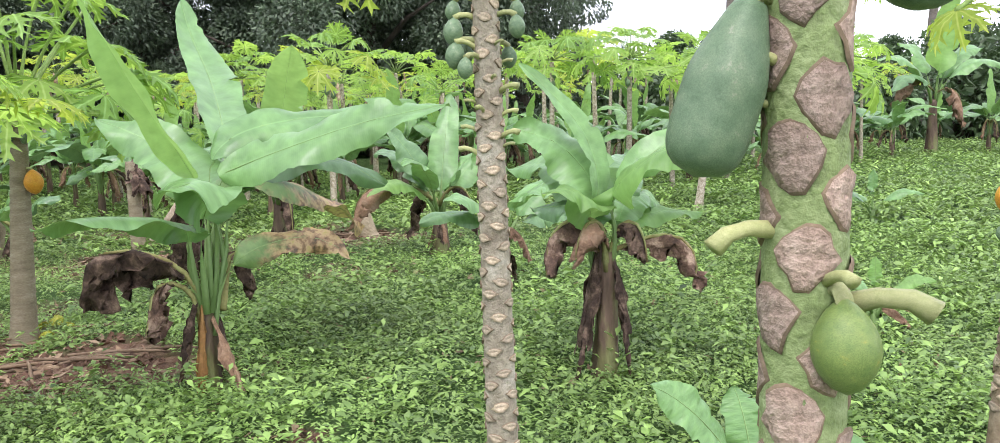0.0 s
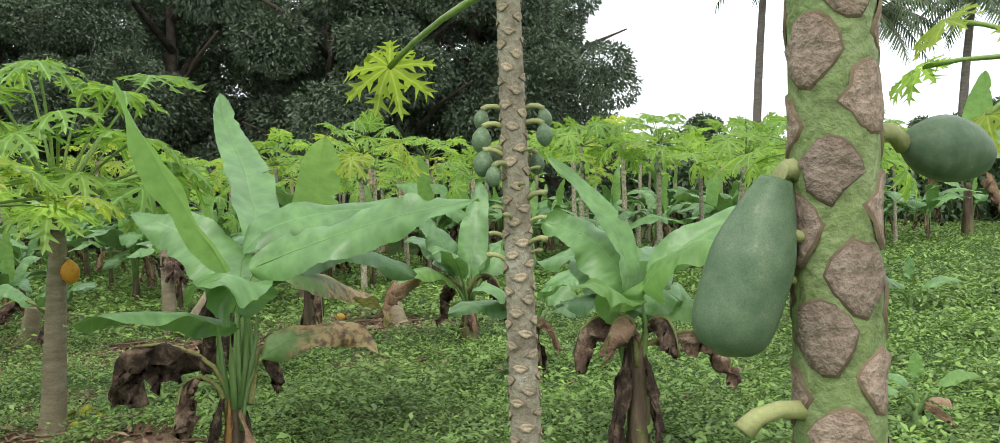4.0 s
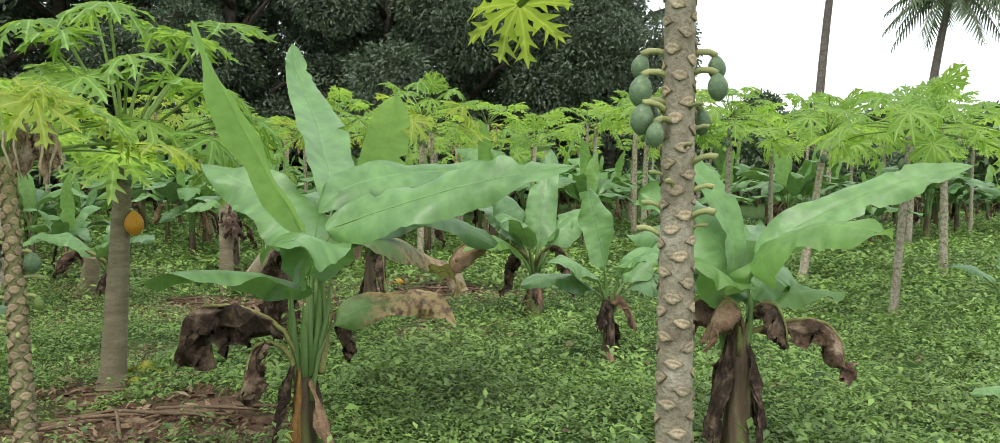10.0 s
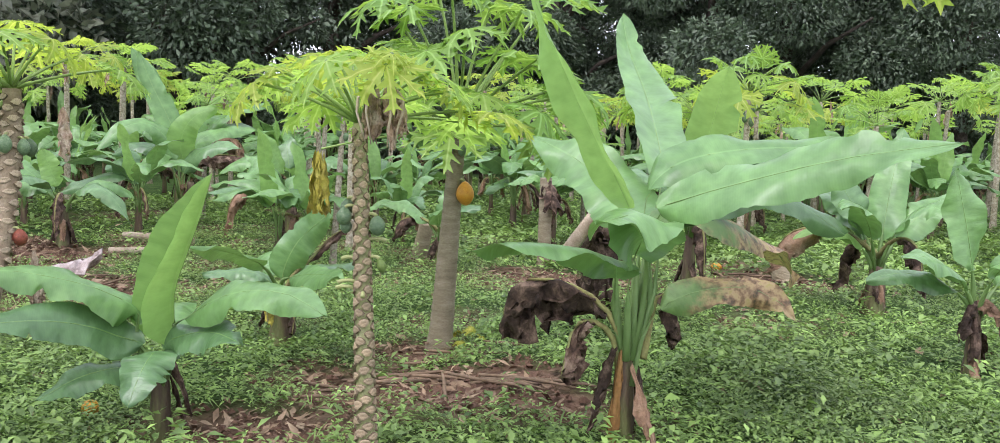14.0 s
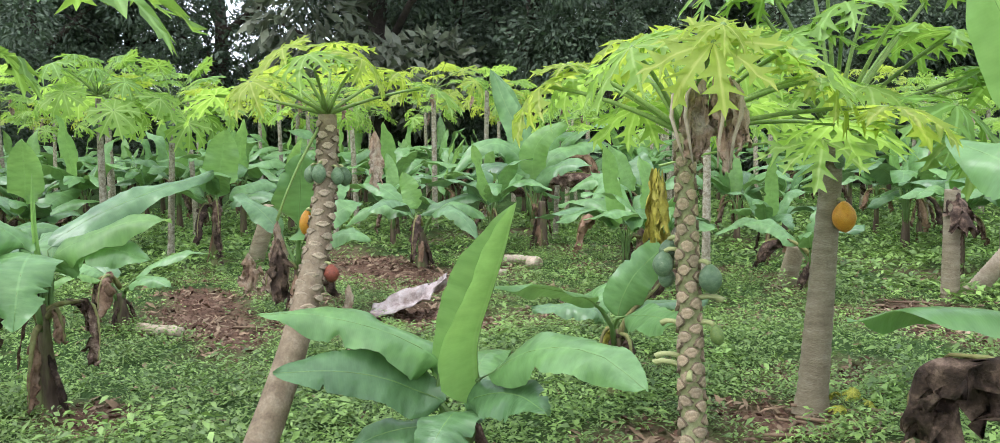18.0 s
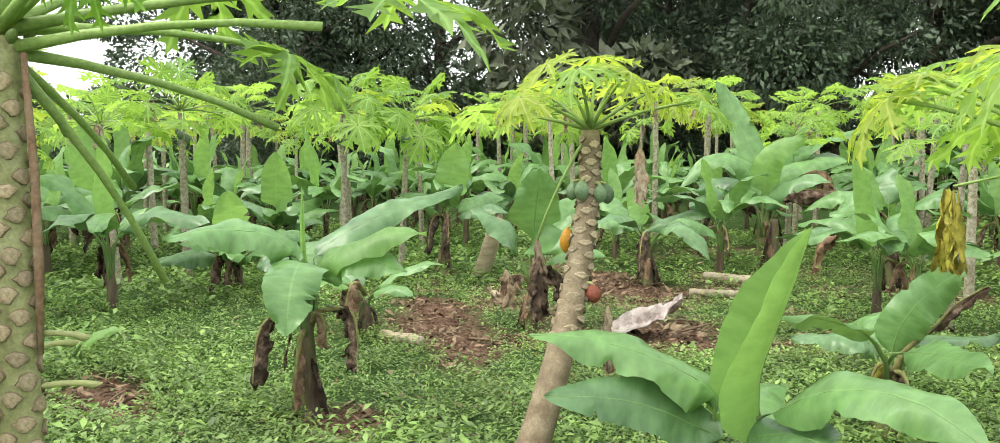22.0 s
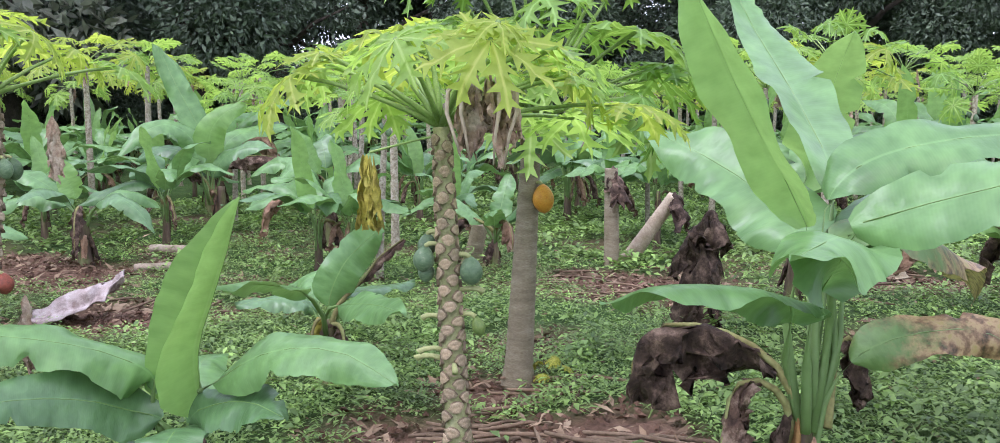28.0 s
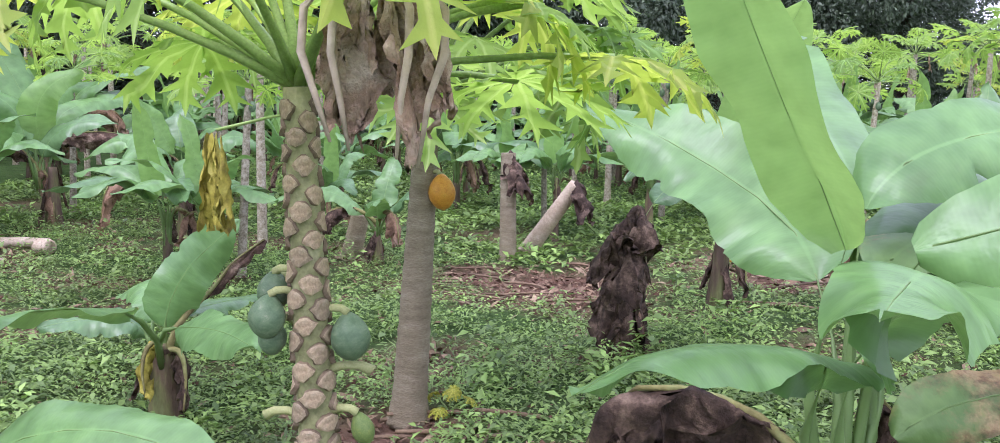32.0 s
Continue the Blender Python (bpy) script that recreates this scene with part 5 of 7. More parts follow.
shaped_banana((0.24, 4.1), 0.70, 0.06, [
    ([(0.0, 0.0, 0.48), (-0.01, 0.01, 0.81), (0.02, 0.02, 1.0), (0.17, 0.03, 1.16), (0.44, 0.06, 1.32), (0.71, 0.08, 1.43), (1.01, 0.10, 1.51)], 0.22, (0.05, -0.66, 0.75), B_, 0.36, 0.2, 0.3, 0.10),
    ([(0.0, 0.0, 0.48), (-0.01, 0.01, 0.81), (0.03, -0.07, 1.0), (0.15, -0.16, 1.15), (0.31, -0.25, 1.24), (0.54, -0.39, 1.21)], 0.28, (0.1, -0.45, 0.88), BY, 0.38, 0.15, 0.5, 0.14),
    ([(0.0, 0.0, 0.48), (-0.02, 0.01, 0.81), (-0.04, 0.05, 1.03), (-0.10, 0.09, 1.28), (-0.25, 0.11, 1.48), (-0.45, 0.14, 1.67)], 0.17, (0.65, -0.7, 0.3), B_, 0.34, 0.3, 0.1, 0.07),
    ([(0.0, 0.0, 0.48), (-0.03, 0.01, 0.81), (-0.05, 0.07, 0.99), (-0.15, 0.13, 1.16), (-0.29, 0.17, 1.27), (-0.49, 0.20, 1.33)], 0.36, (0.3, -0.7, 0.64), B_, 0.40, 0.15, 0.2, 0.12),
    ([(0.0, 0.0, 0.48), (-0.03, 0.01, 0.81), (-0.09, -0.09, 0.97), (-0.19, -0.19, 1.04), (-0.32, -0.31, 1.03)], 0.26, (-0.1, -0.4, 0.9), BY, 0.42, 0.15, 0.5, 0.12),
    ([(0.0, 0.0, 0.48), (-0.03, 0.01, 0.81), (-0.08, 0.09, 0.91), (-0.19, 0.16, 0.92), (-0.40, 0.27, 0.89)], 0.24, (0.0, -0.5, 0.85), BD, 0.40, 0.15, 0.4, 0.12),
    ([(0.0, 0.0, 0.48), (0.0, 0.01, 0.82), (0.13, 0.18, 0.95), (0.23, 0.26, 0.96), (0.33, 0.36, 0.84)], 0.22, (0.1, -0.5, 0.85), B_, 0.40, 0.15, 0.4, 0.12),
    ([(0.0, 0.0, 0.48), (0.0, 0.01, 0.82), (0.16, 0.14, 0.86), (0.33, 0.25, 0.88), (0.54, 0.39, 0.85)], 0.18, (0.0, -0.4, 0.9), BY, 0.40, 0.15, 0.4, 0.12),
    ([(0.0, 0.0, 0.48), (0.0, 0.01, 0.82), (0.04, 0.18, 0.95), (0.10, 0.36, 1.10), (0.12, 0.56, 1.17)], 0.28, (0.1, -0.7, 0.7), BD, 0.40, 0.15, 0.3, 0.12),
    ([(0.0, 0.0, 0.48), (-0.02, 0.02, 0.80), (-0.12, 0.20, 1.0), (-0.32, 0.42, 1.12), (-0.55, 0.62, 1.08)], 0.28, (0.1, -0.6, 0.8), B_, 0.40, 0.15, 0.3, 0.12)],
    [([(0.0, 0.0, 0.38), (0.0, 0.0, 0.66), (0.09, -0.01, 0.73), (0.27, -0.02, 0.79), (0.40, -0.04, 0.76), (0.45, -0.07, 0.65), (0.43, -0.11, 0.55)], 0.17, BANANA_RUST, 14),
     ([(0.0, 0.0, 0.58), (-0.02, 0.01, 0.80), (-0.10, -0.04, 0.88), (-0.22, -0.11, 0.86), (-0.29, -0.17, 0.78), (-0.30, -0.24, 0.62)], 0.18, BANANA_RUST, 9),
     ([(0.0, -0.02, 0.60), (-0.02, -0.05, 0.82), (-0.08, -0.12, 0.87), (-0.14, -0.18, 0.80), (-0.16, -0.20, 0.70)], 0.18, DT, 9),
     ([(0.0, 0.0, 0.60), (0.06, -0.02, 0.82), (0.14, -0.06, 0.86), (0.19, -0.08, 0.76), (0.20, -0.09, 0.66)], 0.16, DD, 10),
     ([(-0.02, -0.03, 0.55), (-0.08, -0.06, 0.50), (-0.13, -0.08, 0.30), (-0.16, -0.10, 0.06)], 0.05, DD, 2)],
    "banana plant with arching leaves and a collar of dead leaves", 5, sheaths=5)
banana((-0.46, 6.25), 0.55, 0.045, [((-0.17, -0.05, 0.76), 0.0, 0.32, 0.2, B_), ((-0.38, -0.55, 0.24), 0.15, 0.3, 0, B_), ((-0.58, -0.42, 0.08), 0.15, 0.22, 0, BD), ((0.55, 0.5, 0.42), 0.15, 0.3, 0.2, B_), ((0.55, 0.2, 0.05), 0.15, 0.24, 0, BD), ((0.3, -0.4, 0.25), 0.2, 0.26, 0, B_)],
       [((-0.08, -0.14, -0.2), 0.12, 0.14, DD, 0.5), ((0.2, -0.03, -0.22), 0.2, 0.16, DT, 0.5)], "slender young banana plant in the weeds", 6)
shaped_banana((-3.93, 3.0), 0.42, 0.05, [
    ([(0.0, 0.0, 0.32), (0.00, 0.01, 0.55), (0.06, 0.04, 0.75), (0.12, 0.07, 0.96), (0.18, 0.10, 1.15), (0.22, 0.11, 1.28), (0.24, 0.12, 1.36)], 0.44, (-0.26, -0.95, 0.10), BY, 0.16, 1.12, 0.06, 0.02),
    ([(0.0, 0.0, 0.32), (-0.02, -0.02, 0.54), (-0.06, -0.08, 0.67), (-0.14, -0.21, 0.78), (-0.23, -0.37, 0.85), (-0.34, -0.56, 0.90), (-0.43, -0.73, 0.90)], 0.25, (0.35, -0.30, 0.88), B_, 0.26, 0.1, 0.5, 0.10),
    ([(0.0, 0.0, 0.27), (-0.02, -0.04, 0.48), (-0.07, -0.16, 0.55), (-0.12, -0.31, 0.63), (-0.19, -0.51, 0.68), (-0.27, -0.73, 0.69)], 0.24, (0.62, -0.45, 0.64), BD, 0.26, 0.1, 0.2, 0.05),
    ([(0.0, 0.0, 0.32), (0.0, 0.02, 0.54), (0.15, 0.05, 0.65), (0.32, 0.08, 0.76), (0.51, 0.11, 0.82), (0.74, 0.13, 0.83), (1.01, 0.09, 0.77)], 0.24, (0.15, -0.55, 0.82), B_, 0.30, 0.1, 0.45, 0.10),
    ([(0.0, 0.0, 0.27), (0.01, 0.01, 0.49), (0.17, 0.03, 0.57), (0.34, 0.05, 0.60), (0.52, 0.04, 0.58)], 0.24, (0.3, -0.45, 0.84), BD, 0.30, 0.1, 0.4, 0.10),
    ([(0.0, 0.0, 0.27), (0.0, -0.02, 0.45), (0.10, -0.10, 0.50), (0.18, -0.24, 0.45), (0.24, -0.36, 0.32)], 0.26, (0.35, -0.55, 0.76), BD, 0.30, 0.1, 0.4, 0.10),
    ([(0.0, 0.0, 0.22), (-0.02, -0.03, 0.38), (-0.07, -0.15, 0.40), (-0.15, -0.33, 0.38), (-0.20, -0.52, 0.30)], 0.20, (0.3, -0.4, 0.85), BD, 0.30, 0.1, 0.4, 0.10),
    ([(0.0, 0.0, 0.27), (-0.02, 0.03, 0.45), (-0.12, 0.16, 0.58), (-0.25, 0.32, 0.62), (-0.40, 0.50, 0.55)], 0.22, (0.2, -0.3, 0.9), B_, 0.30, 0.1, 0.4, 0.10)], (),
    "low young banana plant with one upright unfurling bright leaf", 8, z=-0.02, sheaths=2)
shaped_banana((-6.55, 1.75), 0.68, 0.055, [
    ([(0.0, 0.0, 0.52), (-0.01, -0.04, 0.85), (-0.01, -0.07, 1.03), (-0.01, -0.20, 1.15), (-0.01, -0.39, 1.19), (0.02, -0.59, 1.20), (0.08, -0.80, 1.16)], 0.30, (0.55, -0.15, 0.82), B_, 0.36, 0.1, 0.5, 0.10),
    ([(0.0, 0.0, 0.52), (0.0, 0.0, 0.85), (0.06, -0.02, 0.97), (0.20, -0.08, 0.98), (0.36, -0.15, 0.86), (0.46, -0.20, 0.62)], 0.38, (0.80, -0.25, 0.55), B_, 0.36, 0.1, 0.25, 0.08),
    ([(0.0, 0.0, 0.52), (-0.01, -0.01, 0.85), (-0.03, 0.05, 0.98), (-0.05, 0.26, 1.14), (-0.07, 0.63, 1.29), (-0.09, 1.07, 1.41)], 0.24, (0.55, -0.25, 0.80), BD, 0.32, 0.15, 0.4, 0.10),
    ([(0.0, 0.0, 0.52), (-0.01, 0.0, 0.85), (0.05, 0.08, 0.96), (0.15, 0.25, 1.07), (0.26, 0.45, 1.15), (0.39, 0.66, 1.16)], 0.26, (0.45, -0.25, 0.86), BY, 0.36, 0.1, 0.5, 0.10),
    ([(0.0, 0.0, 0.52), (-0.01, -0.05, 0.85), (-0.14, -0.09, 0.95), (-0.24, -0.17, 0.97), (-0.34, -0.26, 0.92)], 0.26, (0.5, -0.2, 0.84), BD, 0.40, 0.1, 0.4, 0.10),
    ([(0.0, 0.0, 0.52), (-0.01, -0.02, 0.85), (-0.03, -0.01, 1.12), (-0.05, 0.0, 1.44)], 0.05, (0.9, 0.0, 0.3), BY, 0.30, 0.8, 0.0, 0.02),
    ([(0.0, 0.0, 0.52), (0.01, 0.03, 0.80), (0.10, 0.16, 0.96), (0.22, 0.34, 1.0), (0.34, 0.55, 0.92)], 0.26, (0.6, -0.1, 0.78), B_, 0.38, 0.1, 0.4, 0.10),
    ([(0.0, 0.0, 0.52), (-0.03, 0.02, 0.80), (-0.18, 0.10, 0.98), (-0.38, 0.16, 1.06), (-0.58, 0.20, 1.0)], 0.26, (0.4, -0.1, 0.9), B_, 0.38, 0.1, 0.4, 0.10)],
    [([(0.0, 0.0, 0.52), (0.02, -0.06, 0.66), (0.05, -0.19, 0.68), (0.08, -0.30, 0.59), (0.14, -0.34, 0.42), (0.19, -0.36, 0.30)], 0.20, DD, 12),
     ([(0.0, 0.0, 0.52), (0.02, 0.02, 0.64), (0.06, 0.12, 0.68), (0.12, 0.25, 0.67), (0.19, 0.27, 0.49), (0.25, 0.24, 0.34)], 0.20, BANANA_RUST, 12),
     ([(0.02, -0.02, 0.55), (0.10, -0.06, 0.52), (0.13, -0.10, 0.32), (0.14, -0.12, 0.10)], 0.14, DT, 5),
     ([(0.02, 0.02, 0.60), (0.10, 0.06, 0.66), (0.14, 0.08, 0.58), (0.15, 0.09, 0.46)], 0.12, DT, 6),
     ([(0.02, 0.0, 0.45), (0.09, 0.04, 0.38), (0.12, 0.06, 0.20), (0.13, 0.10, 0.03)], 0.07, DD, 2)],
    "banana plant with bowed leaves and dark dead leaves at the stem", 9)
shaped_banana((-4.83, 4.73), 0.44, 0.075, [
    ([(0.01, -0.01, 0.30), (0.02, -0.02, 0.49), (0.04, -0.00, 0.60), (0.11, 0.05, 0.78), (0.21, 0.12, 0.91), (0.32, 0.20, 1.03)], 0.27, (0.62, -0.70, 0.35), B_, 0.25, 0.12, 0.4, 0.10),
    ([(0.01, -0.01, 0.30), (-0.00, -0.03, 0.49), (0.14, -0.29, 0.65), (0.34, -0.70, 0.80), (0.59, -1.15, 0.92), (0.85, -1.52, 1.00)], 0.20, (-0.1, -0.25, 0.95), B_, 0.25, 0.12, 0.4, 0.10),
    ([(0.01, -0.01, 0.30), (-0.02, -0.04, 0.49), (-0.15, -0.13, 0.56), (-0.30, -0.24, 0.56), (-0.42, -0.34, 0.53)], 0.20, (0.1, -0.4, 0.9), BD, 0.25, 0.12, 0.4, 0.10),
    ([(0.01, -0.01, 0.30), (0.03, -0.02, 0.47), (0.34, -0.18, 0.60), (0.75, -0.40, 0.69), (1.12, -0.64, 0.74)], 0.24, (0.2, -0.65, 0.73), B_, 0.28, 0.12, 0.4, 0.10),
    ([(0.01, -0.01, 0.30), (0.04, -0.01, 0.49), (0.04, 0.15, 0.56), (0.09, 0.42, 0.57), (0.16, 0.68, 0.56)], 0.22, (0.0, -0.4, 0.9), BD, 0.28, 0.12, 0.4, 0.10),
    ([(0.01, -0.01, 0.30), (0.01, -0.02, 0.49), (-0.21, 0.15, 0.59), (-0.40, 0.23, 0.62), (-0.62, 0.30, 0.52)], 0.22, (0.0, -0.4, 0.9), B_, 0.30, 0.12, 0.4, 0.10)],
    [([(0.01, -0.01, 0.30), (0.00, -0.04, 0.44), (-0.02, -0.08, 0.42), (0.00, -0.13, 0.33), (0.05, -0.16, 0.22)], 0.10, YELLOW_LIMP, 6),
     ([(0.01, -0.01, 0.30), (0.08, 0.02, 0.52), (0.12, 0.22, 0.67), (0.14, 0.34, 0.78), (0.20, 0.51, 0.88)], 0.08, BANANA_RUST, 14),
     ([(0.01, -0.01, 0.30), (0.05, -0.01, 0.41), (0.12, 0.00, 0.39), (0.17, -0.03, 0.27), (0.20, -0.08, 0.15)], 0.14, DD, 6)],
    "stout low banana plant with few leaves", 10)
banana((-1.22, 7.8), 0.52, 0.08, [((-0.42, -0.15, 0.72), 0.1, 0.36, 0.2, BD), ((0.05, 0.55, 1.05), 0.1, 0.32, 0, B_), ((0.55, 0.5, 0.5), 0.2, 0.34, 0, B_), ((-0.55, -0.5, 0.15), 0.3, 0.3, 0, BY), ((-0.65, 0.2, 0.5), 0.3, 0.3, 0, BD), ((0.5, -0.3, 0.35), 0.35, 0.28, 0, B_), ((-0.2, -0.6, 0.4), 0.3, 0.3, 0, B_)],
       [((-0.75, -0.3, -0.15), 0.35, 0.25, BANANA_TAN, 0.5), ((0.35, -0.2, -0.2), 0.3, 0.2, DD, 0.5), ((-0.3, 0.1, -0.3), 0.2, 0.2, DD, 0.5)], "banana plant with thick cut stems and tan withered leaves", 11)
banana((-11.4, 9.2), 1.0, 0.08, [((-0.5, -0.45, 1.5), 0.05, 0.42, 0.3, B_), ((0.9, -0.04, 0.8), 0.2, 0.45, 0, BY), ((-1.2, -0.56, 0.05), 0.5, 0.42, 0, B_), ((0.95, 0.9, 0.75), 0.25, 0.4, 0, B_), ((0.8, 0.9, 0.3), 0.4, 0.36, 0, BD), ((-0.9, -0.9, -0.2), 0.6, 0.34, 0, B_), ((0.3, -0.9, 0.2), 0.5, 0.36, 0, BD)],
       [((-0.8, -0.5, -0.35), 0.4, 0.34, DD, 0.9), ((0.75, 0.6, -0.1), 0.4, 0.34, DT, 0.95)], "tall banana plant with an upright leaf and hanging dead leaves", 12)
shaped_banana((-9.6, 7.9), 0.66, 0.07, [
    ([(-0.13, -0.05, 0.43), (-0.14, -0.07, 0.78), (-0.24, -0.04, 1.23), (-0.35, -0.09, 1.52), (-0.53, -0.19, 1.93), (-0.69, -0.26, 2.34)], 0.36, (0.75, -0.55, 0.35), B_, 0.24, 0.12, 0.35, 0.09),
    ([(-0.13, -0.05, 0.43), (-0.13, -0.05, 0.78), (-0.08, -0.09, 1.15), (-0.01, -0.05, 1.40), (0.11, 0.06, 1.56), (0.27, 0.21, 1.64)], 0.40, (0.7, -0.5, 0.5), BY, 0.24, 0.12, 0.35, 0.09),
    ([(-0.13, -0.05, 0.43), (-0.15, -0.08, 0.78), (-0.20, -0.20, 1.19), (-0.31, -0.42, 1.40), (-0.42, -0.69, 1.34), (-0.51, -1.02, 1.05)], 0.30, (0.55, -0.45, 0.7), B_, 0.26, 0.12, 0.35, 0.09),
    ([(-0.13, -0.05, 0.43), (-0.11, -0.02, 0.78), (-0.13, 0.21, 1.15), (-0.05, 0.57, 1.33), (0.10, 1.04, 1.35)], 0.30, (0.5, -0.4, 0.75), B_, 0.26, 0.12, 0.35, 0.09),
    ([(-0.13, -0.05, 0.43), (-0.13, -0.05, 0.78), (0.05, 0.01, 0.99), (0.32, 0.15, 1.14), (0.63, 0.30, 1.12)], 0.30, (0.5, -0.4, 0.75), BD, 0.26, 0.12, 0.35, 0.09),
    ([(-0.13, -0.05, 0.43), (-0.15, -0.08, 0.78), (-0.41, -0.14, 1.02), (-0.70, -0.29, 1.11), (-0.99, -0.46, 0.96)], 0.30, (0.5, -0.4, 0.75), BD, 0.26, 0.12, 0.35, 0.09),
    ([(-0.13, -0.05, 0.43), (-0.14, -0.06, 0.78), (-0.40, 0.32, 1.26), (-0.48, 0.65, 1.47), (-0.50, 1.06, 1.55)], 0.30, (0.5, -0.4, 0.75), B_, 0.26, 0.12, 0.35, 0.09)],
    [([(-0.13, -0.05, 0.43), (-0.14, -0.09, 0.70), (-0.20, -0.30, 0.91), (-0.27, -0.55, 0.94), (-0.25, -0.63, 0.80)], 0.26, DD, 10),
     ([(-0.13, -0.05, 0.43), (-0.11, -0.02, 0.78), (-0.05, 0.25, 0.98), (0.10, 0.66, 1.00), (0.21, 0.92, 0.89)], 0.24, BANANA_RUST, 9),
     ([(-0.13, -0.05, 0.43), (-0.11, -0.05, 0.62), (-0.04, -0.01, 0.54), (0.04, -0.04, 0.31), (0.11, -0.10, 0.07)], 0.20, DT, 5)],
    "banana plant with an upright leaf among the rows", 13)
banana((-9.4, 6.0), 0.55, 0.06, [((-0.15, -0.13, 0.55), 0.0, 0.26, 0.2, BY), ((-0.5, -0.7, -0.05), 0.35, 0.3, 0, B_), ((0.4, 0.6, 0.0), 0.35, 0.3, 0, B_), ((0.7, 0.3, -0.2), 0.45, 0.28, 0, BD), ((-0.7, -0.4, 0.45), 0.2, 0.3, 0, B_), ((0.1, -0.7, 0.15), 0.3, 0.3, 0, BD)], [((0.3, -0.3, -0.35), 0.2, 0.2, DD, 0.5)], "small banana plant with a fresh light leaf", 14)
banana((-8.4, 8.5), 0.75, 0.07, [((-0.27, -0.28, 0.7), 0.0, 0.3, 0.4, BY), ((-0.3, 0.2, 0.55), 0.2, 0.38, 0.4, BD), ((0.0, -0.8, 0.05), 0.4, 0.32, 0, B_), ((0.7, 0.4, 0.2), 0.4, 0.36, 0, B_), ((-0.8, -0.5, 0.1), 0.45, 0.34, 0, B_)], [((0.1, -0.5, -0.2), 0.3, 0.3, DD, 0.7), ((-0.4, -0.7, -0.45), 0.3, 0.26, DT, 0.6)], "banana plant with folded young leaf", 15)
banana((-8.4, 2.55), 0.38, 0.06, [((0.36, 0.6, 0.24), 0.15, 0.2, 0, B_), ((-0.3, -0.4, 0.08), 0.2, 0.22, 0, B_), ((0.55, 0.25, 0.05), 0.15, 0.18, 0, B_), ((-0.58, -0.13, 0.18), 0.15, 0.2, 0, BD), ((0.1, -0.5, 0.1), 0.2, 0.2, 0, BY)], [((0.16, -0.2, -0.2), 0.2, 0.2, DT, 0.36), ((-0.1, -0.2, -0.2), 0.15, 0.16, DD, 0.36)], "small banana sucker with short leaves", 16)
banana((-8.05, 3.95), 0.62, 0.05, [((0.42, -0.10, 0.86), 0.0, 0.50, (0.9, -0.35, 0.3), B_), ((0.05, 0.6, 0.40), 0.15, 0.26, (0.6, -0.1, 0.8), B_), ((-0.4, -0.4, 0.5), 0.15, 0.28, (0.6, 0, 0.8), BD), ((-0.2, 0.6, 0.6), 0.15, 0.28, (0.6, 0, 0.8), B_), ((0.5, 0.45, 0.15), 0.2, 0.24, (0.5, 0, 0.85), B_)], [((0.15, -0.35, -0.12), 0.16, 0.22, BANANA_RUST, 0.45), ((0.1, 0.3, -0.3), 0.16, 0.2, DD, 0.5)], "banana plant with broad upright leaf behind the leaning papaya", 17)
banana((1.9, 5.0), 0.24, 0.03, [((0.0, 0.02, 0.26), 0, 0.11, 0.3, BY), ((0.32, -0.05, 0.14), 0.10, 0.11, 0, BY), ((-0.34, -0.05, 0.05), 0.10, 0.11, 0, B_), ((-0.1, 0.25, 0.1), 0.1, 0.1, 0, B_), ((0.12, -0.2, 0.02), 0.1, 0.08, 0, DT)], [((0.2, -0.05, -0.12), 0.1, 0.08, DT, 0.2)], "small bright banana sucker in the weeds", 18, sheaths=1)
banana((3.3, 9.3), 0.28, 0.035, [((0.0, 0.02, 0.4), 0, 0.14, 0.3, B_), ((0.5, -0.05, 0.14), 0.15, 0.16, 0, B_), ((-0.5, -0.05, 0.2), 0.15, 0.16, 0, BD), ((-0.2, 0.4, 0.1), 0.15, 0.14, 0, B_)], (), "small banana sucker in the weeds", 19, sheaths=0)
banana((0.60, 2.06), 0.40, 0.035, [((-0.30, -0.02, 0.30), 0.06, 0.15, (0.2, -0.7, 0.7), B_), ((-0.05, 0.12, 0.26), 0.05, 0.15, (0.3, -0.7, 0.6), B_), ((0.3, 0.05, 0.12), 0.1, 0.14, 0, B_), ((-0.15, -0.25, 0.08), 0.1, 0.13, 0, BY), ((-0.22, -0.1, 0.0), 0.08, 0.12, 0, B_)], (), "low banana sucker with water-beaded leaves", 20, sheaths=0)
banana((-3.0, 6.3), 0.75, 0.06, [((0.3, 0.4, 0.2), 0.2, 0.22, 0, BD)], [((-0.19, -0.06, -0.34), 0.18, 0.34, DD, 0.80), ((0.18, -0.08, -0.16), 0.22, 0.36, DD, 0.84), ((0.05, -0.19, -0.42), 0.16, 0.34, DD, 0.82), ((-0.10, -0.16, -0.55), 0.10, 0.30, DD, 0.72), ((0.1, 0.1, -0.6), 0.1, 0.28, DD, 0.7), ((0.02, -0.12, -0.60), 0.1, 0.26, DD, 0.66)], "dead banana plant with collapsed dark leaves", 22)
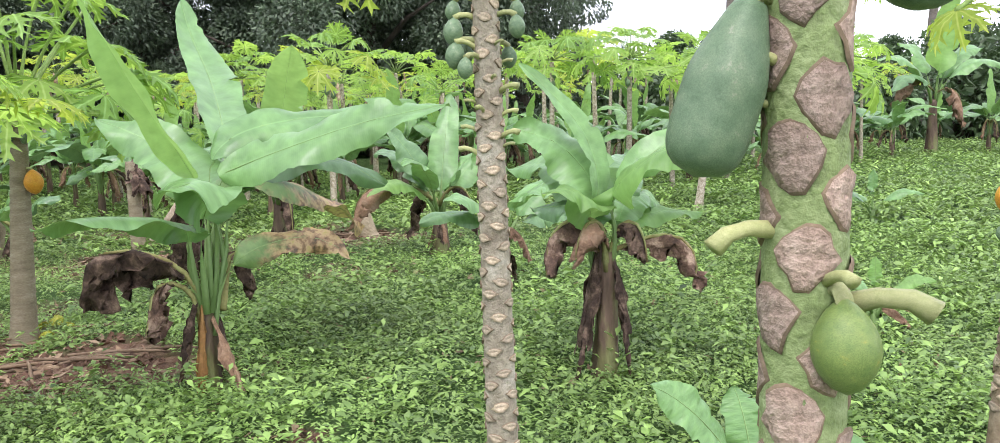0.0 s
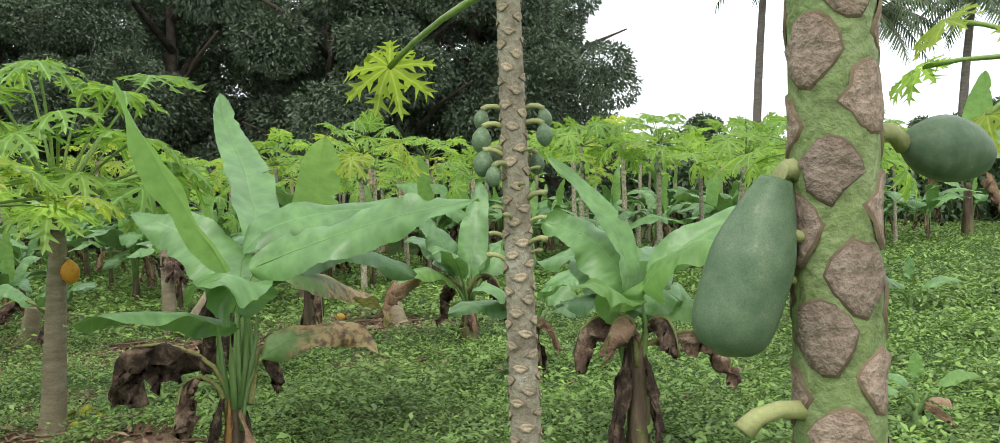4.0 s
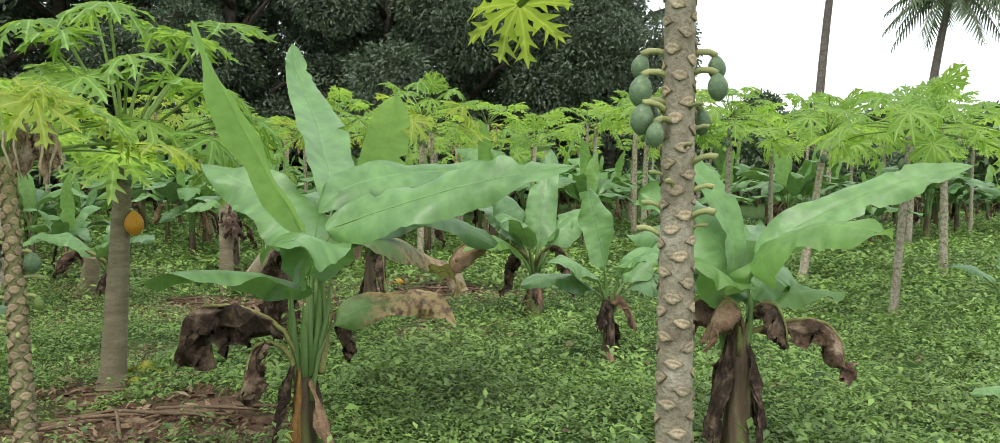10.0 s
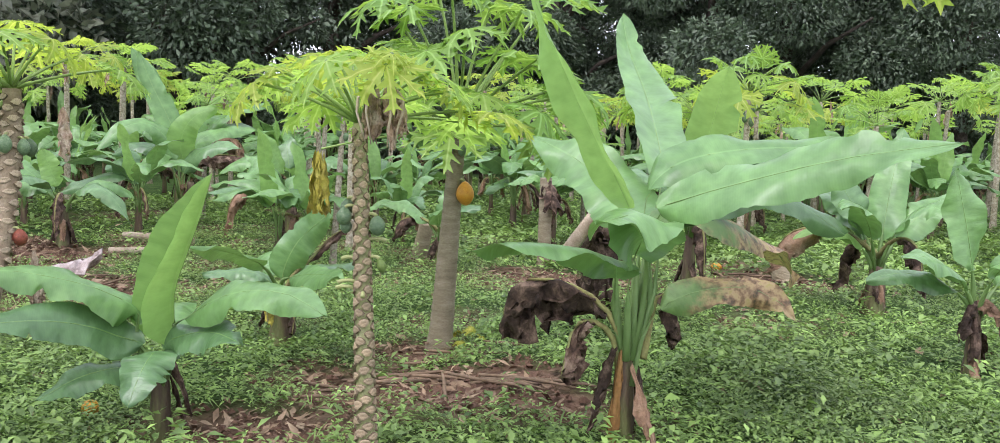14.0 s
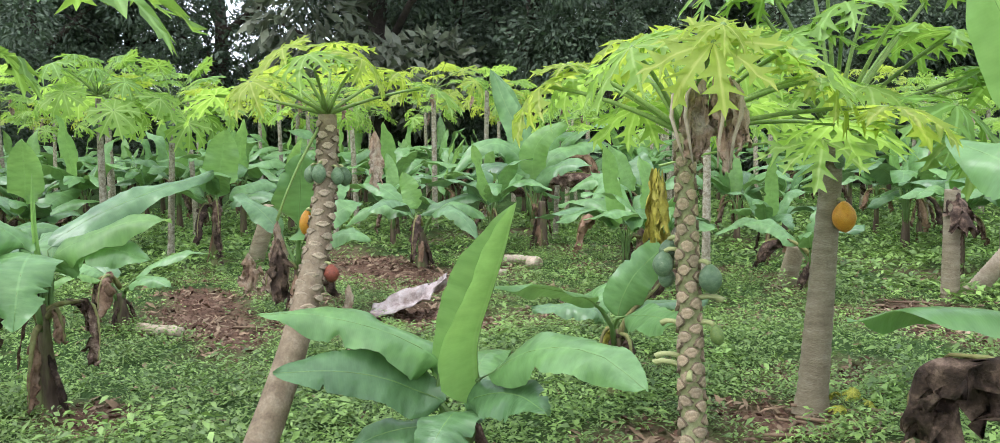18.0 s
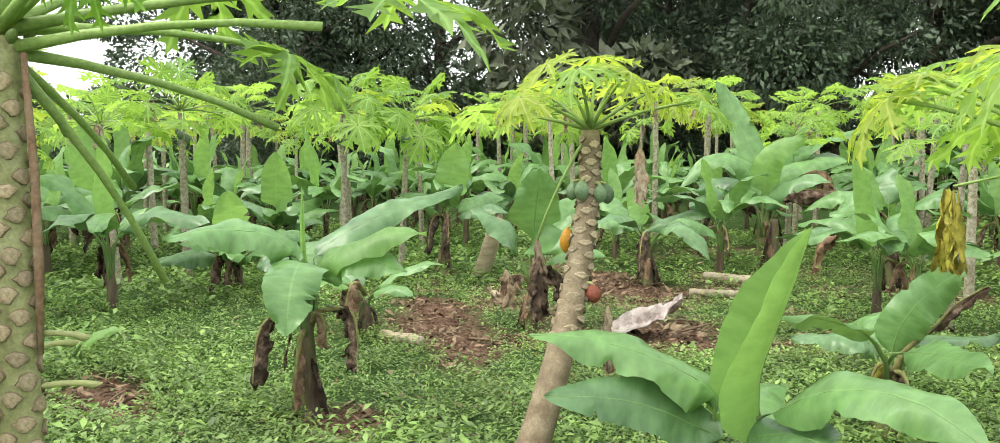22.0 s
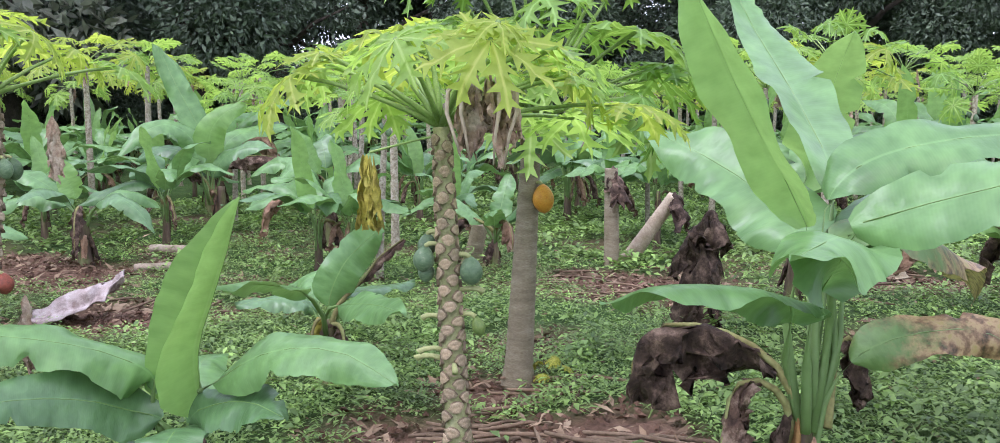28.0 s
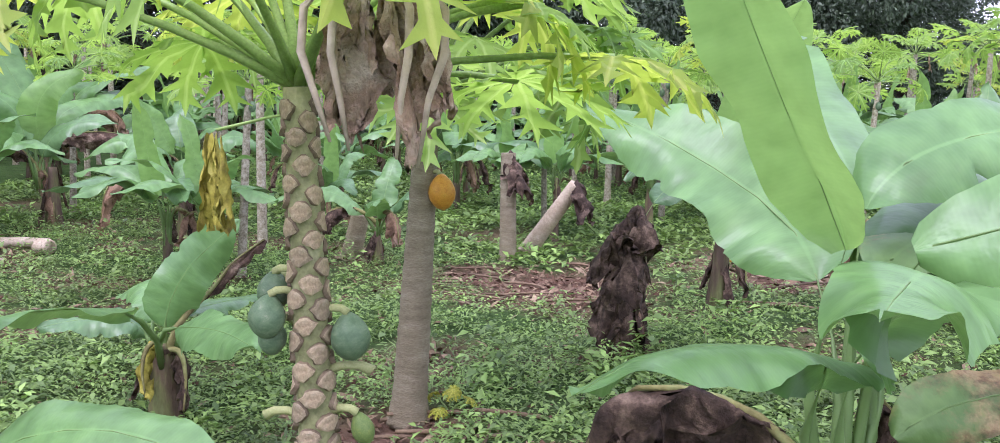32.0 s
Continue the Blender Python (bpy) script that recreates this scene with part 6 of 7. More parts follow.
banana((-2.7, 7.5), 0.75, 0.06, [((0.50, -0.90, 1.22), 0.12, 0.46, (0.3, -0.9, 0.3), BY), ((0.05, 0.5, 0.9), 0.1, 0.34, (0.1, -0.8, 0.5), B_), ((-0.6, -0.2, 0.15), 0.4, 0.26, 0, BD), ((0.5, -0.3, 0.4), 0.25, 0.3, 0, B_), ((0.2, 0.5, 0.6), 0.2, 0.3, 0, B_), ((-0.4, 0.4, 0.5), 0.2, 0.3, 0, B_), ((-0.55, -0.55, 0.3), 0.3, 0.26, 0, BD)], [((0.2, -0.2, -0.4), 0.2, 0.2, DD, 0.6)], "banana plant with green leaf stalks", 23)
banana((-5.9, 8.3), 0.42, 0.05, [((-0.6, -0.3, 0.25), 0.2, 0.24, 0, B_), ((0.6, -0.1, 0.3), 0.2, 0.26, 0, BD), ((0.3, -0.5, 0.25), 0.2, 0.24, 0, B_), ((0, 0.3, 0.6), 0.1, 0.26, 0, B_)], [((0.4, -0.3, -0.1), 0.25, 0.2, DT, 0.4), ((-0.4, -0.3, -0.1), 0.25, 0.2, DD, 0.4)], "low banana plant with dead leaf heap", 24)
banana((-7.7, 0.34), 0.14, 0.02, [((0.18, 0.30, 0.16), 0.05, 0.11, (0.6, 0, 0.8), BY), ((0.1, -0.28, 0.14), 0.06, 0.10, (0.6, 0, 0.8), BY), ((-0.1, 0.1, 0.2), 0.03, 0.07, 0, BY)], (), "tiny bright banana sucker in the weeds", 28, sheaths=0)
banana((-7.35, -0.9), 0.9, 0.06, [((-0.25, 0.18, 1.06), 0.0, 0.40, (0.9, 0.3, 0.3), B_), ((0.5, -0.6, 0.4), 0.2, 0.3, (0.6, 0, 0.8), B_), ((-0.6, -0.5, 0.5), 0.2, 0.3, (0.6, 0, 0.8), BD), ((0.2, 0.7, -0.05), 0.3, 0.26, (0.6, 0, 0.8), B_), ((0.6, 0.2, -0.1), 0.3, 0.26, (0.6, 0, 0.8), BD), ((-0.4, 0.6, 0.3), 0.3, 0.28, (0.6, 0, 0.8), B_)], [((0.3, 0.2, -0.35), 0.2, 0.22, DD, 0.8)], "tall banana plant with an upright leaf above the weeds", 29)
banana((8.3, 20.5), 1.6, 0.12, [((0.2, -0.3, 2.2), 0, 0.7, 0.3, BY), ((-1.3, -0.2, 0.6), 0.5, 0.55, 0, B_), ((1.4, -0.3, 0.4), 0.6, 0.55, 0, B_), ((-1.2, -0.8, -0.1), 0.6, 0.5, 0, BD), ((1.2, 0.5, 0.9), 0.5, 0.55, 0, B_), ((-0.5, 0.9, 1.0), 0.5, 0.5, 0, B_)], [((-1.0, -0.4, -0.3), 0.4, 0.4, DT, 1.5), ((0.5, -0.4, -0.7), 0.3, 0.4, DT, 1.4)], "mature banana plant on the far rise", 25)
banana((-5.1, -0.15), 0.5, 0.05, [((-0.35, -0.75, 0.40), 0.2, 0.28, 0, B_), ((-0.4, 0.35, -0.02), 0.25, 0.24, 0, B_), ((-0.7, -0.35, 0.15), 0.25, 0.26, 0, BD), ((0.1, 0.35, 0.1), 0.15, 0.2, 0, BD)], [((0.1, 0.30, -0.15), 0.3, 0.18, DD, 0.45), ((0.15, 0.0, -0.3), 0.1, 0.12, DD, 0.5)], "banana plant beside the papaya with dead leaf hanging", 27)

for x, y, h, up, label in ((-12.7, 2.4, 0.55, (0.25, -0.02, 0.98), "small banana plant with one broad pale oval leaf held upright"), (-10.8, 1.72, 0.45, (0.4, -0.1, 0.70), "small banana plant with a broad pale leaf facing out"), (-13.5, 0.4, 0.7, (0.1, -0.45, 0.95), "banana plant with an upright young leaf"), (-12.3, -1.35, 0.75, (0.3, -0.35, 1.2), "banana plant with an upright young leaf"), (-10.6, -2.6, 0.5, (0.3, -0.3, 0.6), "low banana plant with spreading leaves"), (-11.0, 4.15, 0.75, (0.15, 0.1, 0.85), "banana plant with dry sheaths and an upright leaf")):
    sd = int(-x * 37 + y * 11)
    rv = random.Random(sd)
    lv = [(up, 0.0, 0.44, (0.95, -0.1, 0.3), BY)]
    for i in range(7):
        a = i * 2.4 + rv.uniform(-0.4, 0.4)
        lv.append(((0.8 * math.cos(a), 0.8 * math.sin(a), rv.uniform(0.0, 0.5)), rv.uniform(0.1, 0.3), rv.uniform(0.24, 0.34), (rv.uniform(0, 0.6), rv.uniform(-0.4, 0.4), 0.8), rv.choice((B_, B_, BD))))
    banana((x, y), h, 0.06, lv, [((0.3, 0.3 * rv.uniform(-1, 1), -0.25), 0.2, 0.2, BANANA_RUST, h * 0.9), ((0.3, -0.3, -0.3), 0.2, 0.2, DD, h * 0.85)], label, sd % 97, fused=True)

# ---- plantation rows ----
def random_banana(seed):
    """A plant of the rows: slim stem, long stalks, leaves arching out and down, the youngest upright."""
    rg = random.Random(seed)
    h = rg.uniform(0.45, 0.72)
    ob = thing("banana_plant", (0, 0, 0), "banana plant with green leaves and brown dead leaves in the rows", "banana plant", "banana rows")
    part("pseudostem", pseudostem(h, 0.045, 300 + seed), ob, "brown-sheathed banana stem")
    for i in range(9):
        az = i * 2.4 + rg.uniform(-0.4, 0.4)
        q = (i / 8) ** 4.5
        ln = rg.uniform(0.75, 1.12)
        out = Vector((math.cos(az), math.sin(az), 0))
        side = Vector((-out.y, out.x, 0)) * rg.uniform(-0.12, 0.12)
        up = rg.uniform(-0.08, 0.22)
        pts = [Vector((0, 0, h - 0.18)) + out * 0.02, out * 0.04 + Vector((0, 0, h + 0.08)), out * 0.14 + Vector((0, 0, h + 0.26 + 0.20 * q)), out * (0.48 * ln * (1 - 0.5 * q)) + side * 0.4 + Vector((0, 0, h + 0.34 + up + 0.48 * q)), out * (ln * (1 - 0.64 * q)) + side + Vector((0, 0, h + 0.16 + 1.6 * up + 0.85 * q))]
        mat = BANANA_YOUNG_OR_BACKLIT if i > 7 and rg.random() < 0.7 else rg.choice((BANANA, BANANA, BANANA, BANANA_DULL, BANANA))
        lm, _ = blade(pts[-1], 0, rg.uniform(0.20, 0.30), (rg.uniform(-0.4, 0.4) - 0.7 * q * out.x, rg.uniform(-0.4, 0.4) - 0.7 * q * out.y, 0.85), seed * 31 + i, mat, fold=0.15, hang=0.45 - 0.3 * q, wave=0.12, rows=20, half=3, ragged=0.03, fused=True, via=pts, stalk=0.33)
        part("leaf", lm, ob)
    for i in range(2 + seed % 2):
        a = rg.uniform(0, 6.28)
        out = Vector((math.cos(a), math.sin(a), 0))
        r = rg.uniform(0.20, 0.36)
        pts = [Vector((0, 0, h - 0.1)), out * 0.06 + Vector((0, 0, h + 0.12)), out * r * 0.7 + Vector((0, 0, h + 0.10)), out * r + Vector((0, 0, h - 0.05)), out * r * 1.03 + Vector((0, 0, h - 0.05 - r * 0.7))]
        part("dead_leaf", wilted(pts[-1], 0, rg.uniform(0.10, 0.15), seed * 57 + i, rg.choice((BANANA_DEAD, BANANA_RUST, BANANA_TAN)), pts[0], pts, 13), ob, "withered brown hanging leaf")
    return ob


def random_papaya(seed, joined=False):
    rg = random.Random(seed)
    t = papaya((0, 0), "papaya tree with yellow-green crown in the plantation rows", 0, "papaya rows")
    h = rg.uniform(1.8, 2.2)
    tr = Trunk(t, (0, 0, 0), (rg.uniform(-0.1, 0.1), rg.uniform(-0.1, 0.1), h), 0.047, 0.032, TRUNK_SPOTTED, rings=1)
    crown(t, tr.top, 12, 0.52, 0.40, seed, rg.choice(((P_, G), (P_, G, P_), (PAPAYA_LIME, P_, P_, G))), -0.25, 1.0, joined)
    for k in range(0 if joined else 3):
        add_fruit(t, tr, h - 0.15 - 0.05 * k, k * 2.2 + seed, 0.11, "round", 1.2, 0.01, 0.1, False)
    part("withered_leaf", rag((0.05, 0.02, -0.28), 0.05, 0.10, seed, PAPAYA_DEAD, (0.16, -0.08, h + 0.02)), t, "withered hanging leaf")
    return t


placed = [o.location.copy() for o in scene.objects if o.parent is None and o.type == "EMPTY"]
proto_b = [random_banana(s) for s in range(6)]
proto_p = [random_papaya(s + 40) for s in range(4)]
proto_f = [random_papaya(s + 50, True) for s in range(4)]
used = set()
rg = random.Random(99)
spots = []
for iu in range(-14, 12):
    for iv in range(-8, 15):
        u, v = iu * 1.75, 7.2 + iv * 1.55
        for kind, du, dv in (("b", 0.0, 0.0), ("p", 0.85, 0.0), ("b", 0.45, 0.78)):
            az = math.radians(46)
            px_, py_ = u + du + rg.uniform(-0.3, 0.3), v + dv + rg.uniform(-0.3, 0.3)
            x = -1.0 + px_ * math.cos(az) - py_ * math.sin(az)
            y = 1.0 + px_ * math.sin(az) + py_ * math.cos(az)
            far = math.hypot(x + 1, y - 1)
            a = math.degrees(math.atan2(-(x + 1), y - 1))
            if not -24 < a < 150 or far > 23 or far < (8.0 if a < 98 else 5.5) or x > 4.5 and y < 15:
                continue
            if iv < 0 and (a < 88 or far > 16 or rg.random() < 0.4):
                continue
            if any((Vector((x, y, 0)) - Vector((p.x, p.y, 0))).length < 0.85 for p in placed):
                continue
            if -10.4 < x < -5.6 and 2.0 < y < 6.8 or 0.4 < x < 6 and y < 11 or far < 11 and a < 20:
                continue
            if rg.random() < (0.22 if kind == "p" else 0.62 if dv else 0.10):
                continue
            spots.append(("f" if kind == "p" and far > 12.5 else kind, x, y))
for x, y in ((4.9, 17.2), (6.3, 21.5), (8.0, 23.0), (9.6, 23.5), (11.0, 19.5), (12.2, 20.8), (13.0, 18.6), (9.9, 21.2), (7.1, 19.6), (13.6, 23.0), (5.6, 19.0), (11.6, 23.4)):
    spots.append(("b", x, y))
for x, y in ((6.0, 18.2), (8.9, 24.6), (12.5, 22.2)):
    spots.append(("f", x, y))
for kind, x, y in spots:
    k = rg.randrange(6 if kind == "b" else 4)
    src = {"b": proto_b, "p": proto_p, "f": proto_f}[kind][k]
    m = Matrix.Translation((x, y, height(x, y) - 0.03)) @ Matrix.Rotation(rg.uniform(0, 6.28), 4, "Z") @ Matrix.Scale(rg.uniform(0.85, 1.15) if kind == "b" else rg.uniform(0.85, 1.08), 4)
    if (kind, k) not in used:
        used.add((kind, k))
        src.matrix_basis = m
    else:
        copy_thing(src, m)
for kind, protos in (("b", proto_b), ("p", proto_p), ("f", proto_f)):
    for k, src in enumerate(protos):
        if (kind, k) not in used:
            src.location = (-16 + k, 16 + 2 * k, 0.2)


# ---- trees behind the plantation ----
def leaf_cloud(count, lumps, size, seed, mat, name="crown", flat=0.75):
    """A crown: leaves on the skins of many overlapping lumps, with gaps between."""
    g = np.random.default_rng(seed)
    c = np.array([l[:3] for l in lumps])
    r = np.array([l[3] for l in lumps])
    w = r ** 2
    k = g.choice(len(lumps), count, p=w / w.sum())
    d = g.normal(size=(count, 3))
    d /= np.linalg.norm(d, axis=1, keepdims=True)
    rad = r[k] * (0.72 + 0.38 * g.random(count) ** 0.6)
    p = c[k] + d * rad[:, None] * np.array([1, 1, flat])
    ax = d + g.normal(size=(count, 3)) * 0.7 + np.array([0, 0, -0.55])
    ax /= np.linalg.norm(ax, axis=1, keepdims=True)
    sd = np.cross(ax, g.normal(size=(count, 3)))
    sd /= np.linalg.norm(sd, axis=1, keepdims=True)
    nn = np.cross(ax, sd)
    ln = size * (0.6 + 0.8 * g.random(count))[:, None]
    v = np.stack([p, p + ax * ln * 0.5 + sd * ln * 0.2 + nn * ln * 0.06, p + ax * ln - nn * ln * 0.08, p + ax * ln * 0.5 - sd * ln * 0.2 + nn * ln * 0.06], 1).reshape(-1, 3)
    return bulk_mesh(name, v, np.arange(count * 4).reshape(-1, 4), mat)


def lumps_of(seed, h, spread, low):
    g = random.Random(seed)
    out = []
    for i in range(34):
        z = low + (h - low) * g.random() ** 0.85
        k = 1 - abs((z - low) / (h - low) - 0.42) * 1.15
        a = g.uniform(0, 6.28)
        d = spread * k * g.uniform(0.35, 0.95)
        out.append((d * math.cos(a), d * math.sin(a), z, g.uniform(0.65, 1.35) * (0.7 + 0.5 * k)))
    return out


def tree(seed, h, spread, low, count, size, mat, label):
    t = thing("tree", (0, 0, 0), label, "tree", "trees behind the plantation")
    g = random.Random(seed)
    pieces = [tube([(0, 0, -0.2), (0.1, 0.05, h * 0.2), (-0.1, 0.1, h * 0.45), (0, 0, h * 0.85)], [0.34, 0.28, 0.2, 0.05], 10)]
    for i in range(7):
        a, z = i * 2.4 + g.random(), h * (0.18 + 0.08 * i)
        o = spread * 0.75
        pieces.append(tube([(0, 0, z), (o * 0.5 * math.cos(a), o * 0.5 * math.sin(a), z + h * 0.12), (o * math.cos(a), o * math.sin(a), z + h * 0.18)], [0.14, 0.09, 0.03], 7))
    part("trunk", mesh("trunk", *join(*pieces), BARK), t, "dark trunk with spreading limbs")
    lm = lumps_of(seed, h, spread, low)
    part("crown", leaf_cloud(count, lm, size, seed, mat), t, "dense dark green crown")
    return t


teak = [tree(231, 12, 3.8, 2.0, 9000, 0.42, TEAK_LEAF, "tall tree with large greyish leaves")]
near_trees = [tree(s, 11 + s % 3, 4.4, 0.8, 46000, 0.17, TREE_LEAF, "dense dark broad-leaved tree at the plantation's edge") for s in (201, 202, 203)]
far_trees = [tree(s, 8.0, 3.8, 0.6, 12000, 0.36, FAR_LEAF, "distant rounded green tree on the skyline") for s in (211, 212)]
sparse = [tree(221, 10.5, 4.0, 1.0, 9000, 0.21, TREE_LEAF, "thin-leaved tree with sky showing through the crown")]
used = set()


def plant(protos, k, x, y, rot, sc):
    m = Matrix.Translation((x, y, 0.2)) @ Matrix.Rotation(rot, 4, "Z") @ Matrix.Scale(sc, 4)
    if id(protos[k]) in used:
        copy_thing(protos[k], m)
    else:
        used.add(id(protos[k]))
        protos[k].matrix_basis = m


for i in range(17):
    if i == 13:
        continue
    a, d = radians(1.5 + i * 5.05), 27 + 1.6 * math.sin(i * 1.9)
    plant(teak if i == 12 else sparse if i in (8, 14) else near_trees, 0 if i in (8, 12, 14) else i % 3, -1 - d * math.sin(a), 1 + d * math.cos(a), i * 1.3, 0.95 + 0.18 * math.sin(i * 2.7) if i else 0.78)
for i in range(13):
    if i in (6, 10, 11):
        continue
    a, d = radians(5 + i * 6.5), 34 + 1.5 * math.cos(i * 2.3)
    plant(near_trees, (i + 1) % 3, -1 - d * math.sin(a), 1 + d * math.cos(a), i * 0.9 + 1, 1.15 + 0.12 * math.sin(i * 1.7))
for i in range(9):
    a = radians(-6.5 - i * 3.3)
    d = 62 + 5 * math.sin(i * 2.1)
    plant(far_trees, i % 2, d * math.sin(-a), d * math.cos(a), i * 1.1, (0.72, 0.68, 0.80, 0.90, 0.92, 1.05, 1.45, 1.5, 1.4)[i])
for i in range(9):
    a = radians(92 + i * 4.2)
    d = 46 + 4 * math.sin(i * 2.1)
    plant(far_trees, (i + 1) % 2, -1 - d * math.sin(a), 1 + d * math.cos(a), i * 1.7, 0.80 + 0.15 * math.sin(i * 3.1))


bush = [tree(s, 3.0, 2.3, 0.2, 3200, 0.30, FAR_LEAF, "dense low bushes along the plantation's edge") for s in (241, 242)]
for i in range(46):
    a, d = radians(-30 + i * 3.9), 30.5 + 1.6 * math.sin(i * 2.7)
    plant(bush, i % 2, -1 - d * math.sin(a), 1 + d * math.cos(a), i * 1.9, 0.85 + 0.2 * math.sin(i * 1.3))


def coconut_palm(x, y, h, bend, seed, label):
    t = thing("coconut_palm", (x, y, 0.1), label, "palm tree", "coconut palms")
    g = random.Random(seed)
    pts = [(bend * (k / 8) ** 2, 0, h * k / 8) for k in range(9)]
    v, f = tube(pts, [0.30] + [0.24 - 0.012 * k for k in range(8)], 12)
    part("trunk", mesh("trunk", v, f, PALM_BARK), t, "slender grey palm trunk")
    for i in range(24):
        az, el = i * 2.4, 0.9 - 1.75 * i / 23
        ln = g.uniform(2.6, 3.3)
        line = bezier((math.cos(az) * ln * math.cos(el * 0.6), math.sin(az) * ln * math.cos(el * 0.6), ln * math.sin(el) * 0.6 - 1.1), 1.2, 22, pts[-1])
        verts, faces = [], []
        sidev = Vector((-math.sin(az), math.cos(az), 0))
        for j in range(2, 22):
            for sgn in (-1, 1):
                l = 0.95 * math.sin(math.pi * min(1, 0.15 + 0.8 * j / 22))
                a0 = line[j]
                tip = a0 + sidev * sgn * l * 0.6 + Vector((0, 0, -l * g.uniform(0.45, 0.8))) + (line[j] - line[j - 1]) * 1.2
                wv = (line[j] - line[j - 1]) * 0.40
                k = len(verts)
                verts += [a0 - wv, a0 + wv, tip + wv * 0.2, tip - wv * 0.2]
                faces.append((k, k + 1, k + 2, k + 3))
        v, f = tube(line[::3], [0.035 * (1 - q / 9) + 0.006 for q in range(len(line[::3]))], 6)
        fr = part("frond", mesh("frond", verts, faces, PALM_LEAF, smooth=False), t)
        part("rachis", mesh("rachis", v, f, PALM_BARK), fr)
    for i in range(6):
        part("coconut", fruit_mesh(FRUIT_LIGHT, 0.1, "coconut"), t, m=Matrix.Translation(Vector(pts[-1]) + Vector((0.3 * math.cos(i), 0.3 * math.sin(i), -0.1))) @ Matrix.Diagonal((0.45, 0.45, 0.32, 1)))
    return t


coconut_palm(7.9, 46, 13.5, 0.6, 1, "tall coconut palm with bare grey trunk")
coconut_palm(12.6, 44.5, 9.7, 0.8, 2, "coconut palm with drooping fronds on the skyline")
coconut_palm(17.2, 44, 10.5, 0.6, 3, "coconut palm on the skyline")

t = thing("papaya_seedling", (-3.58, 5.32, height(-3.58, 5.32)), "small yellowed papaya seedling at a trunk's foot", "seedling")
for e in ((0.05, -0.05, 0.14), (-0.09, -0.02, 0.09), (0.10, 0.03, 0.08), (0.0, -0.10, 0.05)):
    add_leaf(t, (0, 0, 0), e, 0.07, rng, Y_, 0.2)

# ---- loose things on the ground ----
def sticks(name, label, cx, cy, count, spread, ln, seed, group="dry sticks"):
    g = random.Random(seed)
    for i in range(count):
        x, y, a = cx + g.uniform(-1, 1) * spread[0], cy + g.uniform(-1, 1) * spread[1], g.uniform(-0.5, 0.5) + (0 if g.random() < 0.8 else 1.4)
        l = ln * g.uniform(0.4, 1.1)
        z = height(x, y) + 0.012
        pts = [(-l / 2, 0, 0), (-l / 6, 0.02 * g.uniform(-1, 1), 0.008), (l / 6, 0.02 * g.uniform(-1, 1), 0.012), (l / 2, 0, 0)]
        ob = new(name, mesh(name, *tube(pts, [0.009, 0.011, 0.010, 0.005], 7), STICK))
        ob.matrix_basis = Matrix.Translation((x, y, z)) @ Matrix.Rotation(a + 0.45, 4, "Z") @ Matrix.Rotation(g.uniform(-0.08, 0.08), 4, "Y")
        tagged(ob, label, "stick", group)


sticks("dry_stick", "dry brown leaf stalk lying on bare soil", -3.0, 4.2, 26, (0.7, 0.28), 0.55, 1)
sticks("dry_stick", "dry brown leaf stalk lying on bare soil", -3.6, 4.95, 12, (0.5, 0.3), 0.5, 2)
sticks("dry_stick", "thin dry stalk in the weeds", -7.2, 4.6, 14, (1.4, 1.2), 0.5, 3)
sticks("dry_stick", "thin dry stalk in the weeds", -3.6, 8.4, 18, (1.6, 0.9), 0.7, 4)
sticks("dry_stick", "thin dry stalk in the weeds", -9.5, -1.0, 10, (1.0, 0.8), 0.6, 5)


def log(x, y, a, l, r, label):
    n = 10
    pts = [(l * (k / (n - 1) - 0.5), 0.02 * math.sin(k * 1.3), 0) for k in range(n)]
    ob = new("cut_stem", mesh("cut_stem", *tube(pts, [r * (1 + 0.06 * math.sin(k * 2.1)) for k in range(n)], 12), CUT_WOOD))
    ob.matrix_basis = Matrix.Translation((x, y, height(x, y) + r * 0.8)) @ Matrix.Rotation(a, 4, "Z")
    tagged(ob, label, "cut stem", "cut stems")


log(-8.0, 2.75, 0.6, 0.45, 0.045, "pale cut stem lying beside a banana sucker")
log(-9.0, 6.9, 0.5, 0.8, 0.05, "pale cut papaya stem lying in the weeds")
log(-8.55, 6.95, 0.2, 0.14, 0.07, "short pale chunk of cut stem")
log(-8.6, 6.3, 0.9, 0.5, 0.04, "pale cut stem in the weeds")
log(-9.4, 4.2, 0.2, 0.3, 0.035, "pale cut stem in the weeds")

v, f = [], []
nx, ny = 26, 14
for j in range(ny):
    for i in range(nx):
        a, b = i / (nx - 1), j / (ny - 1)
        q = noise.noise((a * 5, b * 4, 1))
        fold = 0.10 * math.sin(math.pi * a) * math.sin(math.pi * b) + 0.06 * q + 0.05 * abs(math.sin(8 * b + 3 * a)) + 0.10 * step(0.7, 1.0, a) * (1 - b)
        wid = 0.36 * (1 - 0.55 * step(0.55, 1.0, a))
        v.append((0.66 * (a - 0.5) + 0.03 * noise.noise((a * 9, b * 9, 7)), wid * (b - 0.5) + 0.05 * noise.noise((a * 6, b * 3, 2)), 0.03 + 1.15 * max(0, fold) + 0.20 * a ** 2.2 + 0.05 * noise.noise((a * 11, b * 8, 9)) * a))
for j in range(ny - 1):
    for i in range(nx - 1):
        k = j * nx + i
        f.append((k, k + 1, k + 1 + nx, k + nx))
ob = new("sack", mesh("sack", v, f, SACK))
ob.modifiers.new("thickness", "SOLIDIFY").thickness = 0.006
ob.matrix_basis = Matrix.Translation((-7.5, 4.75, height(-7.5, 4.75))) @ Matrix.Rotation(1.05, 4, "Z")
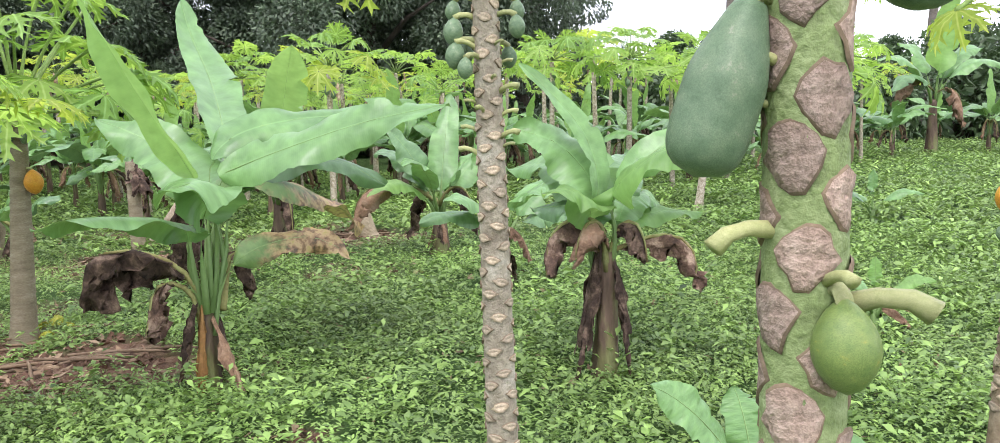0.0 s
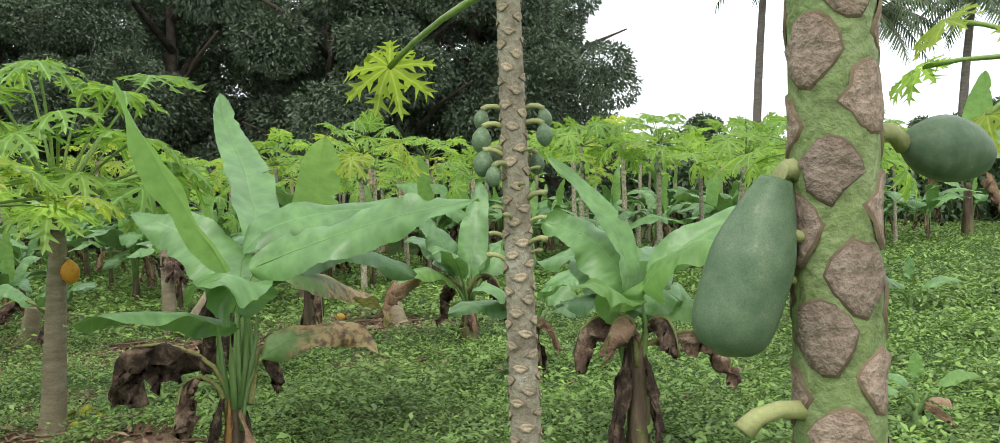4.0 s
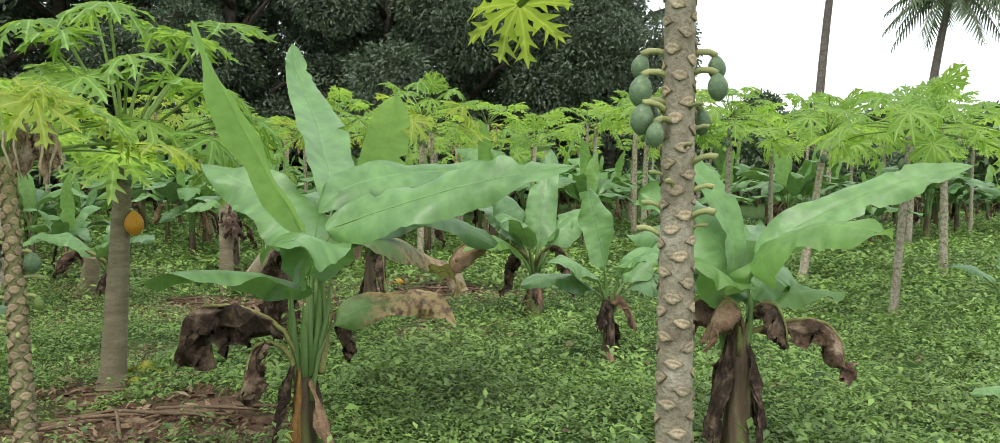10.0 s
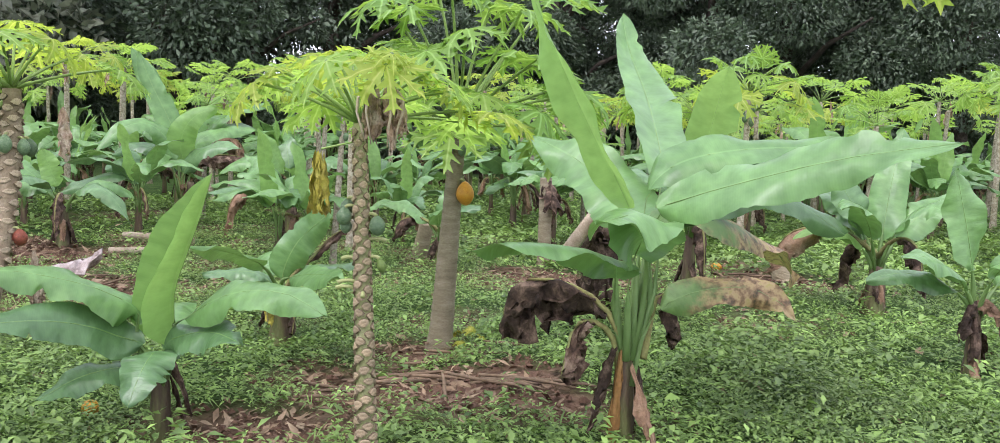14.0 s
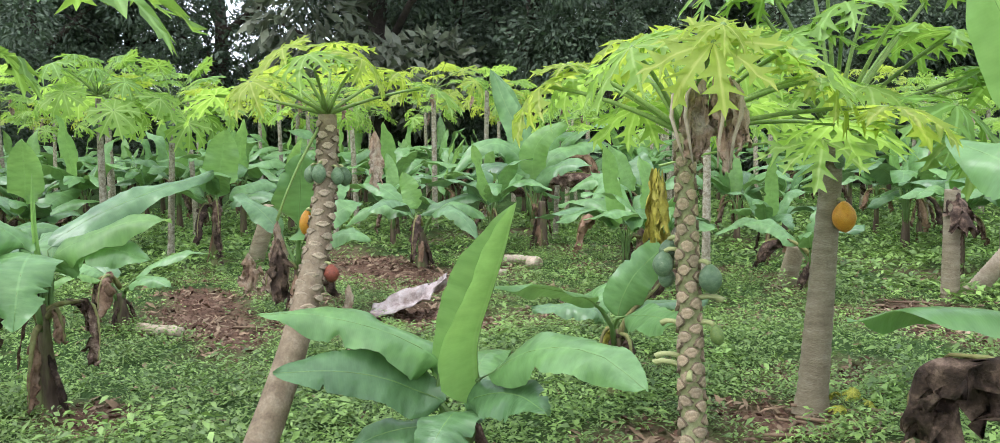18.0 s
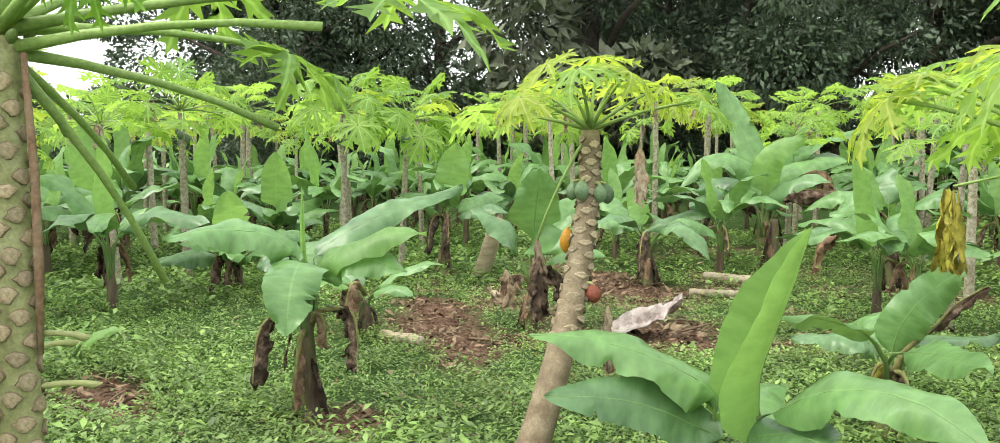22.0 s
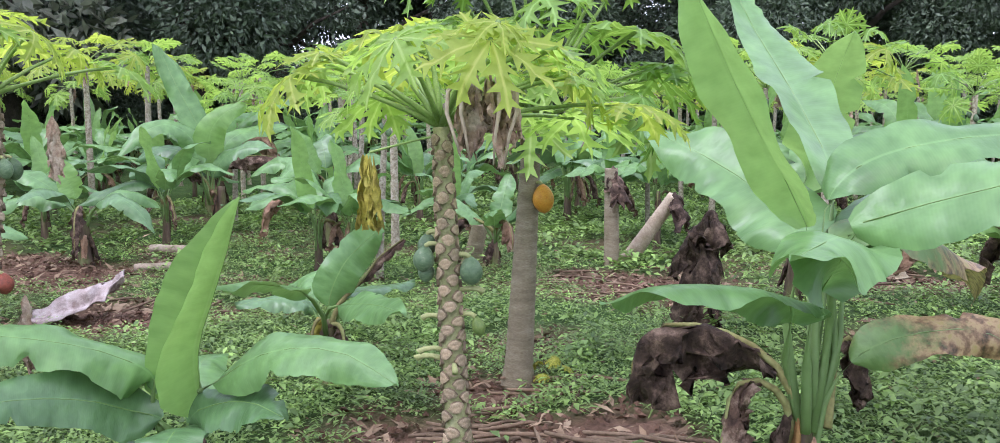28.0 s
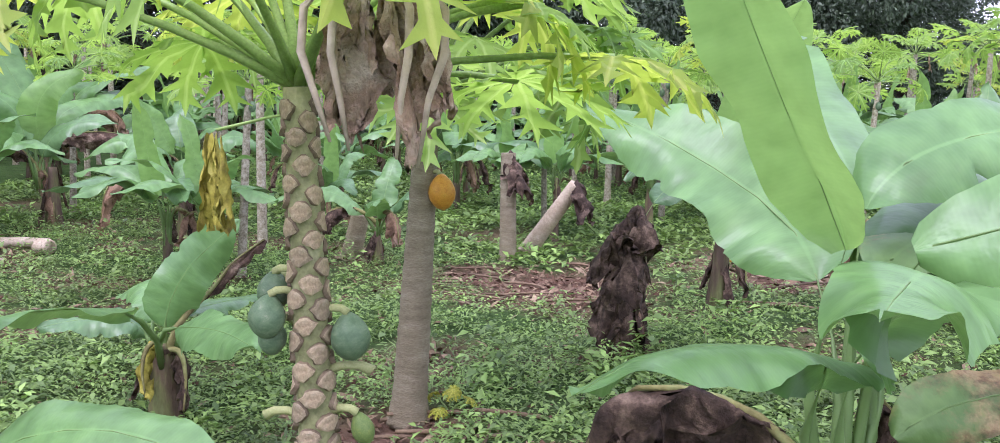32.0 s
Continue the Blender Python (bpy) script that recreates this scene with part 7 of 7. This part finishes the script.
tagged(ob, "crumpled dirty white woven sack lying on bare ground", "sack")

for x, y, s, kind, lab in ((-4.47, 2.96, 0.13, "ripe", "fallen overripe yellow papaya on the soil"), (-8.2, 6.8, 0.12, "light", "fallen pale papaya in the weeds"), (-5.2, 7.3, 0.12, "light", "fallen pale papaya in the weeds"), (-3.0, 9.2, 0.12, "ripe", "fallen orange papaya in the weeds")):
    ob = new("fallen_papaya", FRUITS[kind])
    ob.matrix_basis = Matrix.Translation((x, y, height(x, y) + s * 0.30)) @ Matrix.Rotation(x * 3, 4, "Z") @ Matrix.Rotation(1.45, 4, "Y") @ Matrix.Diagonal((s * 1.3, s * 1.3, s, 1))
    tagged(ob, lab, "fruit", "fallen fruit")

# ---- weeds ----
def weeds(name, label, mat, boxes_, per, leaves_, leaf, tall, seed, spread=0.09, slim=0.42):
    """Low herbs: every plant a tuft of small pointed leaves round a short stalk."""
    g = np.random.default_rng(seed)
    out = []
    for x0, x1, y0, y1, dens in boxes_:
        n = int((x1 - x0) * (y1 - y0) * dens * per)
        xy = np.stack([g.uniform(x0, x1, n), g.uniform(y0, y1, n)], 1)
        out.append(xy)
    xy = np.concatenate(out)
    keep = []
    for x, y in xy:
        a = math.degrees(math.atan2(-(x + 0.4), y + 1.2))
        k = bare(x, y) if -12 < x < 5 and -2.5 < y < 11 else 0
        lush = 0.62 + 0.55 * noise.noise((x * 0.9, y * 0.9, 8))
        keep.append((-34 < a < 140 or math.hypot(x + 1, y - 1) < 9) and g.random() > 1.08 * k and g.random() < lush + 0.25 and math.hypot(x - 0.245, y - 0.33) > 0.1)
    xy = xy[np.array(keep)]
    n = len(xy)
    gz = np.array([height(x, y) for x, y in xy])
    hgt = tall * (0.35 + 0.9 * g.random(n)) * np.array([0.7 + 0.8 * max(0, noise.noise((x * 0.7, y * 0.7, 4)) + 0.3) for x, y in xy])
    m = n * leaves_
    idx = np.repeat(np.arange(n), leaves_)
    lv = g.random(m)
    az = g.uniform(0, 2 * np.pi, m)
    off = spread * (0.25 + 0.75 * g.random(m)) * (1.1 - 0.6 * lv)
    p = np.stack([xy[idx, 0] + np.cos(az) * off, xy[idx, 1] + np.sin(az) * off, gz[idx] + hgt[idx] * (0.15 + 0.85 * lv)], 1)
    el = g.uniform(-0.35, 0.75, m)
    az2 = az + g.normal(0, 0.6, m)
    ax = np.stack([np.cos(az2) * np.cos(el), np.sin(az2) * np.cos(el), np.sin(el)], 1)
    sd = np.stack([-np.sin(az2), np.cos(az2), g.normal(0, 0.3, m)], 1)
    ln = (leaf * (0.55 + 0.9 * g.random(m)))[:, None]
    up = np.array([0, 0, 1.0])
    v = np.stack([p, p + ax * ln * 0.45 + sd * ln * slim * 0.5 + up * ln * 0.06, p + ax * ln - up * ln * 0.14, p + ax * ln * 0.45 - sd * ln * slim * 0.5 + up * ln * 0.06], 1).reshape(-1, 3)
    tagged(new(name, bulk_mesh(name, v, np.arange(m * 4).reshape(-1, 4), mat)), label, "weeds", kind="stuff")


weeds("weeds", "dense low green weeds with small pointed leaves", WEED, [(-6.5, 3.2, 1.6, 6.0, 1.0), (-8.5, -2.2, -2.6, 1.6, 0.85), (-10.0, 4.0, 6.0, 9.0, 0.55), (-10.5, -6.5, -1.5, 6.0, 0.6)], 430, 10, 0.032, 0.12, 1)
weeds("weeds", "low green weeds between the rows", WEED, [(-2.2, 3.2, -4, 1.6, 2.0), (3.2, 8, -6, 4, 1.4), (-8.5, 3.2, -8, -2.6, 1.2), (-2.2, 3.2, -4, 1.6, 1.0), (-13, 6, 9.0, 15, 1.0), (-18, -10, -8, 9.0, 0.8), (-10, -5, -6, -1.5, 1.2), (3.2, 9, 4, 9, 1.0), (6, 14, 9, 26, .6), (-18, 6, 15, 20, .5)], 70, 8, 0.085, 0.14, 2, 0.16)
weeds("weeds", "tall leafy weeds", WEED, [(-6.5, 3.2, 1.6, 6.0, 1.0), (-8.5, -2.2, -2.6, 1.6, 1.2), (-10, 4.0, 6.0, 9.0, 0.5), (1.0, 7.5, 6.0, 13.0, 0.6)], 22, 16, 0.06, 0.26, 3, 0.11)
weeds("grass", "thin grass blades among the weeds", GRASS, [(-8.5, 3.2, -0.8, 7.0, 1.0)], 26, 10, 0.13, 0.05, 4, 0.03, 0.07)


def litter(name, label, mat, count, size, seed, where, soil, flatness=0.35, category="litter"):
    """Bits lying on the ground, mostly where it is bare."""
    g = np.random.default_rng(seed)
    pts = []
    while len(pts) < count:
        x, y = g.uniform(where[0], where[1]), g.uniform(where[2], where[3])
        if g.random() < (0.12 if not soil else 0.0) + bare(x, y):
            pts.append((x, y, height(x, y) + 0.004))
    p = np.array(pts)
    m = len(p)
    az = g.uniform(0, 6.28, m)
    ax = np.stack([np.cos(az), np.sin(az), g.normal(0, flatness, m)], 1)
    sd = np.stack([-np.sin(az), np.cos(az), g.normal(0, flatness, m)], 1)
    s = (size * (0.4 + 1.2 * g.random(m) ** 2))[:, None]
    up = np.array([0, 0, 1.0])
    if soil:
        corners = [p - ax * s, p + sd * s * 0.8, p + ax * s, p - sd * s * 0.8, p + up * s * g.uniform(0.4, 0.9, m)[:, None]]
        v = np.stack(corners, 1).reshape(-1, 3)
        base = np.arange(m)[:, None] * 5
        q = np.concatenate([base + np.array([[0, 3, 4, 4]]), base + np.array([[3, 2, 4, 4]]), base + np.array([[2, 1, 4, 4]]), base + np.array([[1, 0, 4, 4]])])
        me = bpy.data.meshes.new(name)
        me.from_pydata(v.tolist(), [], [tuple(r[:3]) for r in q.tolist()])
        me.materials.append(mat)
    else:
        v = np.stack([p - ax * s, p + sd * s * 0.3 + up * s * 0.15, p + ax * s + up * s * 0.05, p - sd * s * 0.3 + up * s * 0.1], 1).reshape(-1, 3)
        me = bulk_mesh(name, v, np.arange(m * 4).reshape(-1, 4), mat)
    tagged(new(name, me), label, category, kind="stuff")


litter("soil_clods", "small reddish-brown clods on the bare soil", CLOD, 5000, 0.022, 31, (-10.5, -1.0, -2, 9.5), True, category="soil")
litter("leaf_litter", "dry brown leaf bits scattered among the weeds", LITTER, 9000, 0.045, 32, (-10.5, 2.5, -1.5, 10), False)
